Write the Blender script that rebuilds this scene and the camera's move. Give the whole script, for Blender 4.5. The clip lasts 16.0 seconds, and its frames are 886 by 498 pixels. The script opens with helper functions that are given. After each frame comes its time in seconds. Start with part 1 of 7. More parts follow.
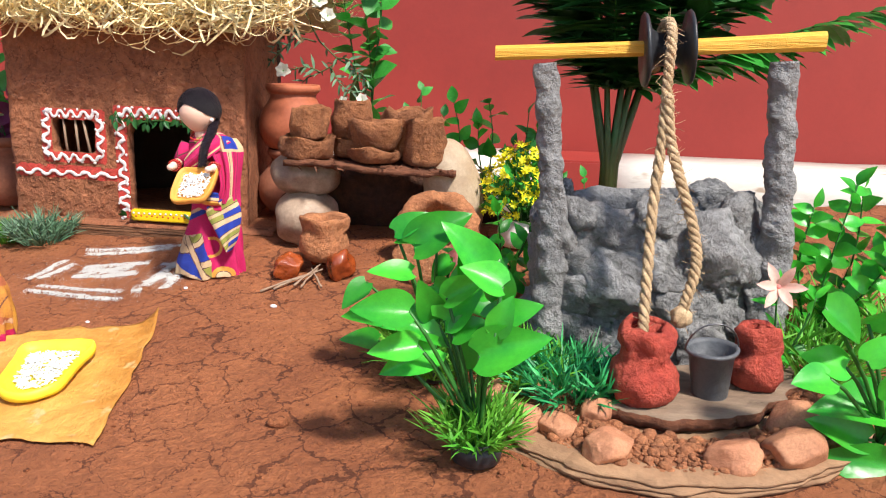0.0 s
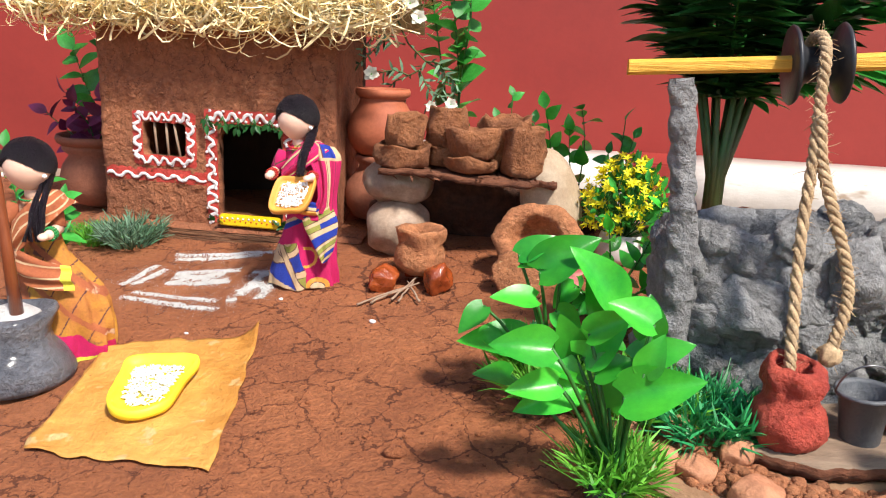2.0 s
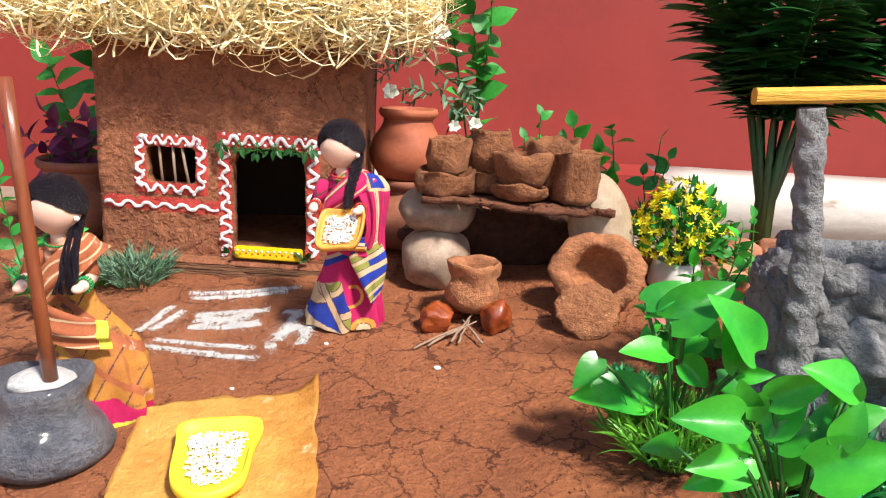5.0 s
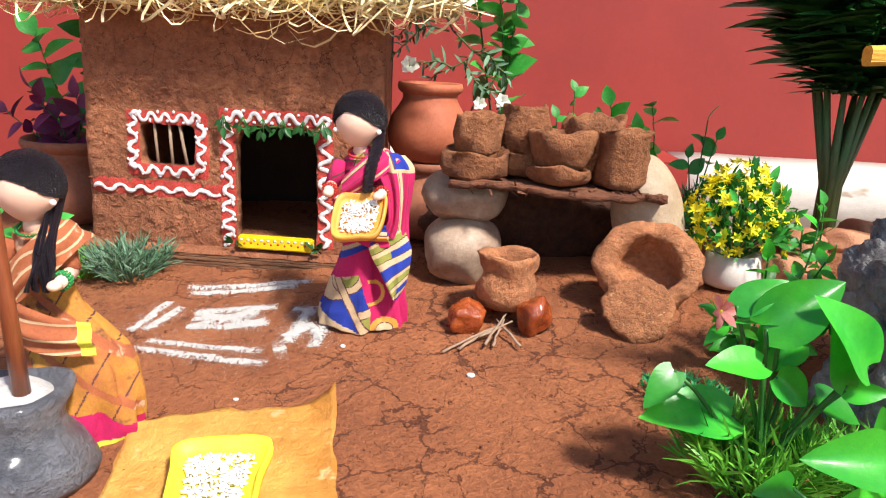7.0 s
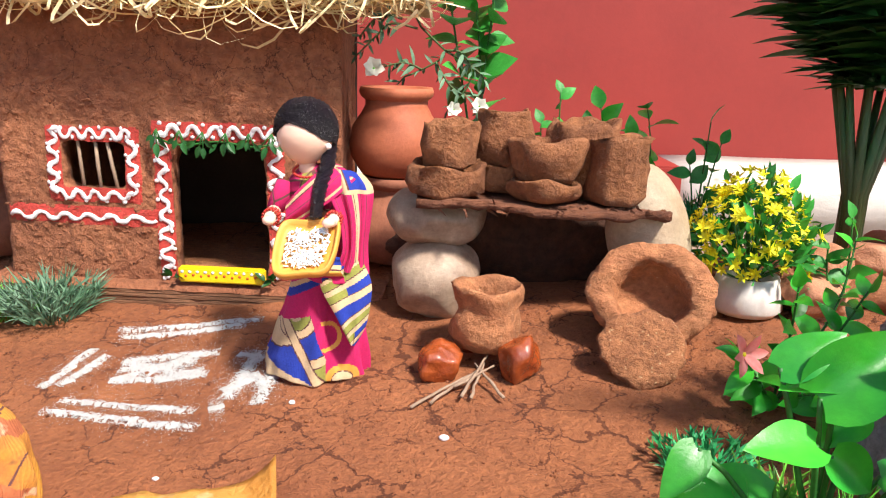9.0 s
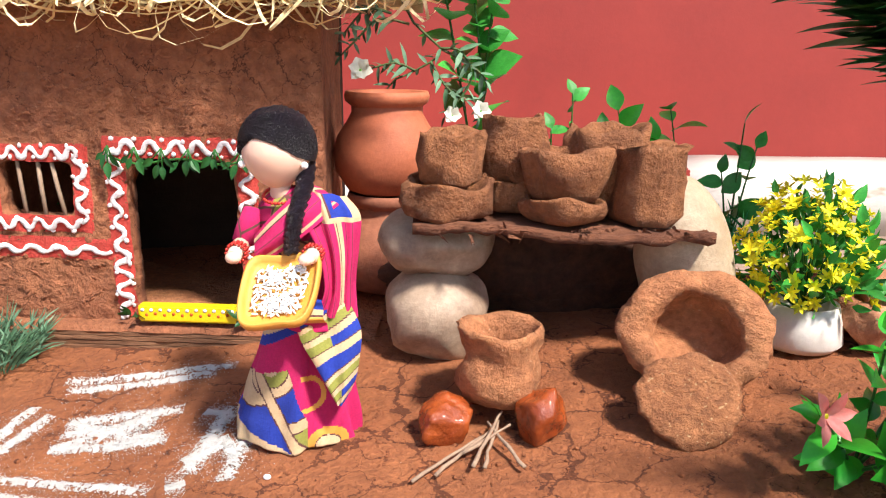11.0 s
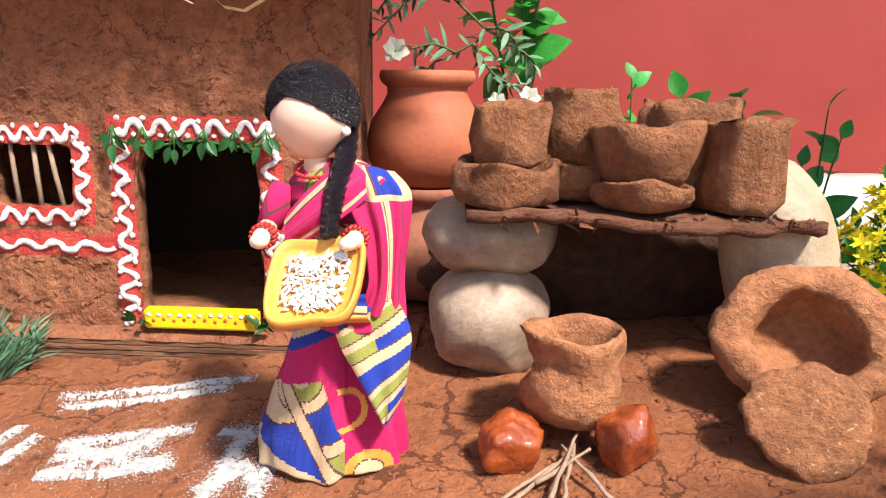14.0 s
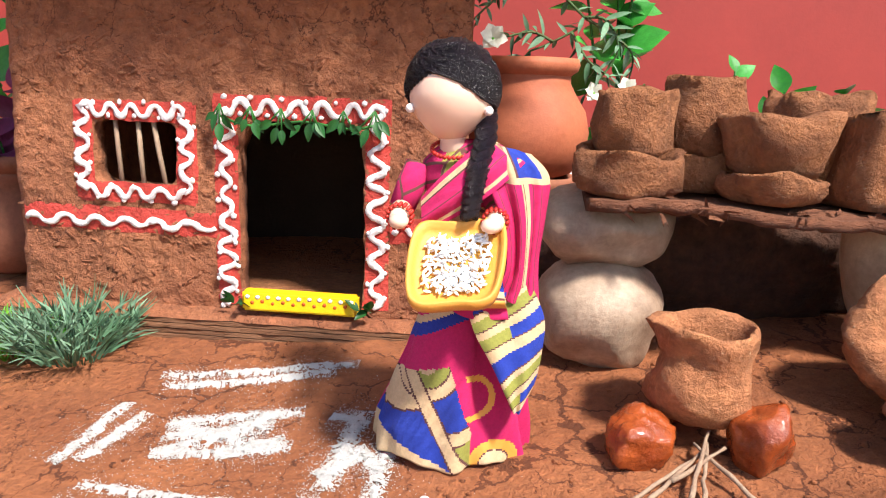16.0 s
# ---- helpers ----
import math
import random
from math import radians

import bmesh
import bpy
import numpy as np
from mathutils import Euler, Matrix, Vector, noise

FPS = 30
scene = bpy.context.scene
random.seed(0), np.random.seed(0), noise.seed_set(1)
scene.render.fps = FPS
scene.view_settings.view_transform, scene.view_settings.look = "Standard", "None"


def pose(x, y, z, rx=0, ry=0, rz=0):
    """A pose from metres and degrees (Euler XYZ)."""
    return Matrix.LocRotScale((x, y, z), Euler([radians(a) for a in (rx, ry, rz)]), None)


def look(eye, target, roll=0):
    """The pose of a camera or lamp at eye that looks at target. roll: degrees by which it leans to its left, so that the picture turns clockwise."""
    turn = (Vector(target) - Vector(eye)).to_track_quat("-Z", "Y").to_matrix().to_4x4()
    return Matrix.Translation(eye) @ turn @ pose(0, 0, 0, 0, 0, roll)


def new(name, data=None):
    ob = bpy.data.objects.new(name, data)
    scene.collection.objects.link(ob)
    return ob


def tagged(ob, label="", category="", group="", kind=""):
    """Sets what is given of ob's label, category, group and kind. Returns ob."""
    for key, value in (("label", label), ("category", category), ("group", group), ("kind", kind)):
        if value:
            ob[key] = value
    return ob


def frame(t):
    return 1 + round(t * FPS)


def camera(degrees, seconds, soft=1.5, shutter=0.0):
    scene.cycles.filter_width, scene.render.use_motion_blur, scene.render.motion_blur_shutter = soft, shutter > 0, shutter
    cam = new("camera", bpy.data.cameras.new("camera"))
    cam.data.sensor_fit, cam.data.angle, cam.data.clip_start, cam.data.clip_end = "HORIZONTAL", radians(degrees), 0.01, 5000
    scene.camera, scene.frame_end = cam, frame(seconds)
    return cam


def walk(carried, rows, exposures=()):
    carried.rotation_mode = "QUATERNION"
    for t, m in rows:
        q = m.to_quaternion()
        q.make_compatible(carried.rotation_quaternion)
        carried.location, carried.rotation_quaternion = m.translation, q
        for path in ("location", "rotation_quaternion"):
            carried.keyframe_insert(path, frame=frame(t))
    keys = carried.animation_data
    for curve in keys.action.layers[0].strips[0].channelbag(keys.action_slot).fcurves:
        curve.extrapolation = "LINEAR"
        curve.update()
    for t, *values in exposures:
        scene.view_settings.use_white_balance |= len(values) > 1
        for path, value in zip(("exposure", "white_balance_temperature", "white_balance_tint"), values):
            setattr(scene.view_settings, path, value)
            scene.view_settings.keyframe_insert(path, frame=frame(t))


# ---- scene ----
import functools

cam = camera(60.0, 16.0, soft=1.1)
PATH = [
    (0, (0.0431, -0.0276, 0.1881), (-0.0334, 1.9112, -0.2971), 2.21),
    (0.5, (0.0234, -0.0161, 0.1877), (-0.0905, 1.9173, -0.3112), 2.33),
    (1, (0.0150, -0.0039, 0.1878), (-0.1255, 1.9273, -0.3130), 2.27),
    (1.5, (0.0112, -0.0034, 0.1903), (-0.1715, 1.9247, -0.3086), 2.44),
    (2, (-0.0036, -0.0060, 0.1979), (-0.1932, 1.9189, -0.3109), 2.57),
    (2.5, (-0.0166, -0.0057, 0.2015), (-0.1371, 1.9270, -0.2987), 3.32),
    (3, (-0.0374, -0.0010, 0.2045), (-0.0997, 1.9347, -0.2948), 3.09),
    (3.5, (-0.0585, 0.0082, 0.2089), (-0.1054, 1.9442, -0.2908), 2.36),
    (4, (-0.0695, 0.0219, 0.2082), (-0.1245, 1.9595, -0.2847), 2.80),
    (4.2, (-0.0748, 0.0268, 0.2068), (-0.1354, 1.9632, -0.2896), 2.94),
    (6.3, (-0.1312, 0.0633, 0.2003), (-0.0373, 2.0047, -0.2709), 2.44),
    (6.5, (-0.1267, 0.0727, 0.1953), (-0.0586, 2.0135, -0.2827), 2.86),
    (7, (-0.1215, 0.1016, 0.1879), (-0.1363, 2.0335, -0.3292), 2.90),
    (7.5, (-0.1137, 0.1220, 0.1874), (-0.1055, 2.0548, -0.3264), 2.50),
    (8, (-0.1111, 0.1405, 0.1893), (-0.1183, 2.0763, -0.3135), 1.46),
    (8.5, (-0.1093, 0.1594, 0.1864), (-0.1022, 2.0949, -0.3173), 1.47),
    (9, (-0.1096, 0.1800, 0.1828), (-0.0992, 2.1161, -0.3187), 1.67),
    (9.5, (-0.1117, 0.2045, 0.1830), (-0.0977, 2.1423, -0.3117), 1.67),
    (9.7, (-0.1116, 0.2132, 0.1834), (-0.1086, 2.1541, -0.2989), 1.38),
    (11.8, (-0.1184, 0.2752, 0.1700), (-0.0826, 2.2101, -0.3348), 0.19),
    (12, (-0.1218, 0.2817, 0.1658), (-0.0798, 2.2229, -0.3135), 0.41),
    (12.5, (-0.1287, 0.2930, 0.1599), (-0.0744, 2.2359, -0.3113), 2.00),
    (13, (-0.1294, 0.3000, 0.1629), (-0.1220, 2.2525, -0.2707), 1.28),
    (13.5, (-0.1301, 0.3048, 0.1584), (-0.1270, 2.2586, -0.2687), 0.81),
    (14, (-0.1342, 0.3055, 0.1508), (-0.1318, 2.2588, -0.2788), 0.64),
    (14.5, (-0.1394, 0.3077, 0.1494), (-0.1481, 2.2612, -0.2793), 0.96),
    (15, (-0.1451, 0.3088, 0.1483), (-0.1519, 2.2636, -0.2743), 1.27),
    (15.5, (-0.1628, 0.3074, 0.1426), (-0.1991, 2.2588, -0.2938), 1.78),
    (16, (-0.1738, 0.3113, 0.1431), (-0.2378, 2.2628, -0.2900), 2.03),
]
EXPOSURES = [(0.0, 0.76), (4.0, 0.76), (7.5, 0.92), (9.0, 1.0), (16.0, 1.14)]
walk(cam, [(t, look(eye, target, roll)) for t, eye, target, roll in PATH], EXPOSURES)

# ---- world and sun ----
SUN_TO = Vector((0.42, -0.49, 0.84)).normalized()
world = bpy.data.worlds.new("world")
scene.world = world
world.use_nodes = True
_wn = world.node_tree.nodes
_sky = _wn.new("ShaderNodeTexSky")
_sky.sky_type = "NISHITA"
_sky.sun_disc = False
_sky.sun_elevation = math.asin(SUN_TO.z)
_sky.sun_rotation = math.atan2(SUN_TO.x, SUN_TO.y)
world.node_tree.links.new(_sky.outputs[0], _wn["Background"].inputs[0])
_wn["Background"].inputs[1].default_value = 0.115
_sun = bpy.data.lights.new("sun", "SUN")
_sun.energy, _sun.angle, _sun.color = 4.2, radians(6.5), (1.0, 0.94, 0.86)
sun_ob = new("sun", _sun)
sun_ob.matrix_world = look(SUN_TO * 5, (0, 0, 0))


# ---- materials ----
def ramp(nt, fac, stops):
    n = nt.nodes.new("ShaderNodeValToRGB")
    el = n.color_ramp.elements
    while len(el) < len(stops):
        el.new(0.5)
    for e, (p, c) in zip(el, stops):
        e.position, e.color = p, (*c, 1)
    nt.links.new(fac, n.inputs[0])
    return n.outputs[0]


def node(nt, kind, **values):
    n = nt.nodes.new("ShaderNode" + kind)
    for key, value in values.items():
        n.inputs[key].default_value = value
    return n


def mat(name, a, b=None, rough=0.85, scale=40.0, bump=0.3, fine=400.0, metal=0.0, spec=0.4, coat=0.0, vary=0.25,
        stretch=(1, 1, 1), trans=0.0, speck=None, cracks=0.0, crack_scale=22.0, weave=0.0, pieces=0.0):
    """A procedural surface: two colours mixed by coarse noise, darkened and lightened by fine noise, with relief."""
    m = bpy.data.materials.new(name)
    m.use_nodes = True
    nt = m.node_tree
    out, bs = nt.nodes["Material Output"], nt.nodes["Principled BSDF"]
    b = b or tuple(c * 0.6 for c in a)
    co = nt.nodes.new("ShaderNodeTexCoord")
    mp = node(nt, "Mapping", Scale=stretch)
    info = nt.nodes.new("ShaderNodeObjectInfo")
    sh = node(nt, "VectorMath")
    sh.operation = "MULTIPLY_ADD"
    nt.links.new(info.outputs["Random"], sh.inputs[0])
    sh.inputs[1].default_value = (3.1, 5.7, 4.3)
    nt.links.new(co.outputs["Object"], sh.inputs[2])
    nt.links.new(sh.outputs[0], mp.inputs[0])
    n1 = node(nt, "TexNoise", Scale=scale, Detail=5.0, Roughness=0.6)
    n2 = node(nt, "TexNoise", Scale=fine, Detail=6.0, Roughness=0.7)
    nt.links.new(mp.outputs[0], n1.inputs[0])
    nt.links.new(mp.outputs[0], n2.inputs[0])
    col = ramp(nt, n1.outputs[0], [(0.3, a), (0.7, b)])
    val = node(nt, "MapRange")
    val.inputs[1].default_value, val.inputs[2].default_value = 0.25, 0.75
    val.inputs[3].default_value, val.inputs[4].default_value = 1 - vary, 1 + vary
    nt.links.new(n2.outputs[0], val.inputs[0])
    mul = node(nt, "VectorMath")
    mul.operation = "SCALE"
    nt.links.new(col, mul.inputs[0])
    nt.links.new(val.outputs[0], mul.inputs["Scale"])
    col = mul.outputs[0]
    if pieces:
        mr = node(nt, "MapRange")
        mr.inputs[3].default_value, mr.inputs[4].default_value = 1 - pieces, 1 + pieces
        geo = nt.nodes.new("ShaderNodeNewGeometry")
        ad = node(nt, "Math")
        ad.operation = "ADD"
        fr = node(nt, "Math")
        fr.operation = "FRACT"
        nt.links.new(geo.outputs["Random Per Island"], ad.inputs[0])
        nt.links.new(info.outputs["Random"], ad.inputs[1])
        nt.links.new(ad.outputs[0], fr.inputs[0])
        nt.links.new(fr.outputs[0], mr.inputs[0])
        m2 = node(nt, "VectorMath")
        m2.operation = "SCALE"
        nt.links.new(col, m2.inputs[0])
        nt.links.new(mr.outputs[0], m2.inputs["Scale"])
        col = m2.outputs[0]
    if speck:
        vo = node(nt, "TexNoise", Scale=speck[1], Detail=3.0)
        nt.links.new(mp.outputs[0], vo.inputs[0])
        fac = ramp(nt, vo.outputs[0], [(speck[2], (0, 0, 0)), (speck[2] + 0.06, (1, 1, 1))])
        mx = nt.nodes.new("ShaderNodeMixRGB")
        nt.links.new(fac, mx.inputs[0])
        nt.links.new(col, mx.inputs[1])
        mx.inputs[2].default_value = (*speck[0], 1)
        col = mx.outputs[0]
    height = n2.outputs[0]
    hm = node(nt, "Math")
    hm.operation = "MULTIPLY_ADD"
    nt.links.new(n1.outputs[0], hm.inputs[0])
    hm.inputs[1].default_value = 1.2
    nt.links.new(height, hm.inputs[2])
    height = hm.outputs[0]
    if cracks:
        hits = []
        for k, (cs, lo, hi, wide) in enumerate(((crack_scale, 0.40, 0.62, cracks), (crack_scale * 2.3, 0.52, 0.78, cracks * 1.2))):
            wob = node(nt, "TexNoise", Scale=cs * 1.5, Detail=5.0, Roughness=0.65)
            nt.links.new(mp.outputs[0], wob.inputs[0])
            wa = node(nt, "VectorMath")
            wa.operation = "MULTIPLY_ADD"
            nt.links.new(wob.outputs[1], wa.inputs[0])
            wa.inputs[1].default_value = (0.85 / cs, 0.85 / cs, 0.85 / cs)
            nt.links.new(mp.outputs[0], wa.inputs[2])
            vo = node(nt, "TexVoronoi", Scale=cs)
            vo.feature = "DISTANCE_TO_EDGE"
            nt.links.new(wa.outputs[0], vo.inputs[0])
            thin = node(nt, "TexNoise", Scale=19.0 + 22.0 * k, Detail=4.0, Roughness=0.6)
            nt.links.new(mp.outputs[0], thin.inputs[0])
            wd = node(nt, "MapRange")
            wd.inputs[1].default_value, wd.inputs[2].default_value = lo, hi
            wd.inputs[3].default_value, wd.inputs[4].default_value = 0.0, wide
            nt.links.new(thin.outputs[0], wd.inputs[0])
            lt = node(nt, "Math")
            lt.operation = "LESS_THAN"
            nt.links.new(vo.outputs["Distance"], lt.inputs[0])
            nt.links.new(wd.outputs[0], lt.inputs[1])
            hits.append(lt.outputs[0])
        both = node(nt, "Math")
        both.operation = "MAXIMUM"
        nt.links.new(hits[0], both.inputs[0])
        nt.links.new(hits[1], both.inputs[1])
        mx = nt.nodes.new("ShaderNodeMixRGB")
        mx.blend_type = "MULTIPLY"
        nt.links.new(both.outputs[0], mx.inputs[0])
        nt.links.new(col, mx.inputs[1])
        mx.inputs[2].default_value = (0.42, 0.36, 0.33, 1)
        col = mx.outputs[0]
        sb = node(nt, "Math")
        sb.operation = "MULTIPLY_ADD"
        nt.links.new(both.outputs[0], sb.inputs[0])
        sb.inputs[1].default_value = -2.0
        nt.links.new(height, sb.inputs[2])
        height = sb.outputs[0]
    if weave:
        wv = node(nt, "TexWave", Scale=weave)
        nt.links.new(co.outputs["Object"], wv.inputs[0])
        ws = node(nt, "Math")
        ws.operation = "MULTIPLY_ADD"
        nt.links.new(wv.outputs[1], ws.inputs[0])
        ws.inputs[1].default_value = 0.4
        nt.links.new(height, ws.inputs[2])
        height = ws.outputs[0]
    nt.links.new(col, bs.inputs["Base Color"])
    bs.inputs["Roughness"].default_value = rough
    bs.inputs["Metallic"].default_value = metal
    bs.inputs["Specular IOR Level"].default_value = spec
    bs.inputs["Coat Weight"].default_value = coat
    bs.inputs["Coat Roughness"].default_value = 0.15
    bp = node(nt, "Bump", Strength=min(1.0, bump), Distance=0.0035 * max(1.0, bump))
    nt.links.new(height, bp.inputs["Height"])
    nt.links.new(bp.outputs[0], bs.inputs["Normal"])
    if trans:
        tr = node(nt, "BsdfTranslucent")
        nt.links.new(col, tr.inputs[0])
        ms = node(nt, "MixShader", Fac=trans)
        nt.links.new(bs.outputs[0], ms.inputs[1])
        nt.links.new(tr.outputs[0], ms.inputs[2])
        nt.links.new(ms.outputs[0], out.inputs[0])
    return m


SOIL = mat("soil", (0.42, 0.145, 0.055), (0.28, 0.088, 0.034), scale=14, fine=230, bump=1.7, cracks=0.034, crack_scale=30.0, vary=0.3, speck=((0.5, 0.3, 0.2), 700, 0.72))
LOOSE = mat("loose_soil", (0.42, 0.17, 0.075), (0.25, 0.09, 0.04), scale=60, fine=500, bump=0.8, vary=0.4, pieces=0.3)
MUD = mat("mud_plaster", (0.38, 0.142, 0.064), (0.25, 0.085, 0.04), scale=30, fine=150, bump=1.6, vary=0.42, cracks=0.012, crack_scale=38.0, speck=((0.46, 0.22, 0.12), 420, 0.68))
CLAY = mat("rough_clay", (0.42, 0.165, 0.066), (0.22, 0.08, 0.034), scale=55, fine=260, bump=1.4, vary=0.35, speck=((0.45, 0.25, 0.14), 600, 0.68))
CLAY_LIGHT = mat("sandy_clay", (0.48, 0.2, 0.085), (0.34, 0.125, 0.054), scale=60, fine=230, bump=1.0, vary=0.42, speck=((0.52, 0.29, 0.16), 520, 0.67))
DUNG = mat("dried_dung", (0.38, 0.15, 0.062), (0.25, 0.092, 0.038), scale=90, fine=260, bump=1.0, vary=0.5, speck=((0.5, 0.3, 0.15), 480, 0.64))
TERRA = mat("terracotta", (0.45, 0.135, 0.06), (0.33, 0.085, 0.04), scale=25, fine=300, bump=0.15, rough=0.7, vary=0.15)
TERRA_DARK = mat("dull_terracotta", (0.3, 0.11, 0.06), (0.2, 0.07, 0.04), scale=20, fine=250, bump=0.3, vary=0.2)
RED_CLAY = mat("red_painted_clay", (0.52, 0.085, 0.05), (0.32, 0.036, 0.024), scale=80, fine=260, bump=1.0, rough=0.7, vary=0.3)
CREAM_STONE = mat("cream_stone", (0.52, 0.41, 0.29), (0.33, 0.23, 0.145), scale=35, fine=350, bump=0.3, rough=0.55, vary=0.18)
GREY_STONE = mat("mottled_stone", (0.48, 0.36, 0.26), (0.22, 0.135, 0.09), scale=45, fine=350, bump=0.25, rough=0.5, vary=0.2)
PEBBLE = mat("orange_pebble", (0.5, 0.235, 0.125), (0.34, 0.135, 0.07), scale=50, fine=600, bump=0.4, rough=0.65, pieces=0.15)
CHESTNUT = mat("polished_red_stone", (0.36, 0.075, 0.016), (0.2, 0.032, 0.008), scale=70, fine=200, bump=0.5, rough=0.25, coat=0.5, vary=0.3)
CEMENT = mat("grey_cement", (0.37, 0.365, 0.36), (0.2, 0.195, 0.195), scale=70, fine=150, bump=2.4, rough=0.85, vary=0.38)
LEAF = mat("plastic_leaf", (0.075, 0.52, 0.035), (0.02, 0.3, 0.03), scale=38, fine=200, bump=0.12, rough=0.32, spec=0.5, coat=0.08, trans=0.34, vary=0.12, pieces=0.4)
LEAF_DARK = mat("dark_leaf", (0.012, 0.07, 0.014), (0.02, 0.11, 0.02), scale=40, fine=300, bump=0.15, rough=0.45, trans=0.15, pieces=0.35)
LEAF_MID = mat("vine_leaf", (0.03, 0.23, 0.025), (0.05, 0.33, 0.05), scale=40, fine=300, bump=0.15, rough=0.45, trans=0.2, pieces=0.35)
GRASS = mat("plastic_grass", (0.022, 0.27, 0.1), (0.05, 0.34, 0.09), scale=40, fine=300, bump=0.1, rough=0.45, trans=0.15, pieces=0.45)
GRASS_LIGHT = mat("lime_grass", (0.07, 0.32, 0.03), (0.16, 0.4, 0.04), scale=40, fine=300, bump=0.1, rough=0.4, trans=0.2, pieces=0.4)
GRASS_GREY = mat("frosted_grass", (0.06, 0.15, 0.07), (0.16, 0.26, 0.17), scale=40, fine=300, bump=0.1, rough=0.6, trans=0.15, pieces=0.45)
YELLOW = mat("yellow_petals", (0.95, 0.82, 0.02), (0.8, 0.76, 0.03), scale=40, fine=300, bump=0.1, rough=0.5, trans=0.25, pieces=0.25)
WHITE_PETAL = mat("white_petals", (0.8, 0.78, 0.72), (0.62, 0.66, 0.52), scale=60, rough=0.5, bump=0.1, trans=0.2, vary=0.08)
PINK_PETAL = mat("pink_petals", (0.72, 0.14, 0.13), (0.8, 0.35, 0.3), scale=90, rough=0.5, bump=0.1, trans=0.2, vary=0.1)
BLUSH_PETAL = mat("blush_petals", (0.85, 0.62, 0.52), (0.8, 0.38, 0.3), scale=120, rough=0.5, bump=0.1, trans=0.2, vary=0.08)
PURPLE = mat("purple_leaf", (0.13, 0.015, 0.06), (0.2, 0.03, 0.1), scale=60, rough=0.5, bump=0.1, trans=0.2, pieces=0.3)
STRAW = mat("straw", (0.92, 0.8, 0.5), (0.82, 0.66, 0.34), scale=60, fine=500, bump=0.2, rough=0.6, pieces=0.3, trans=0.1)
ROPE = mat("jute_rope", (0.56, 0.4, 0.24), (0.42, 0.28, 0.15), scale=150, fine=900, bump=0.6, vary=0.35, pieces=0.2)
YELLOW_WOOD = mat("yellow_wood", (0.82, 0.46, 0.06), (0.66, 0.33, 0.035), scale=200, fine=600, bump=0.5, rough=0.6, stretch=(0.06, 1, 1))
BROWN_WOOD = mat("varnished_wood", (0.25, 0.07, 0.025), (0.15, 0.035, 0.014), scale=200, fine=500, bump=0.2, rough=0.3, coat=0.3, stretch=(1, 1, 0.08))
BARK = mat("bark", (0.23, 0.085, 0.04), (0.12, 0.04, 0.02), scale=90, fine=400, bump=1.0, vary=0.4, stretch=(0.4, 1, 1))
GREY_SLAB = mat("weathered_board", (0.27, 0.19, 0.13), (0.19, 0.125, 0.085), scale=40, fine=300, bump=0.6, stretch=(0.3, 1, 1))
CARDBOARD = mat("torn_cardboard", (0.36, 0.21, 0.115), (0.2, 0.105, 0.055), scale=60, fine=300, bump=0.6, stretch=(0.3, 0.3, 3))
MUDDY_CARD = mat("mud_stained_cardboard", (0.3, 0.14, 0.07), (0.14, 0.06, 0.03), scale=60, fine=300, bump=0.8, stretch=(0.3, 0.3, 3))
RED_WALL = mat("red_wall_paint", (0.29, 0.03, 0.021), (0.23, 0.023, 0.017), scale=3, fine=60, bump=0.12, rough=0.55, vary=0.06, speck=((0.6, 0.3, 0.25), 30, 0.8))
WHITEWASH = mat("whitewash", (0.66, 0.62, 0.56), (0.5, 0.45, 0.39), scale=6, fine=60, bump=0.4, rough=0.8, vary=0.12, speck=((0.35, 0.27, 0.2), 25, 0.66), stretch=(0.4, 1, 1))
COURT = mat("cement_floor", (0.3, 0.22, 0.16), (0.22, 0.15, 0.11), scale=5, fine=70, bump=0.4, vary=0.2)
WHITE_PAINT = mat("white_paint", (0.85, 0.82, 0.8), (0.7, 0.6, 0.6), scale=120, fine=700, bump=0.4, rough=0.6, vary=0.1)
RED_PAINT = mat("red_paint", (0.58, 0.055, 0.04), (0.42, 0.045, 0.03), scale=120, fine=500, bump=0.6, rough=0.65, vary=0.25, speck=((0.35, 0.13, 0.06), 260, 0.66))
YELLOW_PAINT = mat("yellow_paint", (0.85, 0.58, 0.01), (0.75, 0.45, 0.01), scale=60, bump=0.1, rough=0.4, vary=0.08)
ORANGE_PAINT = mat("orange_paint", (0.75, 0.12, 0.02), rough=0.5, bump=0.1)
POWDER = mat("chalk_powder", (0.87, 0.85, 0.82), (0.76, 0.72, 0.68), scale=200, fine=1200, bump=0.9, vary=0.12)
PAPER = mat("orange_paper", (0.78, 0.42, 0.1), (0.5, 0.2, 0.03), scale=17, fine=180, bump=0.8, rough=0.55, vary=0.16, trans=0.1, speck=((0.66, 0.44, 0.18), 60, 0.62))
LEMON = mat("yellow_clay", (0.9, 0.78, 0.05), (0.84, 0.68, 0.03), scale=40, fine=200, bump=0.15, rough=0.5, vary=0.06)
TRAY_ORANGE = mat("ochre_clay", (0.72, 0.36, 0.065), (0.6, 0.26, 0.045), scale=50, fine=200, bump=0.2, rough=0.5, vary=0.1)
RICE = mat("white_grain", (0.86, 0.85, 0.83), (0.78, 0.76, 0.74), scale=200, bump=0.1, rough=0.45, vary=0.06)
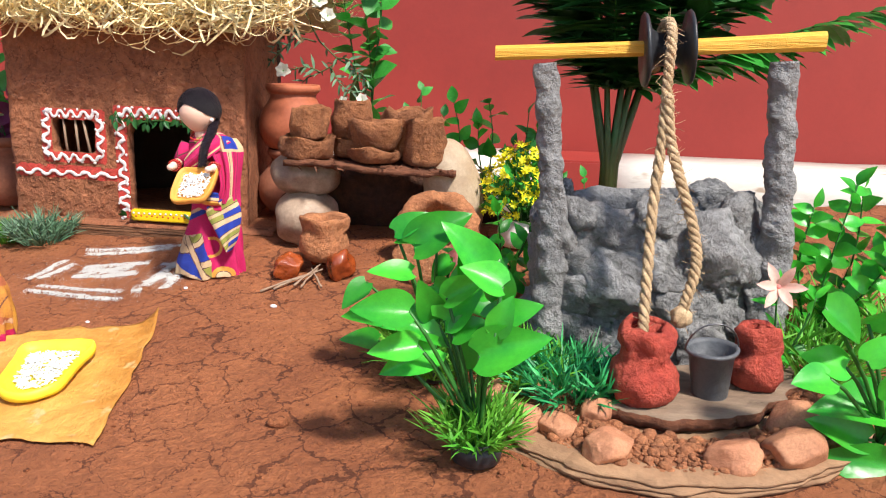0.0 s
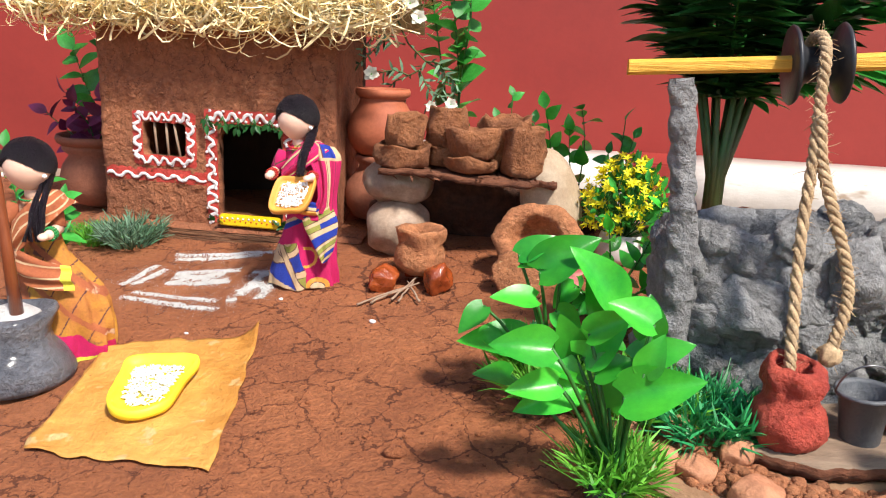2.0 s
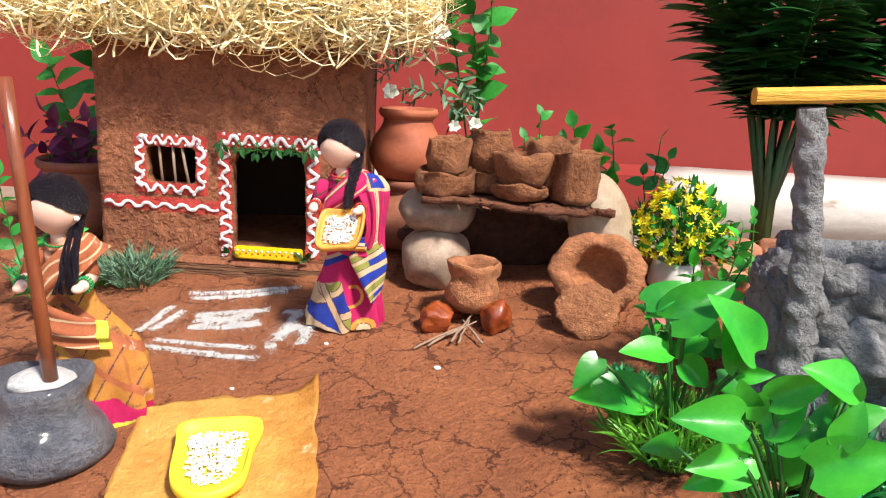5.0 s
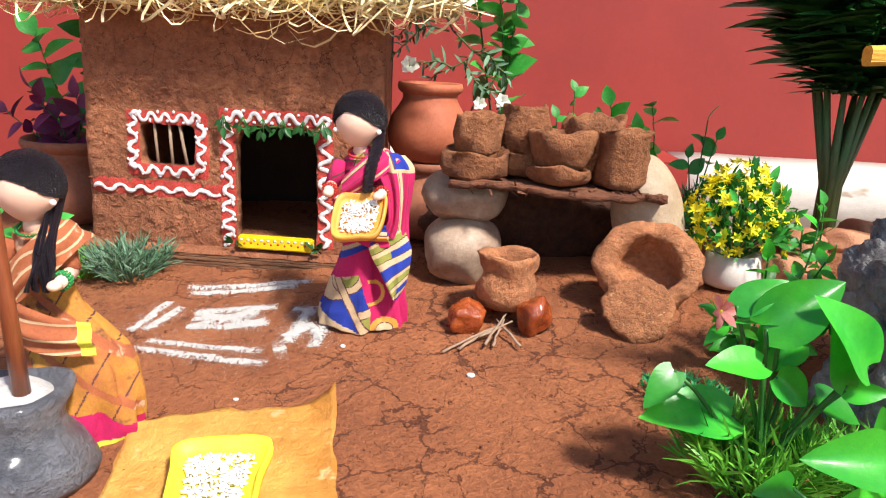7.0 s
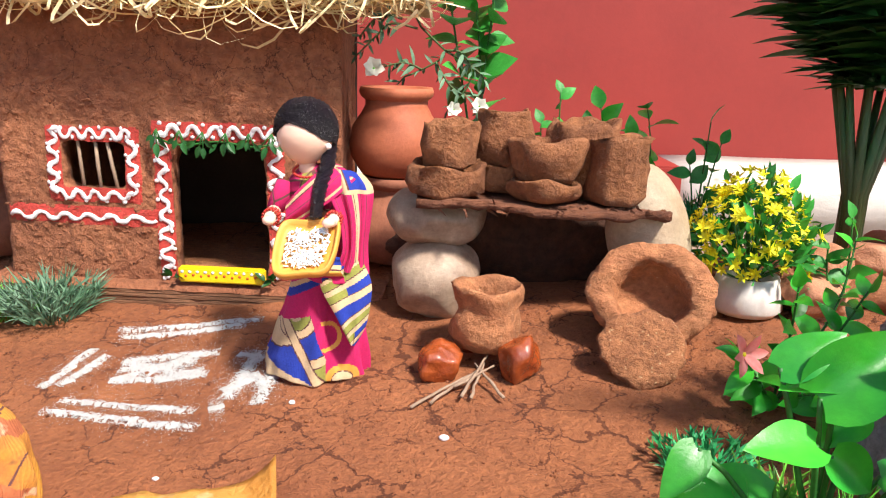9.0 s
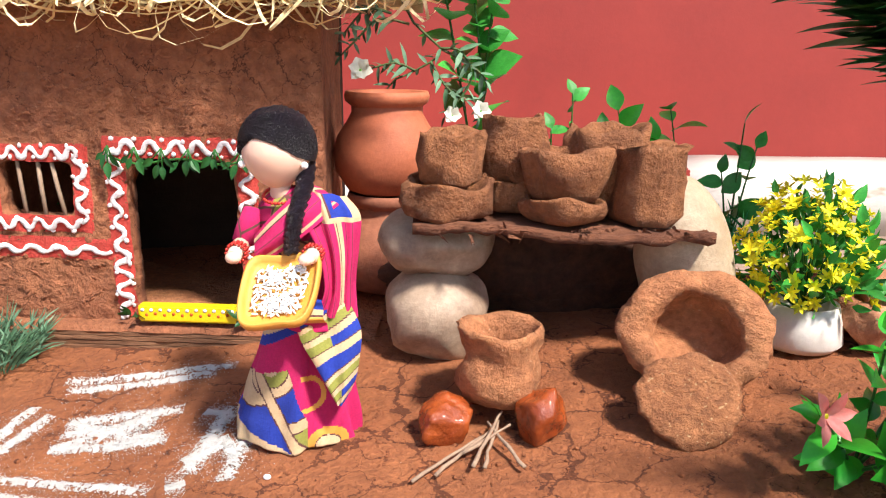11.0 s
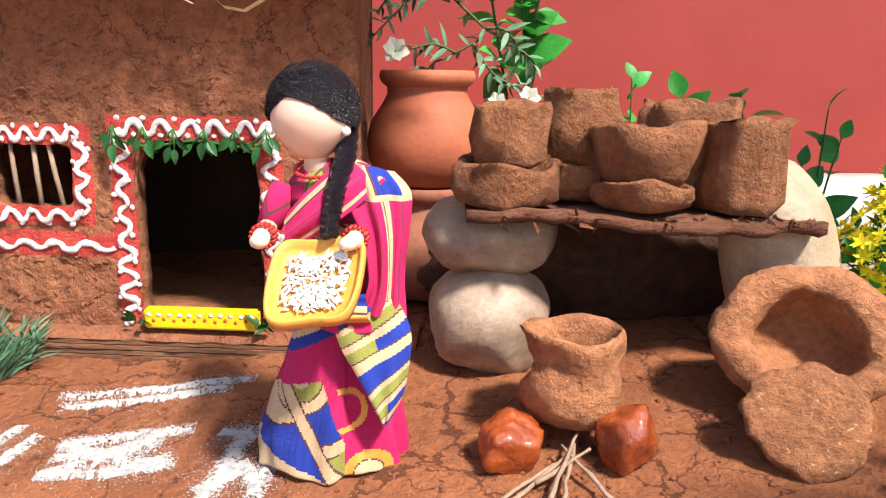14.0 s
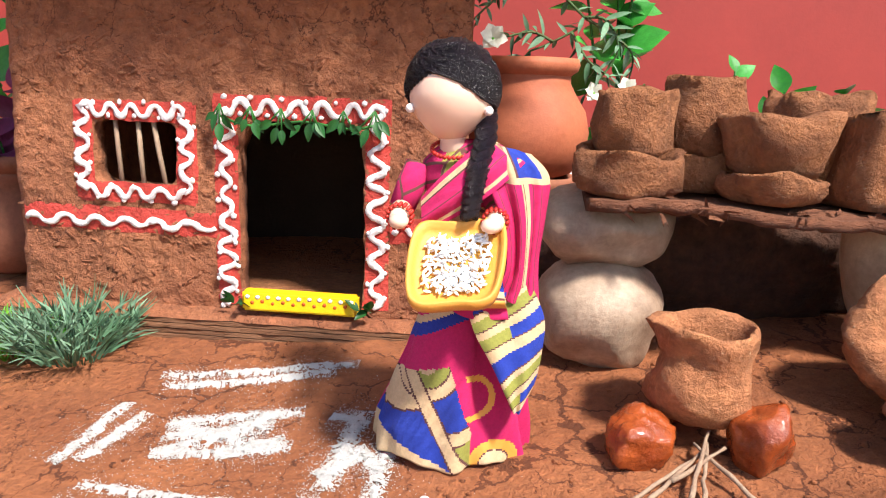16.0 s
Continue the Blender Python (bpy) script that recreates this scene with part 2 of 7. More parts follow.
BLACK_CLAY = mat("black_painted_clay", (0.095, 0.1, 0.12), (0.22, 0.225, 0.25), scale=60, fine=350, bump=1.5, rough=0.32, coat=0.25, vary=0.4)
BLACK_PLASTIC = mat("black_plastic", (0.015, 0.018, 0.02), (0.025, 0.025, 0.03), scale=30, bump=0.1, rough=0.4)
GREY_PLASTIC = mat("grey_paint_on_plastic", (0.07, 0.075, 0.085), (0.11, 0.115, 0.125), scale=70, fine=300, bump=0.3, rough=0.4, vary=0.2)
WIRE = mat("steel_wire", (0.25, 0.25, 0.26), rough=0.35, metal=1.0, bump=0.05)
SKIN = mat("doll_plastic", (0.78, 0.52, 0.4), (0.76, 0.48, 0.36), scale=20, bump=0.02, rough=0.4, vary=0.02)
HAIR = mat("doll_hair", (0.006, 0.005, 0.007), (0.02, 0.012, 0.022), scale=90, fine=900, bump=0.9, rough=0.32, stretch=(2, 2, 0.25), vary=0.3)
TWIG = mat("dry_twig", (0.36, 0.25, 0.17), (0.24, 0.15, 0.1), scale=90, fine=500, bump=0.4, stretch=(1, 1, 0.3))
STEM = mat("green_stem", (0.03, 0.16, 0.02), (0.02, 0.1, 0.02), scale=50, bump=0.1, rough=0.45)
TRUNK = mat("palm_stem", (0.03, 0.12, 0.03), (0.1, 0.08, 0.03), scale=50, fine=300, bump=0.5, rough=0.5, stretch=(1, 1, 0.2))
WHITE_POT = mat("white_plastic", (0.78, 0.76, 0.72), (0.66, 0.6, 0.54), scale=30, bump=0.1, rough=0.45, vary=0.08)
# earth colour darkened to hold the shade of hidden gaps
SHADE_EARTH = mat("shade_darkened_earth", (0.09, 0.035, 0.018), (0.05, 0.02, 0.012), scale=50, fine=160, bump=1.0, vary=0.5)
# near-black colour that paints the room's shade onto its back wall
ROOM_SHADE = mat("inside_shade_colour", (0.05, 0.028, 0.018), rough=0.9)
RED_BEAD = mat("red_beads", (0.5, 0.03, 0.02), rough=0.3, bump=0.05)
GREEN_BEAD = mat("green_bangle", (0.02, 0.25, 0.06), rough=0.25, bump=0.05)


def cloth_mat(name, base, cells, scale, seam):
    """Printed cloth: blocks of colour parted by dark outlines on a woven ground."""
    m = mat(name, base, tuple(c * 0.8 for c in base), rough=0.85, scale=50, fine=900, bump=0.5, vary=0.15, weave=900.0)
    nt = m.node_tree
    bs = nt.nodes["Principled BSDF"]
    col = bs.inputs["Base Color"].links[0].from_socket
    co = nt.nodes.new("ShaderNodeTexCoord")
    mp = node(nt, "Mapping", Scale=(1, 1, 0.72), Rotation=(0.5, 0.35, 0.3))
    nt.links.new(co.outputs["Object"], mp.inputs[0])
    vo = node(nt, "TexVoronoi", Scale=scale)
    vo.distance = "MANHATTAN"
    nt.links.new(mp.outputs[0], vo.inputs[0])
    sep = nt.nodes.new("ShaderNodeSeparateColor")
    nt.links.new(vo.outputs["Color"], sep.inputs[0])
    n = nt.nodes.new("ShaderNodeValToRGB")
    n.color_ramp.interpolation = "CONSTANT"
    el = n.color_ramp.elements
    while len(el) < len(cells):
        el.new(0.5)
    for e, (p, c) in zip(el, cells):
        e.position, e.color = p, (*c, 1)
    nt.links.new(sep.outputs[0], n.inputs[0])
    gt = node(nt, "Math")
    gt.operation = "GREATER_THAN"
    gt.inputs[1].default_value = 0.42
    nt.links.new(sep.outputs[1], gt.inputs[0])
    mx = nt.nodes.new("ShaderNodeMixRGB")
    nt.links.new(gt.outputs[0], mx.inputs[0])
    nt.links.new(col, mx.inputs[1])
    nt.links.new(n.outputs[0], mx.inputs[2])
    ve = node(nt, "TexVoronoi", Scale=scale)
    ve.feature = "DISTANCE_TO_EDGE"
    nt.links.new(mp.outputs[0], ve.inputs[0])
    lt = node(nt, "Math")
    lt.operation = "LESS_THAN"
    lt.inputs[1].default_value = seam
    nt.links.new(ve.outputs["Distance"], lt.inputs[0])
    m3 = nt.nodes.new("ShaderNodeMixRGB")
    nt.links.new(lt.outputs[0], m3.inputs[0])
    nt.links.new(mx.outputs[0], m3.inputs[1])
    m3.inputs[2].default_value = (0.16, 0.06, 0.05, 1)
    nt.links.new(m3.outputs[0], bs.inputs["Base Color"])
    return m


MAGENTA = cloth_mat("magenta_print", (0.62, 0.015, 0.13), [(0.0, (0.02, 0.045, 0.36)), (0.36, (0.72, 0.52, 0.3)), (0.62, (0.36, 0.34, 0.07)), (0.78, (0.62, 0.015, 0.13))], 85, 0.035)
SKIRT_PINK = mat("magenta_cloth", (0.62, 0.015, 0.13), (0.5, 0.012, 0.1), rough=0.85, scale=40, fine=900, bump=0.5, vary=0.15, weave=900.0)
BLUE_CLOTH = mat("blue_cloth", (0.02, 0.05, 0.4), (0.015, 0.035, 0.28), rough=0.85, scale=60, fine=900, bump=0.5, vary=0.2, weave=900.0)
CREAM_CLOTH = mat("cream_cloth", (0.72, 0.52, 0.31), (0.6, 0.4, 0.22), rough=0.85, scale=60, fine=900, bump=0.5, vary=0.15, weave=900.0)
OLIVE_CLOTH = mat("olive_cloth", (0.34, 0.34, 0.07), (0.24, 0.24, 0.05), rough=0.85, scale=60, fine=900, bump=0.5, vary=0.2, weave=900.0)
OCHRE_CLOTH = mat("ochre_cloth", (0.56, 0.27, 0.03), (0.4, 0.13, 0.04), rough=0.85, scale=45, fine=700, bump=0.4, vary=0.2, weave=900.0, speck=((0.14, 0.05, 0.035), 70, 0.62))
RUST_CLOTH = mat("rust_cloth", (0.46, 0.14, 0.05), (0.3, 0.08, 0.035), rough=0.85, scale=60, fine=700, bump=0.4, vary=0.2, weave=900.0, speck=((0.66, 0.42, 0.26), 80, 0.6))
LIME_CLOTH = mat("lime_cloth", (0.62, 0.6, 0.06), (0.5, 0.48, 0.04), rough=0.8, bump=0.3, fine=700)


# ---- building helpers ----
def nz(x, y, z, f=1.0, seed=0.0):
    return noise.noise(Vector((x * f + seed, y * f - seed * 0.7, z * f + seed * 1.3)))


def fbm(x, y, z, f, seed=0.0):
    return nz(x, y, z, f, seed) + 0.5 * nz(x, y, z, f * 2.1, seed + 7) + 0.25 * nz(x, y, z, f * 4.3, seed + 13)


def gz(x, y):
    """Height of the mud yard, which rises gently towards the house."""
    base = -0.054 + 0.063 * max(-0.6, min(0.5, x)) + 0.118 * max(0.1, min(0.85, y))
    return base + 0.0022 * fbm(x, y, 0, 9) + 0.0009 * fbm(x, y, 0, 45, 3) + 0.0004 * fbm(x, y, 0, 150, 6)


def mesh_of(bm, name, mats, smooth=True):
    bmesh.ops.recalc_face_normals(bm, faces=bm.faces)
    me = bpy.data.meshes.new(name)
    bm.to_mesh(me)
    bm.free()
    for m in (mats if isinstance(mats, (list, tuple)) else [mats]):
        me.materials.append(m)
    if smooth:
        me.polygons.foreach_set("use_smooth", [True] * len(me.polygons))
    return me


def part(name, bm, material, parent, label="", m=None, smooth=True):
    ob = new(name, mesh_of(bm, name, material, smooth))
    ob.parent = parent
    if m is not None:
        ob.matrix_basis = m
    return tagged(ob, label)


def piece(name, me, parent, m):
    ob = new(name, me)
    ob.parent = parent
    ob.matrix_basis = m
    return ob


def thing(name, bm, material, m, label, category, group="", kind="", smooth=True):
    ob = new(name, mesh_of(bm, name, material, smooth))
    ob.matrix_basis = m
    return tagged(ob, label, category, group, kind)


def empty(name, m, label, category, group="", kind=""):
    ob = new(name)
    ob.empty_display_size = 0.01
    ob.matrix_basis = m
    return tagged(ob, label, category, group, kind)


def at(x, y, z=None, rz=0, rx=0, ry=0, lift=0.0):
    return pose(x, y, (gz(x, y) if z is None else z) + lift, rx, ry, rz)


def lathe(bm, prof, seg=28, wob=0.0, freq=60.0, seed=0.0, mi=0, sx=1.0, sy=1.0, m=None, caps=True):
    """A turned body from a profile of (radius, height), made uneven by noise."""
    rings = []
    for r, z in prof:
        ring = []
        for i in range(seg):
            a = 2 * math.pi * i / seg
            x, y = math.cos(a) * r, math.sin(a) * r
            k = 1 + (wob * fbm(x, y, z, freq, seed) / max(r, 0.004) if r > 0 else 0)
            p = Vector((x * k * sx, y * k * sy, z + (wob * 0.95 * nz(x, y, 0, freq * 0.8, seed + 5) * min(1.0, z / 0.012) if r > 0.002 else 0)))
            ring.append(bm.verts.new(m @ p if m is not None else p))
        rings.append(ring)
    for a, b in zip(rings, rings[1:]):
        for i in range(seg):
            f = bm.faces.new((a[i], a[(i + 1) % seg], b[(i + 1) % seg], b[i]))
            f.material_index = mi
    for ring in (rings[0], rings[-1]) if caps else ():
        f = bm.faces.new(ring)
        f.material_index = mi
    return rings


@functools.lru_cache(maxsize=None)
def ball(sub):
    """Points and faces of a unit icosphere."""
    bm = bmesh.new()
    bmesh.ops.create_icosphere(bm, subdivisions=sub, radius=1.0)
    bm.verts.index_update()
    out = [v.co.copy() for v in bm.verts], [tuple(v.index for v in f.verts) for f in bm.faces]
    bm.free()
    return out


def blob(bm, rx, ry, rz, amp=0.1, freq=40.0, seed=0.0, sub=3, mi=0, m=None, flat=None):
    """An uneven rounded lump."""
    pts, faces = ball(sub)
    verts = []
    for c in pts:
        p = Vector((c.x * rx, c.y * ry, c.z * rz))
        if amp:
            p *= 1 + amp * fbm(p.x, p.y, p.z, freq, seed)
        if flat is not None and p.z < flat:
            p.z = flat + (p.z - flat) * 0.15
        verts.append(bm.verts.new(m @ p if m is not None else p))
    for f in faces:
        bm.faces.new([verts[i] for i in f]).material_index = mi


def rock(bm, rx, ry, rz, seed, cut=0.78, amp=0.06, sub=4):
    """A lump with worn flat faces."""
    rng = random.Random(seed)
    made = bmesh.ops.create_icosphere(bm, subdivisions=sub, radius=1.0)
    cuts = [Vector((rng.gauss(0, 1), rng.gauss(0, 1), rng.gauss(0, 1))).normalized() for _ in range(11)]
    for v in made["verts"]:
        n = v.co.normalized()
        r = 1.0
        for c in cuts:
            k = n.dot(c)
            if k > 0.01:
                q = cut / k
                if q < r + 0.08:
                    r = min(r, q) - 0.012 * max(0, 0.08 - abs(q - r)) / 0.08
        r += amp * fbm(n.x, n.y, n.z, 1.8, seed) + amp * 0.3 * fbm(n.x, n.y, n.z, 6.0, seed + 3)
        v.co = Vector((n.x * rx, n.y * ry, n.z * rz)) * r * 1.12


def tube(bm, pts, radii, seg=8, mi=0, wob=0.0, freq=100.0, seed=0.0, flat=1.0):
    """A tapering tube along points."""
    pts = [Vector(p) for p in pts]
    if not isinstance(radii, (list, tuple)):
        radii = [radii] * len(pts)
    rings = []
    up = Vector((0.12, 0.31, 0.94))
    for i, p in enumerate(pts):
        d = (pts[min(i + 1, len(pts) - 1)] - pts[max(i - 1, 0)]).normalized()
        s = d.cross(up)
        if s.length < 0.05:
            s = d.cross(Vector((1, 0.2, 0)))
        s.normalize()
        u = s.cross(d)
        ring = []
        for k in range(seg):
            a = 2 * math.pi * k / seg
            r = radii[i] * (1 + (wob * fbm(p.x + math.cos(a) * radii[i], p.y + math.sin(a) * radii[i], p.z, freq, seed)))
            ring.append(bm.verts.new(p + s * math.cos(a) * r + u * math.sin(a) * r * flat))
        rings.append(ring)
    for a, b in zip(rings, rings[1:]):
        for k in range(seg):
            f = bm.faces.new((a[k], a[(k + 1) % seg], b[(k + 1) % seg], b[k]))
            f.material_index = mi
    for ring in (rings[0], rings[-1]):
        f = bm.faces.new(ring)
        f.material_index = mi


def box(bm, x0, x1, y0, y1, z0, z1, mi=0, bevel=0.0, m=None):
    made = bmesh.ops.create_cube(bm, size=1.0)
    for v in made["verts"]:
        v.co = Vector((x0 + (v.co.x + 0.5) * (x1 - x0), y0 + (v.co.y + 0.5) * (y1 - y0), z0 + (v.co.z + 0.5) * (z1 - z0)))
    faces = {f for v in made["verts"] for f in v.link_faces}
    for f in faces:
        f.material_index = mi
    if bevel:
        edges = {e for v in made["verts"] for e in v.link_edges}
        out = bmesh.ops.bevel(bm, geom=list(edges), offset=bevel, segments=2, affect="EDGES")
        verts = {v for f in out["faces"] for v in f.verts}
    else:
        verts = set(made["verts"])
    if m is not None:
        for v in verts:
            v.co = m @ v.co


def leaf(bm, length, width, curl=0.25, fold=0.2, wide=0.35, n=7, mi=0, m=None, tip=1.0):
    """A leaf from its base along +x, folded along the midrib and bent down; wide: where it is widest."""
    rows = []
    for i in range(n + 1):
        t = i / n
        if t < wide:
            w = math.sin(math.pi / 2 * (t / wide)) ** 0.6
        else:
            w = math.cos(math.pi / 2 * ((t - wide) / (1 - wide)) ** tip)
        w = max(w, 0.0) * width / 2
        z = -curl * length * t * t
        x = length * (t - 0.12 * curl * t * t)
        row = []
        for s in (-1, -0.5, 0, 0.5, 1):
            p = Vector((x - (0.08 * length * abs(s) if i == 0 else 0), s * w, z + fold * abs(s) * w))
            row.append(bm.verts.new(m @ p if m is not None else p))
        rows.append(row)
    for a, b in zip(rows, rows[1:]):
        for k in range(4):
            f = bm.faces.new((a[k], a[k + 1], b[k + 1], b[k]))
            f.material_index = mi


def heart_leaf(bm, length, width, curl, fold, n=12, k=4):
    """A heart-shaped leaf along +x with lobes behind its stalk, cupped along the midrib and waved at the margin."""
    rows = []
    for i in range(n + 1):
        t = i / n
        w = width / 2 * max(0.0, math.sin(math.pi * min(1.0, 0.04 + 0.96 * t) ** 0.62)) ** 0.8 * (1 - 0.12 * t * t)
        row = []
        for j in range(-k, k + 1):
            q = j / k
            x = length * (t - 0.1 * curl * t * t) - 0.09 * length * abs(q) ** 1.5 * (1 - t) ** 3
            z = -curl * length * t * t + fold * w * abs(q) ** 1.4 + 0.012 * length * math.sin(9 * t + 2.5 * j / abs(j) if j else 0) * abs(q) ** 2
            row.append(bm.verts.new((x, q * w, z)))
        rows.append(row)
    for a, b in zip(rows, rows[1:]):
        for j in range(2 * k):
            bm.faces.new((a[j], a[j + 1], b[j + 1], b[j]))


def blade(bm, p, d, length, width, droop, rng, mi=0, n=4):
    """A narrow blade of grass or straw from p along d."""
    d = Vector(d).normalized()
    s = d.cross(Vector((0, 0, 1)))
    if s.length < 0.05:
        s = Vector((1, 0, 0))
    s.normalize()
    s = (Matrix.Rotation(rng.uniform(0, 3.14), 3, d) @ s)
    prev = None
    p = Vector(p)
    for i in range(n + 1):
        t = i / n
        w = width * (1 - t) ** 0.6 * 0.5 + 0.00012
        q = p + d * length * t + Vector((0, 0, -droop * length * t * t))
        cur = (bm.verts.new(q - s * w), bm.verts.new(q + s * w))
        if prev:
            f = bm.faces.new((prev[0], prev[1], cur[1], cur[0]))
            f.material_index = mi
        prev = cur


def turned(d, roll=0.0):
    """A rotation that lays +x along d."""
    q = Vector(d).to_track_quat("X", "Z").to_matrix().to_4x4()
    return q @ Matrix.Rotation(roll, 4, "X")


def facing(d, n):
    """A rotation that lays +x along d, with +z as near n as it goes."""
    x = Vector(d).normalized()
    n = Vector(n)
    z = n - x * n.dot(x)
    if z.length < 0.05:
        z = Vector((0.1, -0.3, 1)) - x * Vector((0.1, -0.3, 1)).dot(x)
    z.normalize()
    y = z.cross(x)
    return Matrix((x, y, z)).transposed().to_4x4()


# ---- setting ----
def yard():
    xs = sorted({round(v, 4) for v in list(np.arange(-0.48, 0.36, 0.003)) + list(np.arange(-1.3, -0.48, 0.05)) + list(np.arange(0.36, 1.31, 0.05))})
    ys = sorted({round(v, 4) for v in list(np.arange(0.24, 0.80, 0.003)) + list(np.arange(-0.6, 0.24, 0.05)) + list(np.arange(0.80, 0.98, 0.03))})
    bm = bmesh.new()
    def back(x, y):
        k = 1 - 0.88 * max(0.0, min(1.0, (x + 0.06) / 0.14))
        return y if y < 0.715 else 0.715 + (y - 0.715) * k
    grid = [[bm.verts.new((x, back(x, y), gz(x, back(x, y)))) for x in xs] for y in ys]
    for a, b in zip(grid, grid[1:]):
        for i in range(len(xs) - 1):
            bm.faces.new((a[i], a[i + 1], b[i + 1], b[i]))
    rim = [grid[0][i] for i in range(len(xs))] + [r[-1] for r in grid[1:]] + [grid[-1][i] for i in range(len(xs) - 2, -1, -1)] + [r[0] for r in grid[-2:0:-1]]
    low = [bm.verts.new((v.co.x, v.co.y, -0.126)) for v in rim]
    for i in range(len(rim)):
        j = (i + 1) % len(rim)
        bm.faces.new((rim[i], rim[j], low[j], low[i]))
    thing("ground", bm, SOIL, Matrix(), "cracked reddish-brown dried mud yard", "ground", kind="structure")


yard()
WALL_Y, FLOOR_Z = 1.72, -0.125
_b = bmesh.new()
box(_b, -40, 40, -40, 40, FLOOR_Z - 0.2, FLOOR_Z)
thing("floor", _b, COURT, Matrix(), "dusty grey-brown cement courtyard floor", "floor", kind="structure", smooth=False)
_b = bmesh.new()
box(_b, -5, 5, WALL_Y, WALL_Y + 0.2, FLOOR_Z, 2.6)
thing("wall_north", _b, RED_WALL, Matrix(), "brick-red painted courtyard wall", "wall", kind="structure", smooth=False)


def ledge(x0, x1):
    bm = bmesh.new()
    prof = [(0.0, 0.0), (0.0, 0.075), (0.006, 0.098), (0.02, 0.112), (0.17, 0.117), (0.17, 0.0)]
    n = 40
    rows = []
    for i in range(n + 1):
        x = x0 + (x1 - x0) * i / n
        rows.append([bm.verts.new((x, y - 0.17 + 0.004 * nz(x, y, z, 9), z + 0.004 * nz(x, y, z, 7, 4))) for y, z in prof])
    for a, b in zip(rows, rows[1:]):
        for k in range(len(prof)):
            bm.faces.new((a[k], a[(k + 1) % len(prof)], b[(k + 1) % len(prof)], b[k]))
    bm.faces.new(rows[0])
    bm.faces.new(rows[-1])
    thing("wall_ledge", bm, WHITEWASH, pose(0, WALL_Y, FLOOR_Z), "whitewashed rounded ledge along the foot of the wall", "ledge", kind="structure")


ledge(0.325, 4.0)
ledge(-0.4, 0.205)
_b = bmesh.new()
box(_b, 0.215, 0.32, WALL_Y - 0.185, WALL_Y - 0.002, FLOOR_Z, FLOOR_Z + 0.119, bevel=0.004)
thing("wall_pier", _b, RED_WALL, Matrix(), "low red painted block at the foot of the wall", "pier", kind="structure", smooth=False)

# ---- mud house ----
HOUSE = pose(-0.30, 0.694, 0.0, 0, 0, -4)
HX0, HX1, HZ0, HZ1, HD = -0.113, 0.124, 0.018, 0.232, 0.16
OPENINGS = [(-0.045, 0.101, 0.0225, 0.0165), (0.0415, 0.066, 0.0325, 0.054)]


def wall_bump(x, z, seed=0.0):
    edge = min(x - HX0, HX1 - x)
    corner = -0.004 * max(0, 1 - edge / 0.008) ** 2
    return corner + 0.002 * fbm(x, seed, z, 28, seed) + 0.0011 * fbm(x, seed, z, 130, seed + 2) + 0.0005 * fbm(x * 0.6, seed, z, 330, seed + 4)


def front_wall(bm):
    n, k = 190, 172
    def inside(x, z):
        for cx, cz, hx, hz in OPENINGS:
            if (abs(x - cx) / hx) ** 6 + (abs(z - cz) / hz) ** 6 < 1:
                return (cx, cz, hx, hz)
        return None
    verts = {}
    def vert(i, j):
        if (i, j) not in verts:
            x, z = HX0 + (HX1 - HX0) * i / n, HZ0 + (HZ1 - HZ0) * j / k
            verts[i, j] = [x, z]
        return verts[i, j]
    cells = []
    for i in range(n):
        for j in range(k):
            x, z = HX0 + (HX1 - HX0) * (i + 0.5) / n, HZ0 + (HZ1 - HZ0) * (j + 0.5) / k
            if not inside(x, z):
                cells.append((i, j))
    have = set(cells)
    rim = set()
    for i, j in cells:
        for a, b, q in (((i, j), (i + 1, j), (i, j - 1)), ((i + 1, j), (i + 1, j + 1), (i + 1, j)), ((i + 1, j + 1), (i, j + 1), (i, j + 1)), ((i, j + 1), (i, j), (i - 1, j))):
            if q not in have:
                rim.add((a, b))
        for c in ((i, j), (i + 1, j), (i + 1, j + 1), (i, j + 1)):
            vert(*c)
    for (a, b) in rim:
        for c in (a, b):
            x, z = verts[c]
            for cx, cz, hx, hz in OPENINGS:
                u, w = abs(x - cx) / hx, abs(z - cz) / hz
                if u < 1.25 and w < 1.25:
                    s = (u ** 6 + w ** 6) ** (1 / 6)
                    if 0.75 < s < 1.3:
                        s *= 1 - 0.03 * nz(x, 0, z, 120)
                        verts[c] = [cx + (x - cx) / s, cz + (z - cz) / s]
    front = {c: bm.verts.new((x, -wall_bump(x, z), z)) for c, (x, z) in verts.items()}
    back = {c: bm.verts.new((x, 0.012, z)) for c, (x, z) in verts.items()}
    for i, j in cells:
        q = ((i, j), (i + 1, j), (i + 1, j + 1), (i, j + 1))
        bm.faces.new([front[c] for c in q])
        bm.faces.new([back[c] for c in reversed(q)])
    for a, b in rim:
        bm.faces.new((front[b], front[a], back[a], back[b]))


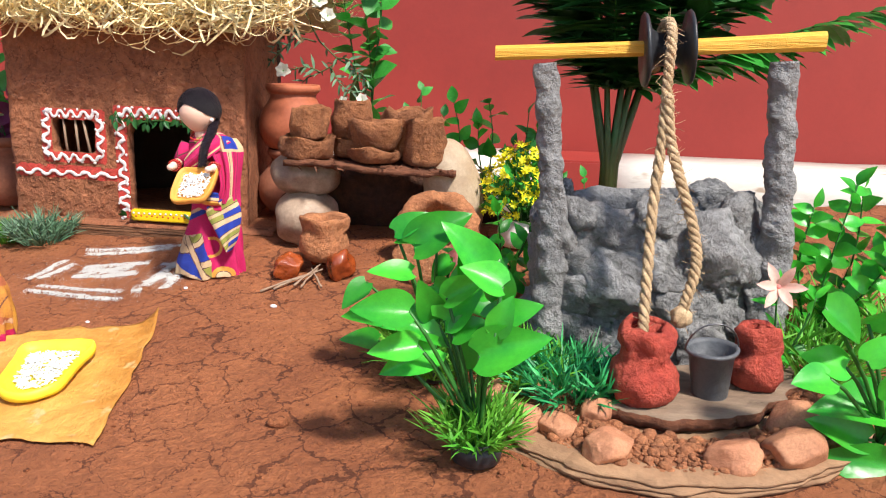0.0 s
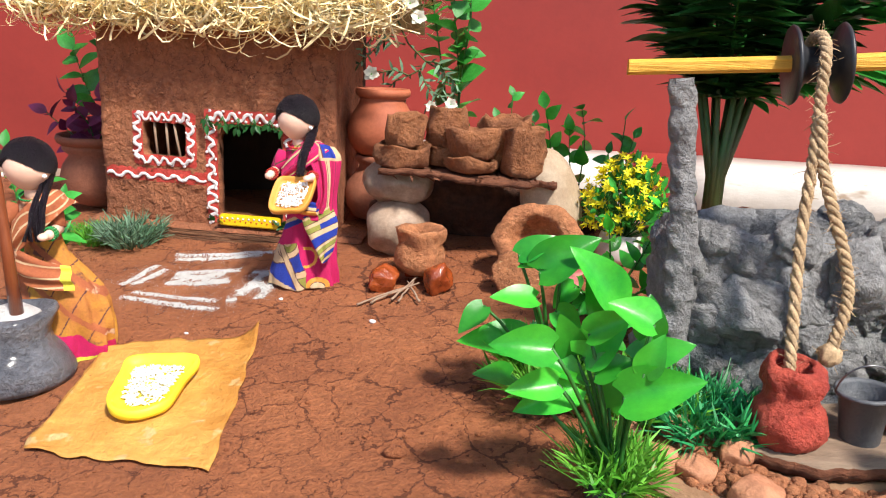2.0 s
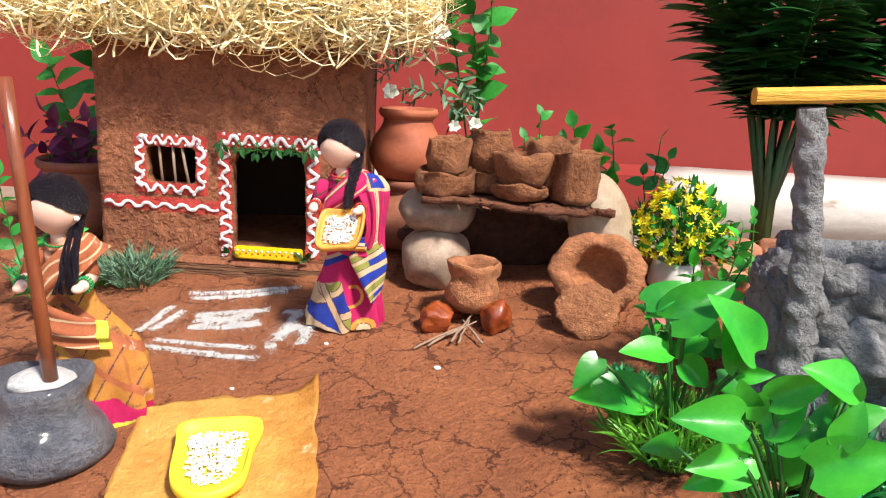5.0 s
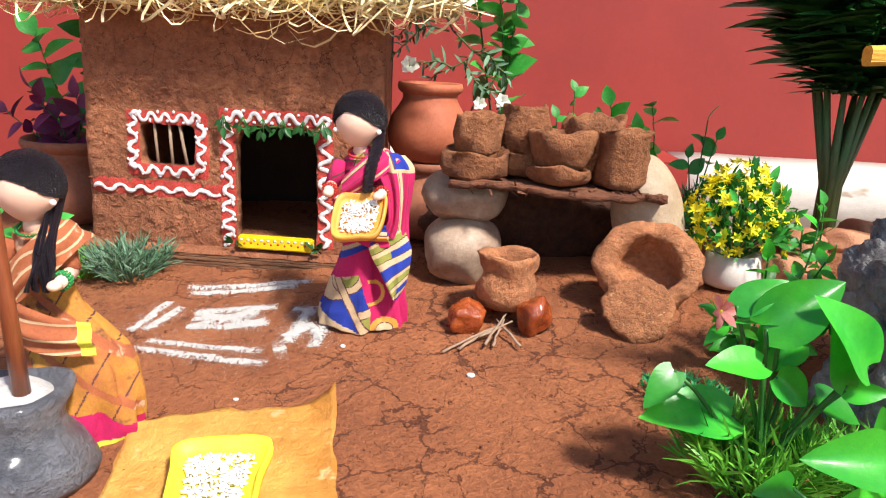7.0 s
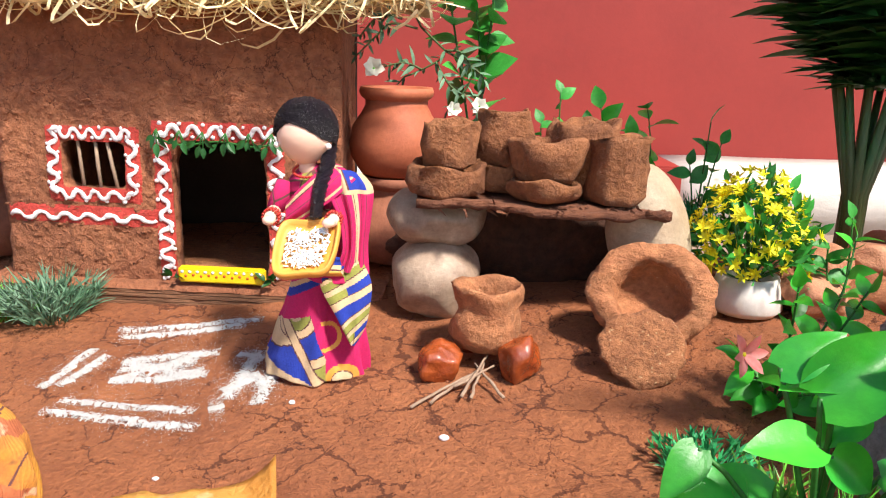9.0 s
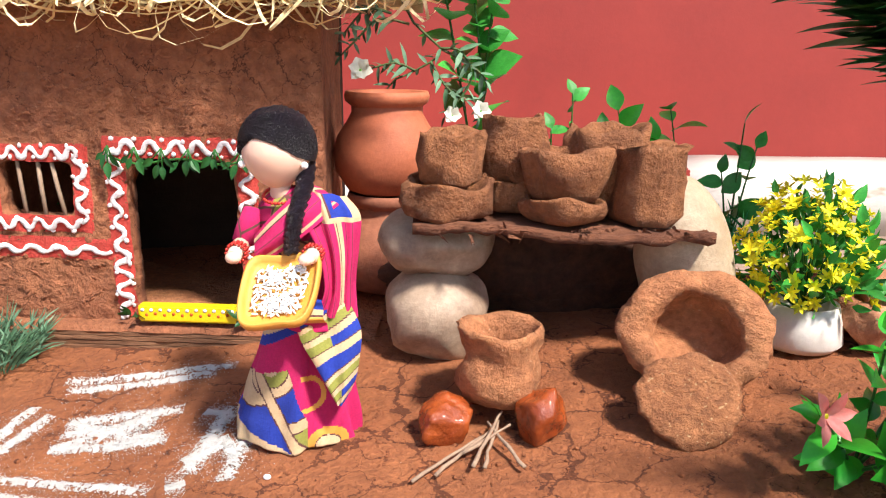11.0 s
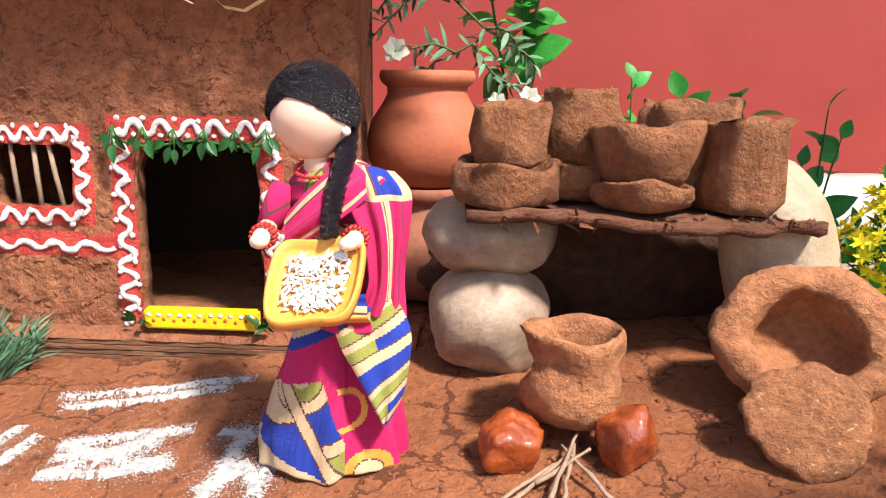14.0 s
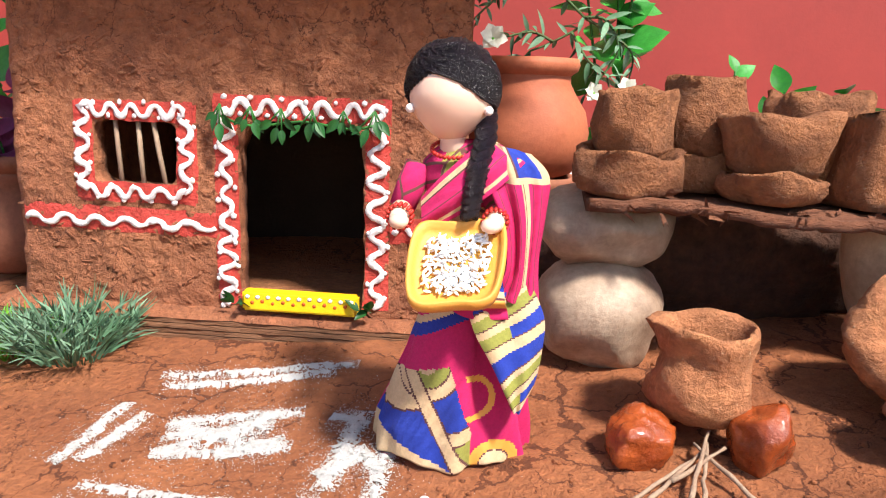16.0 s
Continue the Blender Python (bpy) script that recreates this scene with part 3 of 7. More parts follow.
def side_wall(bm, x_front, sign):
    n, k = 30, 40
    g = []
    for i in range(n + 1):
        y = 0.0122 + (HD - 0.0122) * i / n
        x = x_front - (0.13 * (y - 0.0122) if sign > 0 else 0.0)
        g.append([bm.verts.new((x + sign * 0.0016 * fbm(9, y, z, 28, 5) + sign * 0.0006 * fbm(9, y, z, 110, 6), y, z)) for z in [HZ0 + (HZ1 - HZ0) * j / k for j in range(k + 1)]])
    h = [[bm.verts.new((v.co.x - sign * 0.012, v.co.y, v.co.z)) for v in row] for row in g]
    for s in (g, h):
        for a, b in zip(s, s[1:]):
            for j in range(k):
                bm.faces.new((a[j], b[j], b[j + 1], a[j + 1]))
    for row in (0, -1):
        for j in range(k):
            bm.faces.new((g[row][j], g[row][j + 1], h[row][j + 1], h[row][j]))
    for j in (0, -1):
        for i in range(n):
            bm.faces.new((g[i][j], g[i + 1][j], h[i + 1][j], h[i][j]))


def band(bm, pts, width, lift=0.0006):
    """A painted strip on the front wall along points (x, z)."""
    prev = None
    for i, (x, z) in enumerate(pts):
        a, b = pts[max(i - 1, 0)], pts[min(i + 1, len(pts) - 1)]
        dx, dz = b[0] - a[0], b[1] - a[1]
        n = math.hypot(dx, dz)
        nx, nzz = -dz / n, dx / n
        w = width / 2 * (1 + 0.18 * nz(x, 0, z, 130, 8))
        cur = []
        for s in (-1, -0.4, 0.4, 1):
            px, pz = x + nx * w * s, z + nzz * w * s
            cur.append(bm.verts.new((px, -wall_bump(px, pz) - lift * (1.0 if abs(s) < 1 else 0.15), pz)))
        if prev:
            for k in range(3):
                bm.faces.new((prev[k], prev[k + 1], cur[k + 1], cur[k]))
        prev = cur


def line(a, b, step=0.004):
    n = max(2, int(math.hypot(b[0] - a[0], b[1] - a[1]) / step))
    return [(a[0] + (b[0] - a[0]) * i / n, a[1] + (b[1] - a[1]) * i / n) for i in range(n + 1)]


def squiggle(bm, pts, amp, wave, r, seed, side=0.0):
    """A thick wavy white line of paint along points."""
    path, dist = [], 0.0
    fine = []
    for a, b in zip(pts, pts[1:]):
        fine += line(a, b, 0.0012)[:-1]
    for i, (x, z) in enumerate(fine):
        a, b = fine[max(i - 1, 0)], fine[min(i + 1, len(fine) - 1)]
        n = math.hypot(b[0] - a[0], b[1] - a[1]) or 1
        nx, nzz = -(b[1] - a[1]) / n, (b[0] - a[0]) / n
        w = math.sin(2 * math.pi * dist / wave + 1.3 * nz(x, seed, z, 60, seed))
        o = side + amp * math.copysign(abs(w) ** 0.6, w) * (1 + 0.6 * nz(x, seed, z, 40, seed + 3))
        px, pz = x + nx * o, z + nzz * o
        path.append((px, -wall_bump(px, pz) - 0.0009, pz))
        dist += 0.0012
    tube(bm, path, [r * (0.95 + 0.5 * nz(p[0], seed, p[2], 200, seed)) for p in path], seg=8)
    for v in bm.verts:
        base = -wall_bump(v.co.x, v.co.z)
        v.co.y = base - 0.0008 + min(0.0, v.co.y - base) * 0.45


def dots(bm, pts, r, seed):
    rng = random.Random(seed)
    for x, z in pts:
        x, z = x + rng.uniform(-0.001, 0.001), z + rng.uniform(-0.001, 0.001)
        blob(bm, r * rng.uniform(0.7, 1.2), 0.0006, r * rng.uniform(0.7, 1.2), 0.2, 200, seed, sub=1, m=pose(x, -wall_bump(x, z) - 0.0011, z))


def house():
    h = empty("mud_house", HOUSE, "small mud-plastered model house with thatched straw roof", "house")
    bm = bmesh.new()
    front_wall(bm)
    part("front_wall", bm, MUD, h, "brown mud-plastered wall with door and window")
    for x, s in ((HX0 + 0.0005, -1), (HX1 - 0.0005, 1)):
        bm = bmesh.new()
        side_wall(bm, x, s)
        part("side_wall", bm, MUD, h)
    # back wall coloured dark to stand in for the unlit interior
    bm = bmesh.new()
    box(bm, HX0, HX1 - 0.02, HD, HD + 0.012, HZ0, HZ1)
    part("back_wall", bm, ROOM_SHADE, h, smooth=False)
    bm = bmesh.new()
    box(bm, HX0 + 0.013, HX1 - 0.034, 0.0125, HD - 0.001, HZ0 - 0.001, HZ0 + 0.004)
    part("inner_floor", bm, CLAY_LIGHT, h, smooth=False)
    # plinth of layered cardboard under mud
    bm = bmesh.new()
    for i in range(4):
        z0 = 0.0066 + i * 0.0028
        xs = [HX0 - 0.008 + (HX1 - HX0 + 0.035) * k / 50 for k in range(51)]
        o = [-0.0105 + 0.0012 * nz(x, i * 3.3, 0, 90) + 0.0005 * (i % 2) for x in xs]
        lo = [bm.verts.new((x, y, z0)) for x, y in zip(xs, o)]
        hi = [bm.verts.new((x, y, z0 + 0.0022)) for x, y in zip(xs, o)]
        lb = [bm.verts.new((x, 0.17, z0)) for x in xs]
        hb = [bm.verts.new((x, 0.17, z0 + 0.0022)) for x in xs]
        for k in range(50):
            for p, q in ((lo, hi), (hi, hb), (hb, lb), (lb, lo)):
                bm.faces.new((p[k], p[k + 1], q[k + 1], q[k]))
    part("cardboard_base", bm, MUDDY_CARD, h, "layered cardboard base edge", smooth=False)
    # recessed filler added below the base, dark for the shade in the gap
    bm = bmesh.new()
    box(bm, HX0, HX1 + 0.015, -0.0035, 0.17, -0.012, 0.0064)
    part("base_core", bm, SHADE_EARTH, h, smooth=False)
    bm = bmesh.new()
    xs = [HX0 - 0.01 + (HX1 - HX0 + 0.04) * k / 60 for k in range(61)]
    rows = []
    for j, y in enumerate((-0.0105, -0.0085, -0.005, -0.001, 0.01, 0.168)):
        rows.append([bm.verts.new((x, y + 0.001 * nz(x, j, 0, 70), 0.0176 + (0.0, 0.0018, 0.003, 0.004, 0.004, 0.004)[j] + 0.0008 * nz(x, y, 0, 120))) for x in xs])
    for a, b in zip(rows, rows[1:]):
        for k in range(60):
            bm.faces.new((a[k], a[k + 1], b[k + 1], b[k]))
    part("mud_step", bm, MUD, h, "smoothed mud step along the house front")
    # red painted borders
    wx, wz = OPENINGS[0][0], OPENINGS[0][1]
    ring = [(wx - 0.0275, wz - 0.0205), (wx + 0.0275, wz - 0.0205), (wx + 0.0275, wz + 0.021), (wx - 0.0275, wz + 0.021), (wx - 0.0275, wz - 0.0205)]
    bm = bmesh.new()
    for a, b in zip(ring, ring[1:]):
        d = Vector((b[0] - a[0], b[1] - a[1])).normalized() * 0.004
        band(bm, line((a[0] - d.x, a[1] - d.y), (b[0] + d.x, b[1] + d.y)), 0.0105)
    part("window_border", bm, RED_PAINT, h, "red painted border round the window")
    dl, dr, dt = 0.003, 0.0805, 0.126
    door_ring = [(dl, 0.024), (dl, dt), (dr, dt), (dr, 0.026)]
    bm = bmesh.new()
    for a, b, e0, e1 in ((door_ring[0], door_ring[1], 0, 0.006), (door_ring[1], door_ring[2], 0.006, 0.006), (door_ring[2], door_ring[3], 0.006, 0)):
        d = Vector((b[0] - a[0], b[1] - a[1])).normalized()
        band(bm, line((a[0] - d.x * e0, a[1] - d.y * e0), (b[0] + d.x * e1, b[1] + d.y * e1)), 0.0125)
    part("door_border", bm, RED_PAINT, h, "red painted border round the doorway")
    bm = bmesh.new()
    band(bm, line((-0.1085, 0.0665), (-0.003, 0.0655)), 0.013)
    part("wall_band", bm, RED_PAINT, h, "red painted band across the wall")
    bm = bmesh.new()
    band(bm, line((0.087, 0.0675), (0.118, 0.0675)), 0.013)
    part("wall_band", bm, RED_PAINT, h, "red painted band across the wall")
    # white relief
    bm = bmesh.new()
    squiggle(bm, ring, 0.0029, 0.0125, 0.0017, 1.0)
    part("wavy_line", bm, WHITE_PAINT, h, "thick white painted wave")
    bm = bmesh.new()
    squiggle(bm, door_ring, 0.0033, 0.0135, 0.0018, 2.0)
    part("wavy_line", bm, WHITE_PAINT, h, "thick white painted wave")
    bm = bmesh.new()
    squiggle(bm, [(-0.107, 0.0650), (-0.002, 0.0645)], 0.0019, 0.017, 0.0017, 3.0)
    part("wavy_line", bm, WHITE_PAINT, h, "thick white painted wave")
    bm = bmesh.new()
    squiggle(bm, [(0.089, 0.0675), (0.117, 0.0675)], 0.002, 0.014, 0.0014, 4.0)
    part("wavy_line", bm, WHITE_PAINT, h, "thick white painted wave")
    bm = bmesh.new()
    pts = []
    for a, b in zip(ring, ring[1:]):
        for i, (x, z) in enumerate(line(a, b, 0.0062)[:-1]):
            s = 0.0036 if i % 2 else -0.0034
            d = Vector((b[0] - a[0], b[1] - a[1])).normalized()
            pts.append((x + d.y * s, z - d.x * s))
    for a, b in zip(door_ring, door_ring[1:]):
        for i, (x, z) in enumerate(line(a, b, 0.0066)[:-1]):
            s = 0.0042 if i % 2 else -0.0042
            d = Vector((b[0] - a[0], b[1] - a[1])).normalized()
            pts.append((x + d.y * s, z - d.x * s))
    dots(bm, pts, 0.0016, 5)
    part("paint_dots", bm, WHITE_PAINT, h, "white painted dots")
    # window bars
    for dx, lean in ((-0.0105, 0.0012), (0.0015, 0.001), (0.0115, 0.0032)):
        bm = bmesh.new()
        tube(bm, [(wx + dx - lean, 0.003, wz + 0.0195), (wx + dx, 0.0025, wz), (wx + dx + lean, 0.003, wz - 0.0195)], [0.0012, 0.0013, 0.0012], 7, wob=0.15)
        part("window_bar", bm, TWIG, h, "thin pale stick bar")
    # threshold
    bm = bmesh.new()
    box(bm, 0.0125, 0.0725, -0.0085, -0.0015, 0.0235, 0.0342, bevel=0.0012)
    th = part("threshold", bm, YELLOW_PAINT, h, "yellow painted threshold with dots", smooth=False)
    bm = bmesh.new()
    rng = random.Random(4)
    for i in range(11):
        blob(bm, 0.0014, 0.0004, 0.0012, 0.2, 200, i, sub=1, m=pose(0.0155 + i * 0.0054, -0.0086, 0.0313 + rng.uniform(-0.0003, 0.0003)))
    part("white_dots", bm, WHITE_PAINT, th, "white painted dots")
    bm = bmesh.new()
    for i in range(10):
        blob(bm, 0.0011, 0.0004, 0.0011, 0.2, 200, i, sub=1, m=pose(0.018 + i * 0.0054, -0.0086, 0.0282 + (i % 2) * 0.0008))
    part("red_dots", bm, ORANGE_PAINT, th, "orange painted dots")
    # lintel garland and sprigs by the threshold
    bm = bmesh.new()
    leaf(bm, 0.0125, 0.0062, 0.15, 0.3)
    lm = mesh_of(bm, "garland_leaf", LEAF_DARK)
    g = new("leaf_garland")
    g.parent = h
    tagged(g, "dark green leaf garland over the doorway")
    rng = random.Random(7)
    bm = bmesh.new()
    tube(bm, [(0.002 + 0.008 * i, -0.0045 - 0.001 * math.sin(i), 0.1215 - 0.0022 * math.sin(i * 0.9) - 0.0035 * math.sin(math.pi * i / 10)) for i in range(11)], 0.0007, 6)
    part("garland_string", bm, STEM, g)
    for i in range(6):
        x, z = 0.002 + 0.0155 * i, 0.1255 - 0.0015 * math.sin(math.pi * i / 6)
        for k in range(4):
            d = Vector((-0.75 + 0.5 * k + rng.uniform(-0.2, 0.2), rng.uniform(-0.35, -0.05), -0.9 + rng.uniform(-0.2, 0.25)))
            q = Vector((x, -0.005, z)) + d.normalized() * rng.uniform(0.003, 0.0085)
            bm = bmesh.new()
            tube(bm, [(x, -0.0045, z + 0.002), q], 0.00045, 5)
            part("stalk", bm, STEM, g)
            piece("leaf", lm, g, Matrix.Translation(q) @ facing(d, (rng.uniform(-0.6, 0.6), -1, rng.uniform(-0.2, 0.6))) @ Matrix.Scale(rng.uniform(0.48, 0.78), 4))
    for i in range(12):
        x = (0.009 if i < 6 else 0.0755) + rng.uniform(-0.003, 0.003)
        d = Vector((rng.uniform(-0.8, 0.8), rng.uniform(-0.8, -0.1), rng.uniform(-0.7, 0.9)))
        piece("leaf", lm, g, Matrix.Translation((x, -0.0085, 0.0275)) @ turned(d, rng.uniform(-1, 1)) @ Matrix.Scale(rng.uniform(0.5, 0.8), 4))
    # grains of mud standing proud of the plaster
    bm = bmesh.new()
    rng = random.Random(17)
    for i in range(1500):
        x, z = rng.uniform(HX0 + 0.003, HX1 - 0.003), rng.uniform(HZ0 + 0.004, HZ1 - 0.01)
        if any(abs(x - cx) < hx + 0.013 and abs(z - cz) < hz + 0.014 for cx, cz, hx, hz in OPENINGS):
            continue
        r = rng.uniform(0.0003, 0.0011)
        blob(bm, r * rng.uniform(0.8, 3.6), r * 0.55, r, 0.3, 300, i, sub=1, m=pose(x, -wall_bump(x, z), z, 0, rng.uniform(-60, 60), 0))
    for i in range(170):
        x, z = rng.uniform(HX0 + 0.012, HX1 - 0.016), rng.uniform(HZ0 + 0.006, HZ1 - 0.012)
        if any(abs(x - cx) < hx + 0.02 and abs(z - cz) < hz + 0.018 for cx, cz, hx, hz in OPENINGS):
            continue
        a, L = rng.gauss(0.1, 0.5), rng.uniform(0.003, 0.011)
        way = [(x + L * t * math.cos(a), z + L * t * math.sin(a) + 0.0012 * math.sin(3 * t + i)) for t in (-0.5, -0.25, 0, 0.25, 0.5)]
        tube(bm, [(px, -wall_bump(px, pz) - 0.0001, pz) for px, pz in way], [0.0001, 0.0005, rng.uniform(0.0005, 0.0011), 0.0005, 0.0001], 6, wob=0.3, freq=300)
    tagged(part("plaster_grain", bm, MUD, h), kind="stuff")
    # thatch
    bm = bmesh.new()
    n, k = 40, 24
    rows = []
    x0, x1, y0, y1 = HX0 - 0.05, HX1 + 0.04, -0.020, HD + 0.04
    for i in range(n + 1):
        x = x0 + (x1 - x0) * i / n
        row = []
        for j in range(k + 1):
            y = max(y0 + 0.008, y0 + (y1 - y0) * j / k)
            ridge = 1 - abs(y - (y0 + y1) / 2) / ((y1 - y0) / 2)
            row.append(bm.verts.new((x, y, HZ1 - 0.008 + 0.075 * max(0.0, ridge) ** 0.8 + 0.004 * fbm(x, y, 0, 60, 9))))
        rows.append(row)
    low = [[bm.verts.new((v.co.x, v.co.y, v.co.z - 0.014)) for v in row] for row in rows]
    for s in (rows, low):
        for a, b in zip(s, s[1:]):
            for j in range(k):
                bm.faces.new((a[j], b[j], b[j + 1], a[j + 1]))
    for a, b in ((rows[0], low[0]), (rows[-1], low[-1]), ([r[0] for r in rows], [r[0] for r in low]), ([r[-1] for r in rows], [r[-1] for r in low])):
        for i in range(len(a) - 1):
            bm.faces.new((a[i], a[i + 1], b[i + 1], b[i]))
    roof = part("roof", bm, STRAW, h, "thick pale straw thatch")
    rng = random.Random(11)
    bm = bmesh.new()
    for i in range(4600):
        edge = rng.random() < 0.6
        x = rng.uniform(x0 - 0.006, x1 + 0.006)
        y = (y0 + rng.uniform(-0.004, 0.022)) if edge else rng.uniform(y0, (y0 + y1) / 2)
        if rng.random() < 0.12:
            x, y = (x0 if rng.random() < 0.5 else x1) + rng.uniform(-0.006, 0.006), rng.uniform(y0, y1)
        ridge = 1 - abs(y - (y0 + y1) / 2) / ((y1 - y0) / 2)
        z = HZ1 - 0.006 + 0.075 * max(0, ridge) ** 0.8 + rng.uniform(-0.012, 0.006)
        a = rng.uniform(0, 2 * math.pi)
        d = Vector((math.cos(a), 0.6 * math.sin(a), rng.uniform(-0.5, 0.25)))
        L = rng.uniform(0.02, 0.075)
        c = Vector((rng.uniform(-1, 1), rng.uniform(-1, 0.6), rng.uniform(-1.4, 0.5))) * rng.uniform(0.004, 0.024)
        p = Vector((x, y, z))
        w = rng.uniform(0.0008, 0.0026)
        side = Vector((-d.y, d.x, rng.uniform(-0.8, 0.8))).normalized()
        prev = None
        for s in range(7):
            t = s / 6 - 0.5
            q = p + d * L * t + c * (1 - 4 * t * t) * (1.0 if not edge else 1.1)
            cur = (bm.verts.new(q - side * w / 2), bm.verts.new(q + side * w / 2))
            if prev:
                bm.faces.new((prev[0], prev[1], cur[1], cur[0]))
            prev = cur
    st = part("loose_straw", bm, STRAW, roof, "curled loose straw strands")
    tagged(st, kind="stuff")


house()


# ---- pots and stones beside the house ----
def pot_profile(r, h, neck=0.62, lip=0.72, wall=0.08):
    """Round-bellied pot: outside up, over the lip, and down inside."""
    return [(r * 0.45, 0), (r * 0.75, h * 0.06), (r * 0.96, h * 0.24), (r, h * 0.4), (r * 0.93, h * 0.57), (r * 0.74, h * 0.72), (r * neck, h * 0.8), (r * neck, h * 0.86),
            (r * lip, h * 0.9), (r * (lip + 0.03), h * 0.95), (r * lip, h), (r * (lip - wall), h * 0.99), (r * (neck - wall), h * 0.88), (r * 0.65, h * 0.7), (r * 0.85, h * 0.4), (r * 0.4, h * 0.05), (0.0005, h * 0.045)]


def cup_profile(r0, r1, h, wall=0.16):
    return [(r0 * 0.86, 0), (r0, h * 0.12), ((r0 + r1) / 2 * 1.06, h * 0.5), (r1, h * 0.9), (r1 * 0.97, h), (r1 * (1 - wall), h * 0.98), ((r0 + r1) / 2 * (1 - wall), h * 0.5), (r0 * 0.6, h * 0.15), (0.0005, h * 0.13)]


def pot(name, prof, material, m, label, category="pot", wob=0.0006, freq=60, seed=0, seg=36, sx=1, sy=1, group="", rim=False):
    if rim:
        root = empty(name, m, label, category, group)
        bm = bmesh.new()
        lathe(bm, prof[:8] + prof[12:], seg, wob, freq, seed, sx=sx, sy=sy)
        part("pot_body", bm, material, root)
        bm = bmesh.new()
        lathe(bm, prof[7:13] + prof[7:8], seg, wob, freq, seed, sx=sx, sy=sy, caps=False)
        part("pot_rim", bm, material, root)
        return root
    bm = bmesh.new()
    lathe(bm, prof, seg, wob, freq, seed, sx=sx, sy=sy)
    return thing(name, bm, material, m, label, category, group)


_z = gz(-0.144, 0.745)
pot("terracotta_pot", pot_profile(0.038, 0.066, 0.62, 0.7), TERRA_DARK, at(-0.142, 0.748), "dull terracotta water pot under another pot", wob=0.0003, seed=2, group="stacked water pots", rim=True)
pot("terracotta_pot", pot_profile(0.0345, 0.066, 0.66, 0.76), TERRA, at(-0.1435, 0.748, _z + 0.0645), "smooth terracotta water pot with a rolled rim", wob=0.0002, seed=1, group="stacked water pots", rim=True)

# stones that carry the shelf
def stone(name, r, material, m, label, amp=0.05, freq=30, seed=0, category="stone", group="", sub=4, flat=None, cut=0.0):
    bm = bmesh.new()
    if cut:
        rock(bm, *r, seed, cut, amp, sub)
    else:
        blob(bm, *r, amp, freq, seed, sub=sub, flat=flat)
    return thing(name, bm, material, m, label, category, group)


stone("stone", (0.028, 0.027, 0.026), GREY_STONE, at(-0.111, 0.662, lift=0.022), "rounded mottled cream stone under the shelf", seed=3.0, group="shelf stones", cut=0.87)
stone("stone", (0.029, 0.026, 0.0205), GREY_STONE, at(-0.112, 0.664, lift=0.064), "flattened cream-brown stone carrying the shelf", seed=6.0, group="shelf stones", cut=0.85)
stone("stone", (0.026, 0.028, 0.05), CREAM_STONE, pose(0.024, 0.657, gz(0.024, 0.657) + 0.045, 6, -12, 0), "tall pale cream stone propping the shelf", 0.07, 22, 8.0, group="shelf stones")
# earthy log, made tall and dark so its colour carries the under-shelf shade
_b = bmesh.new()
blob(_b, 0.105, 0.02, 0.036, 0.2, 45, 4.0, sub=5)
thing("mud_log", _b, SHADE_EARTH, pose(-0.035, 0.715, gz(-0.035, 0.715) + 0.026), "earth-covered log behind the shelf, its shade painted dark", "log")


def shelf():
    bm = bmesh.new()
    n, k = 44, 14
    rng = random.Random(3)
    rows = {0: [], 1: []}
    for side, th in ((0, 0.0), (1, -0.005)):
        for i in range(n + 1):
            u = i / n
            x = -0.075 + 0.15 * u
            y0 = -0.026 + 0.004 * fbm(x, 1, 0, 55, 3) - 0.006 * u
            y1 = 0.03 + 0.003 * fbm(x, 4, 0, 50, 8)
            row = []
            for j in range(k + 1):
                y = y0 + (y1 - y0) * j / k
                z = 0.0012 * fbm(x, y, 0, 90, 5) + th - 0.003 * (u - 0.3) + (0.0025 * math.sin(7 * u) if j < 2 else 0)
                if side:
                    z += 0.002 * nz(x, y, 3, 120)
                row.append(bm.verts.new((x, y, z)))
            rows[side].append(row)
    for s in (0, 1):
        for a, b in zip(rows[s], rows[s][1:]):
            for j in range(k):
                bm.faces.new((a[j], b[j], b[j + 1], a[j + 1]))
    for pick in (lambda r: r[0], lambda r: r[-1]):
        a, b = [pick(r) for r in rows[0]], [pick(r) for r in rows[1]]
        for i in range(n):
            bm.faces.new((a[i], a[i + 1], b[i + 1], b[i]))
    for i in (0, -1):
        a, b = rows[0][i], rows[1][i]
        for j in range(k):
            bm.faces.new((a[j], a[j + 1], b[j + 1], b[j]))
    s = thing("bark_shelf", bm, BARK, pose(-0.049, 0.652, 0.0955), "rough slab of brown bark laid across stones", "shelf")
    bm = bmesh.new()
    for i in range(70):
        x = rng.uniform(-0.075, 0.078)
        blade(bm, (x, -0.026 + rng.uniform(-0.004, 0.004), rng.uniform(-0.004, 0.001)), (rng.uniform(-1, 1), rng.uniform(-0.5, 0.1), rng.uniform(-0.4, 0.3)), rng.uniform(0.002, 0.008), 0.0018, 0.2, rng)
    tagged(part("bark_fibre", bm, BARK, s, "torn bark fibres along the edge"), kind="stuff")


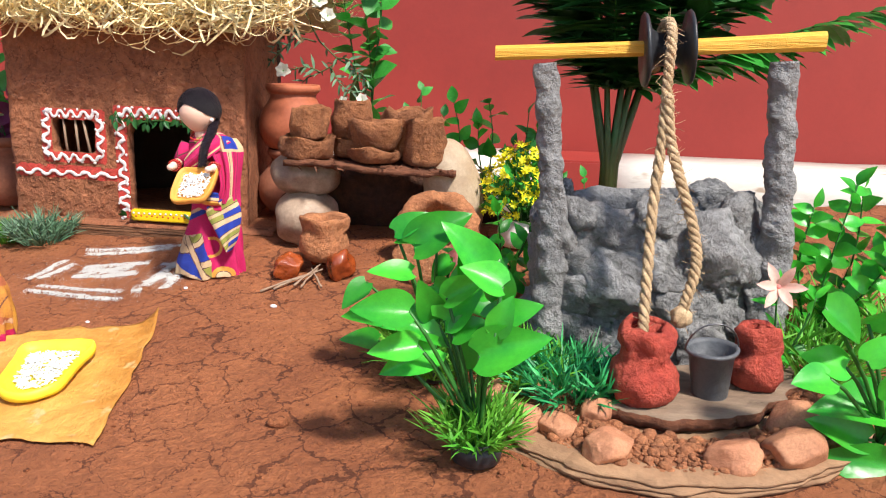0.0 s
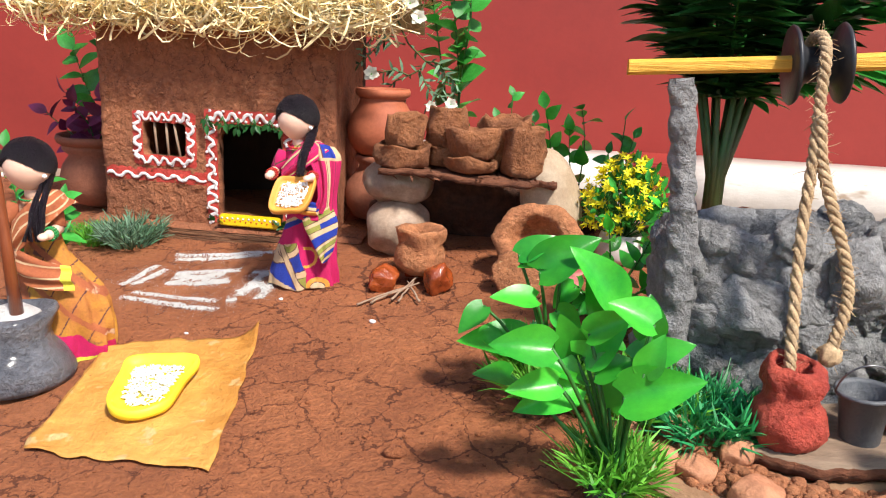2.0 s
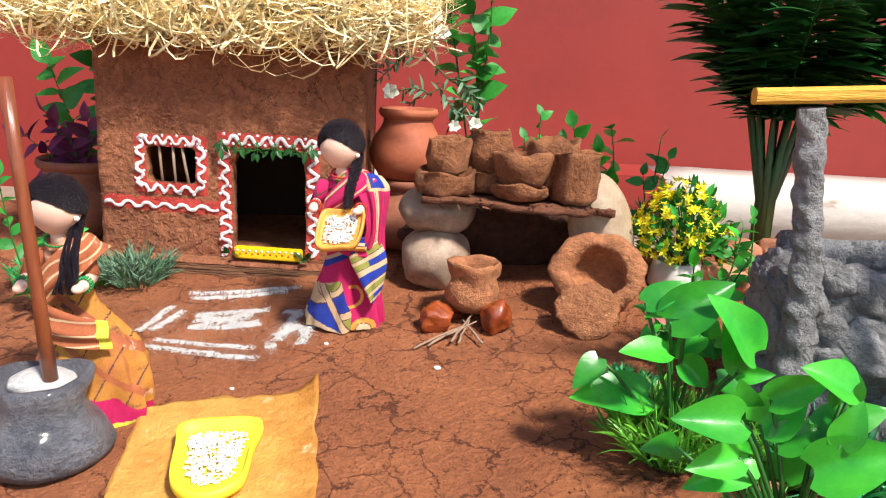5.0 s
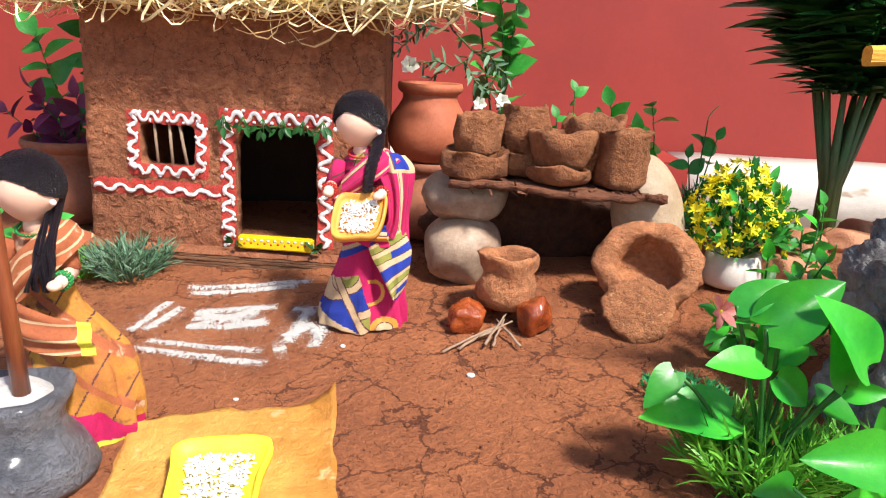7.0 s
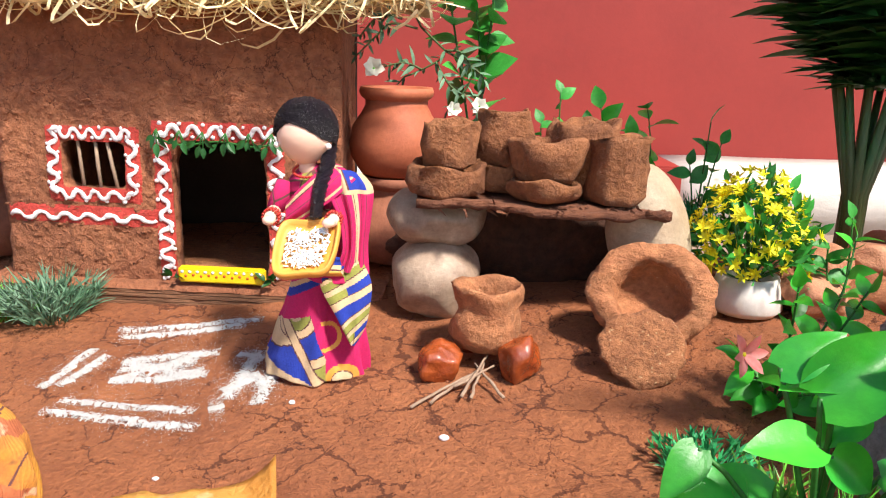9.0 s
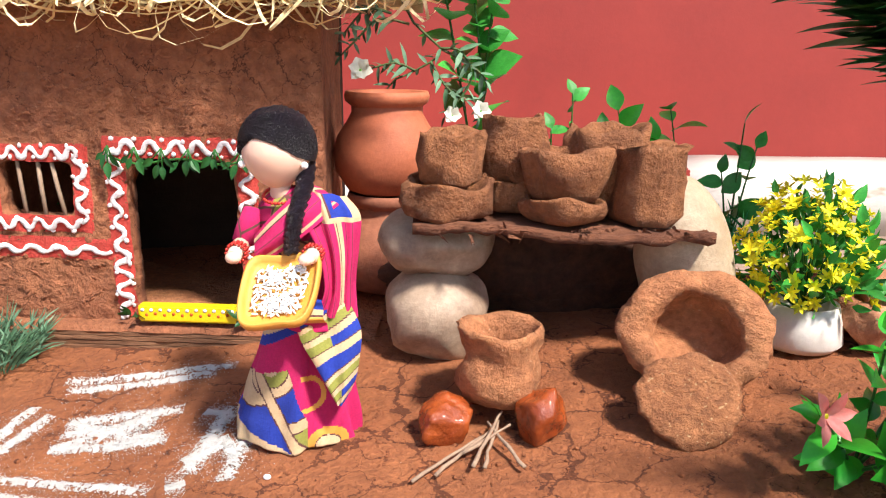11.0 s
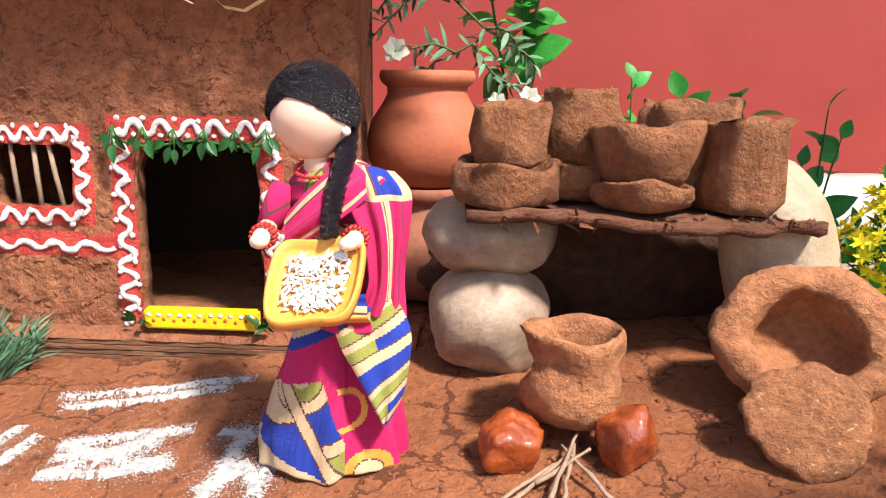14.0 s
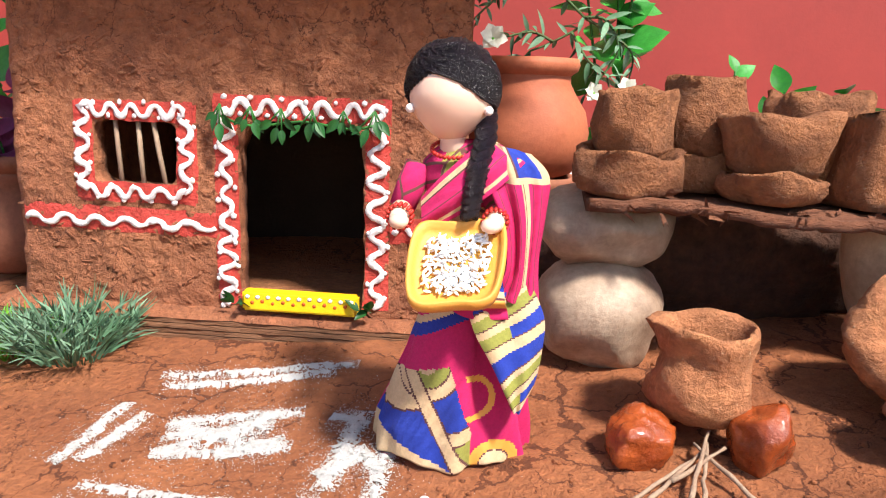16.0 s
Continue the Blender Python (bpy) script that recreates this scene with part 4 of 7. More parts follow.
shelf()
SHELF = 0.0975
for x, y, z, r0, r1, h, seed, sy, label in (
        (-0.107, 0.646, SHELF, 0.021, 0.0225, 0.019, 1, 1, "low rough clay bowl under a cup"),
        (-0.105, 0.647, SHELF + 0.0165, 0.0155, 0.0165, 0.0275, 2, 1, "rough hand-made clay cup set in a bowl"),
        (-0.070, 0.668, SHELF, 0.0185, 0.0195, 0.018, 3, 1, "low clay bowl at the back of the shelf"),
        (-0.0705, 0.668, SHELF + 0.0165, 0.018, 0.0165, 0.0335, 4, 1, "rough clay cup stacked on a bowl"),
        (-0.047, 0.640, SHELF - 0.0005, 0.018, 0.0225, 0.0115, 5, 1, "shallow clay saucer under a bowl"),
        (-0.046, 0.642, SHELF + 0.0105, 0.0175, 0.0235, 0.0255, 6, 1, "wide hand-made clay bowl with an uneven rim"),
        (-0.0205, 0.667, SHELF, 0.02, 0.0225, 0.044, 7, 1, "broad rough clay bowl at the back"),
        (-0.0035, 0.642, SHELF - 0.0015, 0.0165, 0.0175, 0.0395, 8, 1, "tall rough clay cup with a pale spot")):
    pot("clay_pot", cup_profile(r0, r1, h), CLAY, pose(x, y, z), label, wob=0.0052, freq=85, seed=seed * 3.7, group="clay pots on the shelf")

# hearth
_r, _h = 0.0202, 0.0385
pot("cooking_pot", [(_r * 0.4, 0), (_r * 0.75, _h * 0.06), (_r * 0.97, _h * 0.25), (_r * 0.99, _h * 0.42), (_r * 0.93, _h * 0.57), (_r * 0.86, _h * 0.66), (_r * 0.91, _h * 0.76), (_r * 1.02, _h * 0.9), (_r * 1.05, _h * 0.97), (_r * 0.99, _h), (_r * 0.9, _h * 0.94), (_r * 0.74, _h * 0.7), (_r * 0.82, _h * 0.42), (_r * 0.4, _h * 0.09), (0.0005, _h * 0.08)], CLAY_LIGHT, at(-0.082, 0.594, lift=0.0065), "sandy clay cooking pot on hearth stones", wob=0.0042, freq=85, seed=3)
stone("hearth_stone", (0.0132, 0.0115, 0.0122), CHESTNUT, at(-0.108, 0.575, lift=0.0092, rz=20), "shiny red-brown hearth stone", 0.1, 75, 15.0, group="hearth stones", cut=0.72)
stone("hearth_stone", (0.0128, 0.0118, 0.0148), CHESTNUT, at(-0.0645, 0.573, lift=0.0095, rz=-30, ry=28), "shiny red-brown hearth stone", 0.1, 75, 23.0, group="hearth stones", cut=0.72)
stone("hearth_stone", (0.0135, 0.0125, 0.0125), CHESTNUT, at(-0.083, 0.612, lift=0.0045), "red-brown hearth stone behind the pot", 0.1, 75, 4.1, group="hearth stones", cut=0.8)
_rng = random.Random(5)
for i, (ax, ay, bx, by) in enumerate(((-0.122, 0.543, -0.084, 0.572), (-0.112, 0.545, -0.083, 0.574), (-0.091, 0.548, -0.083, 0.575), (-0.074, 0.545, -0.088, 0.574), (-0.1, 0.556, -0.078, 0.57), (-0.096, 0.546, -0.081, 0.58))):
    _b = bmesh.new()
    _p = [Vector((ax + (bx - ax) * t + 0.0012 * nz(t * 9, i, 0), ay + (by - ay) * t + 0.0012 * nz(t * 9, i, 5), gz(ax + (bx - ax) * t, ay + (by - ay) * t) + 0.002 + 0.004 * t + 0.0006 * i)) for t in [k / 7 for k in range(8)]]
    tube(_b, [p - _p[0] for p in _p], [0.00095 - 0.00005 * k for k in range(8)], 7, wob=0.35, freq=240)
    thing("firewood_twig", _b, TWIG, Matrix.Translation(_p[0]), "thin grey-brown dry twig under the cooking pot", "twig", "firewood twigs")


def broken_pot():
    bm = bmesh.new()
    prof = [(0.001, 0.0), (0.018, 0.002), (0.029, 0.009), (0.0345, 0.018), (0.0362, 0.027), (0.035, 0.0325), (0.030, 0.0345), (0.0255, 0.034), (0.0225, 0.0315), (0.0212, 0.022), (0.017, 0.012), (0.001, 0.0095)]
    lathe(bm, prof, 96, 0.0046, 62, 6.0)
    thing("broken_pot", bm, CLAY_LIGHT, pose(0.016, 0.612, gz(0.016, 0.612) + 0.022, 60, 0, -14) @ Matrix.Diagonal((1, 0.84, 1, 1)) @ pose(0, 0, -0.012), "sandy clay bowl lying tipped on its side", "pot")
    bm = bmesh.new()
    lathe(bm, [(0.001, -0.0035), (0.021, -0.0035), (0.0235, -0.001), (0.0238, 0.0015), (0.0215, 0.0035), (0.0165, 0.004), (0.011, 0.0036), (0.006, 0.0043), (0.001, 0.0042)], 72, 0.0034, 95, 9.0)
    thing("dung_cake", bm, DUNG, pose(0.002, 0.569, gz(0.002, 0.569) + 0.0145, 56, 0, -6) @ Matrix.Diagonal((0.98, 0.9, 1, 1)), "rough round dried dung disc leaning on a bowl", "disc")


broken_pot()


# ---- dolls ----
def stepped(z, knots):
    """Values between knots (z, left, right)."""
    for (z0, l0, r0), (z1, l1, r1) in zip(knots, knots[1:]):
        if z <= z1:
            t = (z - z0) / (z1 - z0)
            return l0 + (l1 - l0) * t, r0 + (r1 - r0) * t
    return knots[-1][1:]


def near_line(x, z, ax, az, bx, bz):
    """Distance of a point from the line through a and b, signed."""
    return ((bx - ax) * (z - az) - (bz - az) * (x - ax)) / math.hypot(bx - ax, bz - az)


PLAIN, PRINT, BLOUSE, FLESH, HEM, LOCKS, BEADS, PEARL, BLUE, CREAM, OLIVE, PINK, ORANGE, OUTLINE = range(14)


def sari_print(x, z):
    """The printed skirt front in millimetres: a panel of blue, cream and olive blocks beside plain magenta with rings."""
    edge = near_line(x, z, 0.6, 35, 8.4, 14)
    if z < 37 + 0.25 * x and x < 8.6 and edge < 0 and x < 9:
        if abs(near_line(x, z, -17, 36, 5, 0)) < 2.2:
            return CREAM
        if abs(near_line(x, z, -17, 36, 5, 0)) < 2.9:
            return OUTLINE
        d = math.hypot(x + 9, z - 37)
        if z > 24 and d < 13.5:
            return CREAM if d < 4 else OLIVE if d < 8.6 else OUTLINE if d < 9.2 else CREAM if d < 12.9 else OUTLINE
        if near_line(x, z, -17, 36, 5, 0) < 0:
            if z > 18.5 + 0.2 * (x + 20):
                return CREAM
            return OUTLINE if z > 17.7 + 0.2 * (x + 20) else BLUE if z > 5 + 0.35 * (x + 20) * -1 + 2 else CREAM
        c = near_line(x, z, -8, 10, 8, 15)
        return BLUE if c > 1.2 else OUTLINE if c > 0.6 else CREAM if c > -4 else OUTLINE if c > -4.6 else OLIVE
    d = math.hypot(x - 8, z - 26)
    if 6.3 < d < 8.6 and x > 6:
        return ORANGE
    d = math.hypot(x - 17, z - 1)
    if d < 9:
        return CREAM if d < 5 else OUTLINE if d < 5.5 else ORANGE
    c = near_line(x, z, -12, 46, 2, 53)
    if x < 6 and z > 40:
        return BLUE if 0 < c < 4 else CREAM if 4 <= c < 6.5 else PLAIN
    return PLAIN


def drape_print(u, v):
    """Stripes across a hanging end of cloth, u along it and v across it."""
    k = (u * 9.0 + 1.4 * v) % 4.6
    return BLUE if k < 1.2 else OUTLINE if k < 1.3 else CREAM if k < 1.65 else OLIVE if k < 2.3 else OUTLINE if k < 2.4 else CREAM if k < 2.9 else (BLUE if v > 0.5 else OLIVE) if k < 3.7 else OUTLINE if k < 3.8 else CREAM


def shoulder_print(u, v):
    """The folded cloth over the shoulder: a cream and blue end band, then plain with thin lines."""
    if u < 0.26:
        return OLIVE if v < 0.2 else CREAM if v < 0.5 else OUTLINE if v < 0.53 else BLUE if v < 0.88 else CREAM
    if u < 0.30:
        return CREAM
    return OUTLINE if (v * 7) % 1 < 0.1 else CREAM if 0.55 < v < 0.66 else PLAIN


def ochre_print(x, z):
    """The second skirt front: ochre folds, a rust side, a magenta wedge low down and a lime hem."""
    if z < 5:
        return HEM
    if x > -8 and z < 35 - 0.46 * (x + 8) + 2 * math.sin(x * 0.3):
        return PINK
    if x < 2 - 0.4 * (z - 30) or math.sin(x * 0.21 + z * 0.26) > 0.82:
        return PRINT
    return OUTLINE if math.sin(x * 0.33 - z * 0.17) > 0.988 else PLAIN


def doll(name, m, label, mats, knots, show, ends, depth, panel, braided):
    """A draped toy figure as one plain mesh, with no face."""
    bm = bmesh.new()
    seg, top = 300, knots[-1][0]
    zs = [i * 0.00075 for i in range(int(top / 0.00075) + 1)] + [top]
    rings = []
    for z in zs:
        l, r = stepped(z, knots)
        cx, hx = (l + r) / 2, (r - l) / 2
        g = max(0.0, 1 - z / 0.085)
        ring = []
        for i in range(seg):
            a = 2 * math.pi * i / seg
            deg = math.degrees(a)
            calm = 0.3 if panel and 185 < deg < 284 else 1.0
            k = 1 + g * calm * (0.055 * math.sin(9 * a + 1.3 * math.sin(2 * a) + 3 * z * 40) + 0.035 * math.sin(17 * a + 2.0 + 20 * z)) + g * 0.03 * nz(math.cos(a), math.sin(a), z * 30, 2)
            if panel:
                k += 0.14 * g * math.exp(-((deg - 277) / 9) ** 2) - 0.16 * g * math.exp(-((deg - 293) / 8) ** 2)
            else:
                k += 0.065 * g * math.sin(7 * a - z * 110)
            ring.append(bm.verts.new((cx + math.cos(a) * hx * k, math.sin(a) * hx * depth * k, z + g * 0.0012 * math.sin(5 * a))))
        rings.append(ring)
    for k, (a, b) in enumerate(zip(rings, rings[1:])):
        for i in range(seg):
            q = (a[i], a[(i + 1) % seg], b[(i + 1) % seg], b[i])
            f = bm.faces.new(q)
            c = (q[0].co + q[2].co) / 2
            f.material_index = BLOUSE if c.z > 0.084 else show(c.x * 1000, c.z * 1000) if c.y < 0.004 else PLAIN
    bm.faces.new(rings[0])

    def sheet(left, right, colour, ripple, waves, n=96, k=84):
        """Cloth between two edges, each a list of points from its upper to its lower end."""
        def along(pts, t):
            t *= len(pts) - 1
            i = min(int(t), len(pts) - 2)
            P = [Vector(pts[max(i - 1, 0)]), Vector(pts[i]), Vector(pts[i + 1]), Vector(pts[min(i + 2, len(pts) - 1)])]
            w = t - i
            return 0.5 * ((2 * P[1]) + (P[2] - P[0]) * w + (2 * P[0] - 5 * P[1] + 4 * P[2] - P[3]) * w * w + (3 * P[1] - P[0] - 3 * P[2] + P[3]) * w ** 3)
        rows = []
        for i in range(n + 1):
            u = i / n
            a, b = along(left, u), along(right, u)
            rows.append([bm.verts.new(a.lerp(b, j / k) + Vector((0, -ripple * math.sin(waves * j / k * 2 * math.pi + 1.5 * u) - 0.0035 * math.sin(math.pi * j / k), 0))) for j in range(k + 1)])
        for i in range(n):
            for j in range(k):
                bm.faces.new((rows[i][j], rows[i][j + 1], rows[i + 1][j + 1], rows[i + 1][j])).material_index = colour((i + 0.5) / n, (j + 0.5) / k)

    for left, right, colour, ripple, waves in ends:
        sheet(left, right, colour, ripple, waves)
    lx = -0.003
    # arms
    for sd in (-1, 1):
        sh = Vector((lx + sd * 0.0125, -0.002, 0.1085))
        el = Vector((lx + sd * 0.0175, -0.007, 0.0935))
        ha = Vector((lx + sd * 0.0165, -0.0225, 0.0915))
        tube(bm, [sh, (sh + el) / 2, el], [0.005, 0.0053, 0.0048], 12, mi=BLOUSE)
        tube(bm, [el, (el + ha) / 2, ha], [0.0038, 0.0036, 0.003], 12, mi=FLESH)
        blob(bm, 0.0036, 0.0042, 0.0026, 0.15, 150, sd, sub=2, mi=FLESH, m=Matrix.Translation(ha + Vector((-sd * 0.001, -0.0025, 0))))
        for k in range(3):
            c = ha + Vector((0, 0.0030 + 0.0019 * k, 0.0004))
            for i in range(16):
                a = 2 * math.pi * i / 16
                blob(bm, 0.0009, 0.0009, 0.0009, 0, 1, 0, sub=1, mi=BEADS, m=Matrix.Translation(c + Vector((math.cos(a) * 0.0042, 0, math.sin(a) * 0.0042))))
    # neck, beads, head
    tube(bm, [(lx, -0.002, 0.111), (lx - 0.0005, -0.0025, 0.118), (lx - 0.001, -0.003, 0.124)], [0.0056, 0.0045, 0.0048], 14, mi=FLESH)
    for k in range(30):
        a = 2 * math.pi * k / 30
        blob(bm, 0.00095, 0.00095, 0.00095, 0, 1, 0, sub=1, mi=BEADS, m=pose(lx + math.cos(a) * 0.0078, -0.0035 + math.sin(a) * 0.0078, 0.1148 + 0.0026 * math.sin(a)))
    hc = Vector((lx - 0.0015, -0.003, 0.1338))
    pts, faces = ball(5)
    vs = []
    for p in pts:
        jaw = 1 - 0.2 * max(0, -p.z) ** 1.4
        cheek = 1 + 0.05 * math.exp(-((p.z + 0.35) / 0.3) ** 2)
        vs.append(bm.verts.new(hc + Vector((p.x * 0.0146 * jaw * cheek, p.y * 0.0142 * jaw, p.z * 0.0165))))
    for f in faces:
        bm.faces.new([vs[i] for i in f]).material_index = FLESH
    # hair swept back over the head from a hairline, with single locks along it
    hair = hc + Vector((0.0002, 0.0018, 0.0022))

    def hairline(x):
        return 0.27 - 0.72 * (max(0.0, x + 0.3) / 1.3) ** 1.5 - 0.53 * (max(0.0, -0.3 - x) / 0.7) ** 1.5

    def on_hair(p, lift=1.0):
        k = 1 + 0.02 * nz(p.x, p.y, p.z, 3.0)
        if p.y < -0.05 and p.z < hairline(p.x):
            k *= 0.78
        elif p.z < -0.45:
            k *= 0.9
        return hair + Vector((p.x * 0.0168, p.y * 0.0158, p.z * 0.0170)) * k * lift
    vs = [bm.verts.new(on_hair(p)) for p in pts]
    for f in faces:
        bm.faces.new([vs[i] for i in f]).material_index = LOCKS
    rng = random.Random(6)
    for i in range(230):
        x = rng.uniform(-0.98, 0.98)
        z = hairline(x) + 0.02 + (rng.random() ** 1.5) * 0.5
        if x * x + z * z > 0.98:
            continue
        a = Vector((x, -math.sqrt(1 - x * x - z * z), z))
        b = Vector((0.75, 0.45, -0.35)) if x > -0.45 and rng.random() < 0.75 else Vector((rng.uniform(-0.8, 0.3), 0.8, rng.uniform(-0.1, 0.5)))
        b.normalize()
        path = []
        for k in range(11):
            p = a.lerp(b, k / 10 * rng.uniform(0.97, 1.0)).normalized()
            path.append(on_hair(p, 1.008))
        tube(bm, path, rng.uniform(0.0003, 0.0006), 4, mi=LOCKS)
    # plait or loose tail falling in front of the shoulder
    bx = 0.0122
    way = [hc + Vector(p) for p in ((bx, 0.004, -0.005), (bx + 0.0008, -0.007, -0.015), (bx - 0.001, -0.0165, -0.025), (bx - 0.002, -0.0185, -0.033), (bx - 0.003, -0.0185, -0.0405))]
    for strand in range(3 if braided else 26):
        path = []
        ox, oy = rng.uniform(-0.0042, 0.0042), rng.uniform(-0.002, 0.002)
        for k in range(49):
            t = k / 48 * (len(way) - 1)
            i = min(int(t), len(way) - 2)
            p = way[i].lerp(way[i + 1], t - i)
            if braided:
                w = k / 48 * 2 * math.pi * 4.0 + strand * 2 * math.pi / 3
                path.append(p + Vector((math.sin(w) * 0.0021, -0.0013 * math.cos(2 * w), 0)))
            else:
                path.append(p + Vector((ox * (0.5 + k / 48) + 0.0012 * math.sin(k * 0.16 + ox * 900), oy, -0.006 * k / 48)))
        tube(bm, path, [(0.0024 if braided else 0.0011) * (1 - 0.35 * k / 48) for k in range(49)], 8, mi=LOCKS)
    for sd in (-1, 1):
        blob(bm, 0.0017, 0.0017, 0.0017, 0, 1, 0, sub=2, mi=PEARL, m=Matrix.Translation(hc + Vector((sd * 0.0136, -0.0062, -0.0052))))
    return thing(name, bm, mats, m, label, "doll")


OUTLINE_CLOTH = mat("dark_print_line", (0.13, 0.05, 0.045), (0.09, 0.03, 0.03), rough=0.9, fine=900, bump=0.4, vary=0.2)
doll("doll", at(-0.177, 0.589, rz=-4), "toy doll in a magenta printed sari with black braid, standing",
     [SKIRT_PINK, MAGENTA, MAGENTA, SKIN, LIME_CLOTH, HAIR, RED_BEAD, WHITE_PAINT, BLUE_CLOTH, CREAM_CLOTH, OLIVE_CLOTH, SKIRT_PINK, TRAY_ORANGE, OUTLINE_CLOTH],
     [(0.0, -0.030, 0.029), (0.010, -0.029, 0.028), (0.025, -0.0235, 0.027), (0.039, -0.0178, 0.0255), (0.052, -0.0145, 0.022), (0.064, -0.0132, 0.018), (0.078, -0.0125, 0.0142), (0.087, -0.0115, 0.0118), (0.095, -0.0122, 0.0122),
      (0.104, -0.0148, 0.0142), (0.110, -0.0142, 0.014), (0.1145, -0.010, 0.010), (0.118, -0.0045, 0.0045)], sari_print,
     [([(-0.013, -0.0125, 0.098), (-0.006, -0.0150, 0.106), (0.003, -0.0125, 0.1145), (0.009, -0.0045, 0.119), (0.012, 0.006, 0.117)], [(-0.011, -0.0155, 0.086), (0.002, -0.0175, 0.094), (0.014, -0.0155, 0.103), (0.022, -0.006, 0.1105), (0.0235, 0.006, 0.111)], lambda u, v: CREAM if 0.1 < v < 0.2 or 0.82 < v < 0.9 else OUTLINE if 0.2 <= v < 0.24 or 0.52 < v < 0.55 else PLAIN, 0.0006, 2.0),
      ([(0.006, -0.009, 0.1195), (0.008, -0.014, 0.108), (0.0155, -0.016, 0.092), (0.018, -0.017, 0.076), (0.014, -0.0185, 0.066)], [(0.0245, 0.003, 0.1135), (0.0315, -0.002, 0.106), (0.031, -0.004, 0.092), (0.0295, -0.006, 0.076), (0.0305, -0.008, 0.060)], shoulder_print, 0.0016, 2.5),
      ([(0.0045, -0.0195, 0.063), (0.0085, -0.0225, 0.053), (0.0145, -0.0235, 0.043), (0.0205, -0.0235, 0.031), (0.0235, -0.0225, 0.0245)], [(0.027, -0.0105, 0.069), (0.0325, -0.0125, 0.057), (0.0325, -0.015, 0.046), (0.0305, -0.0175, 0.034), (0.0265, -0.0205, 0.0255)], drape_print, 0.0011, 1.5),
      ([(-0.0135, -0.010, 0.082), (-0.006, -0.017, 0.080), (0.006, -0.0195, 0.074), (0.017, -0.0185, 0.072)], [(-0.0145, -0.011, 0.068), (-0.006, -0.018, 0.063), (0.006, -0.021, 0.058), (0.020, -0.0195, 0.058)], lambda u, v: BLUE if v < 0.3 else CREAM if v < 0.42 else OUTLINE if v < 0.46 else ORANGE if u > 0.3 and v < 0.7 else PLAIN, 0.0012, 2.0)], 0.72, True, True)
doll("doll", at(-0.322, 0.466, lift=-0.002, rz=8) @ Matrix.Scale(0.99, 4), "toy doll in an ochre and rust sari beside the mortar",
     [OCHRE_CLOTH, RUST_CLOTH, RUST_CLOTH, SKIN, LIME_CLOTH, HAIR, GREEN_BEAD, WHITE_PAINT, BLUE_CLOTH, CREAM_CLOTH, OLIVE_CLOTH, SKIRT_PINK, TRAY_ORANGE, OUTLINE_CLOTH],
     [(0.0, -0.028, 0.041), (0.010, -0.028, 0.043), (0.025, -0.026, 0.0435), (0.040, -0.022, 0.041), (0.052, -0.018, 0.036), (0.062, -0.015, 0.028), (0.070, -0.0135, 0.020), (0.078, -0.0125, 0.0145), (0.087, -0.0118, 0.0118), (0.095, -0.0122, 0.0122),
      (0.104, -0.0148, 0.0142), (0.110, -0.0142, 0.014), (0.1145, -0.010, 0.010), (0.118, -0.0045, 0.0045)], ochre_print,
     [([(-0.013, -0.0125, 0.098), (-0.006, -0.0150, 0.106), (0.003, -0.0125, 0.1145), (0.009, -0.0045, 0.119), (0.012, 0.006, 0.117)], [(-0.011, -0.0155, 0.078), (0.002, -0.0175, 0.088), (0.014, -0.0155, 0.100), (0.022, -0.006, 0.1085), (0.0235, 0.006, 0.109)], lambda u, v: CREAM if (v * 3.2 + 0.6 * math.sin(7 * u)) % 1 < 0.22 else PRINT, 0.0008, 2.0),
      ([(-0.0135, -0.011, 0.080), (-0.002, -0.019, 0.078), (0.012, -0.0195, 0.073), (0.025, -0.0165, 0.070)], [(-0.0155, -0.013, 0.062), (-0.002, -0.022, 0.057), (0.014, -0.0235, 0.055), (0.028, -0.0195, 0.054)], lambda u, v: HEM if u > 0.82 else CREAM if (v * 2.6 + u) % 1 < 0.18 else PRINT, 0.0012, 2.0)], 0.66, False, False)


def grains(bm, n, place, size, rng):
    for i in range(n):
        p, up = place(rng)
        a = rng.uniform(0, math.pi)
        blob(bm, size * rng.uniform(0.8, 1.2), size * 0.3, size * 0.28, 0.05, 300, i, sub=1, m=Matrix.Translation(p) @ pose(0, 0, 0, rng.uniform(-20, 20), rng.uniform(-25, 25), math.degrees(a)))


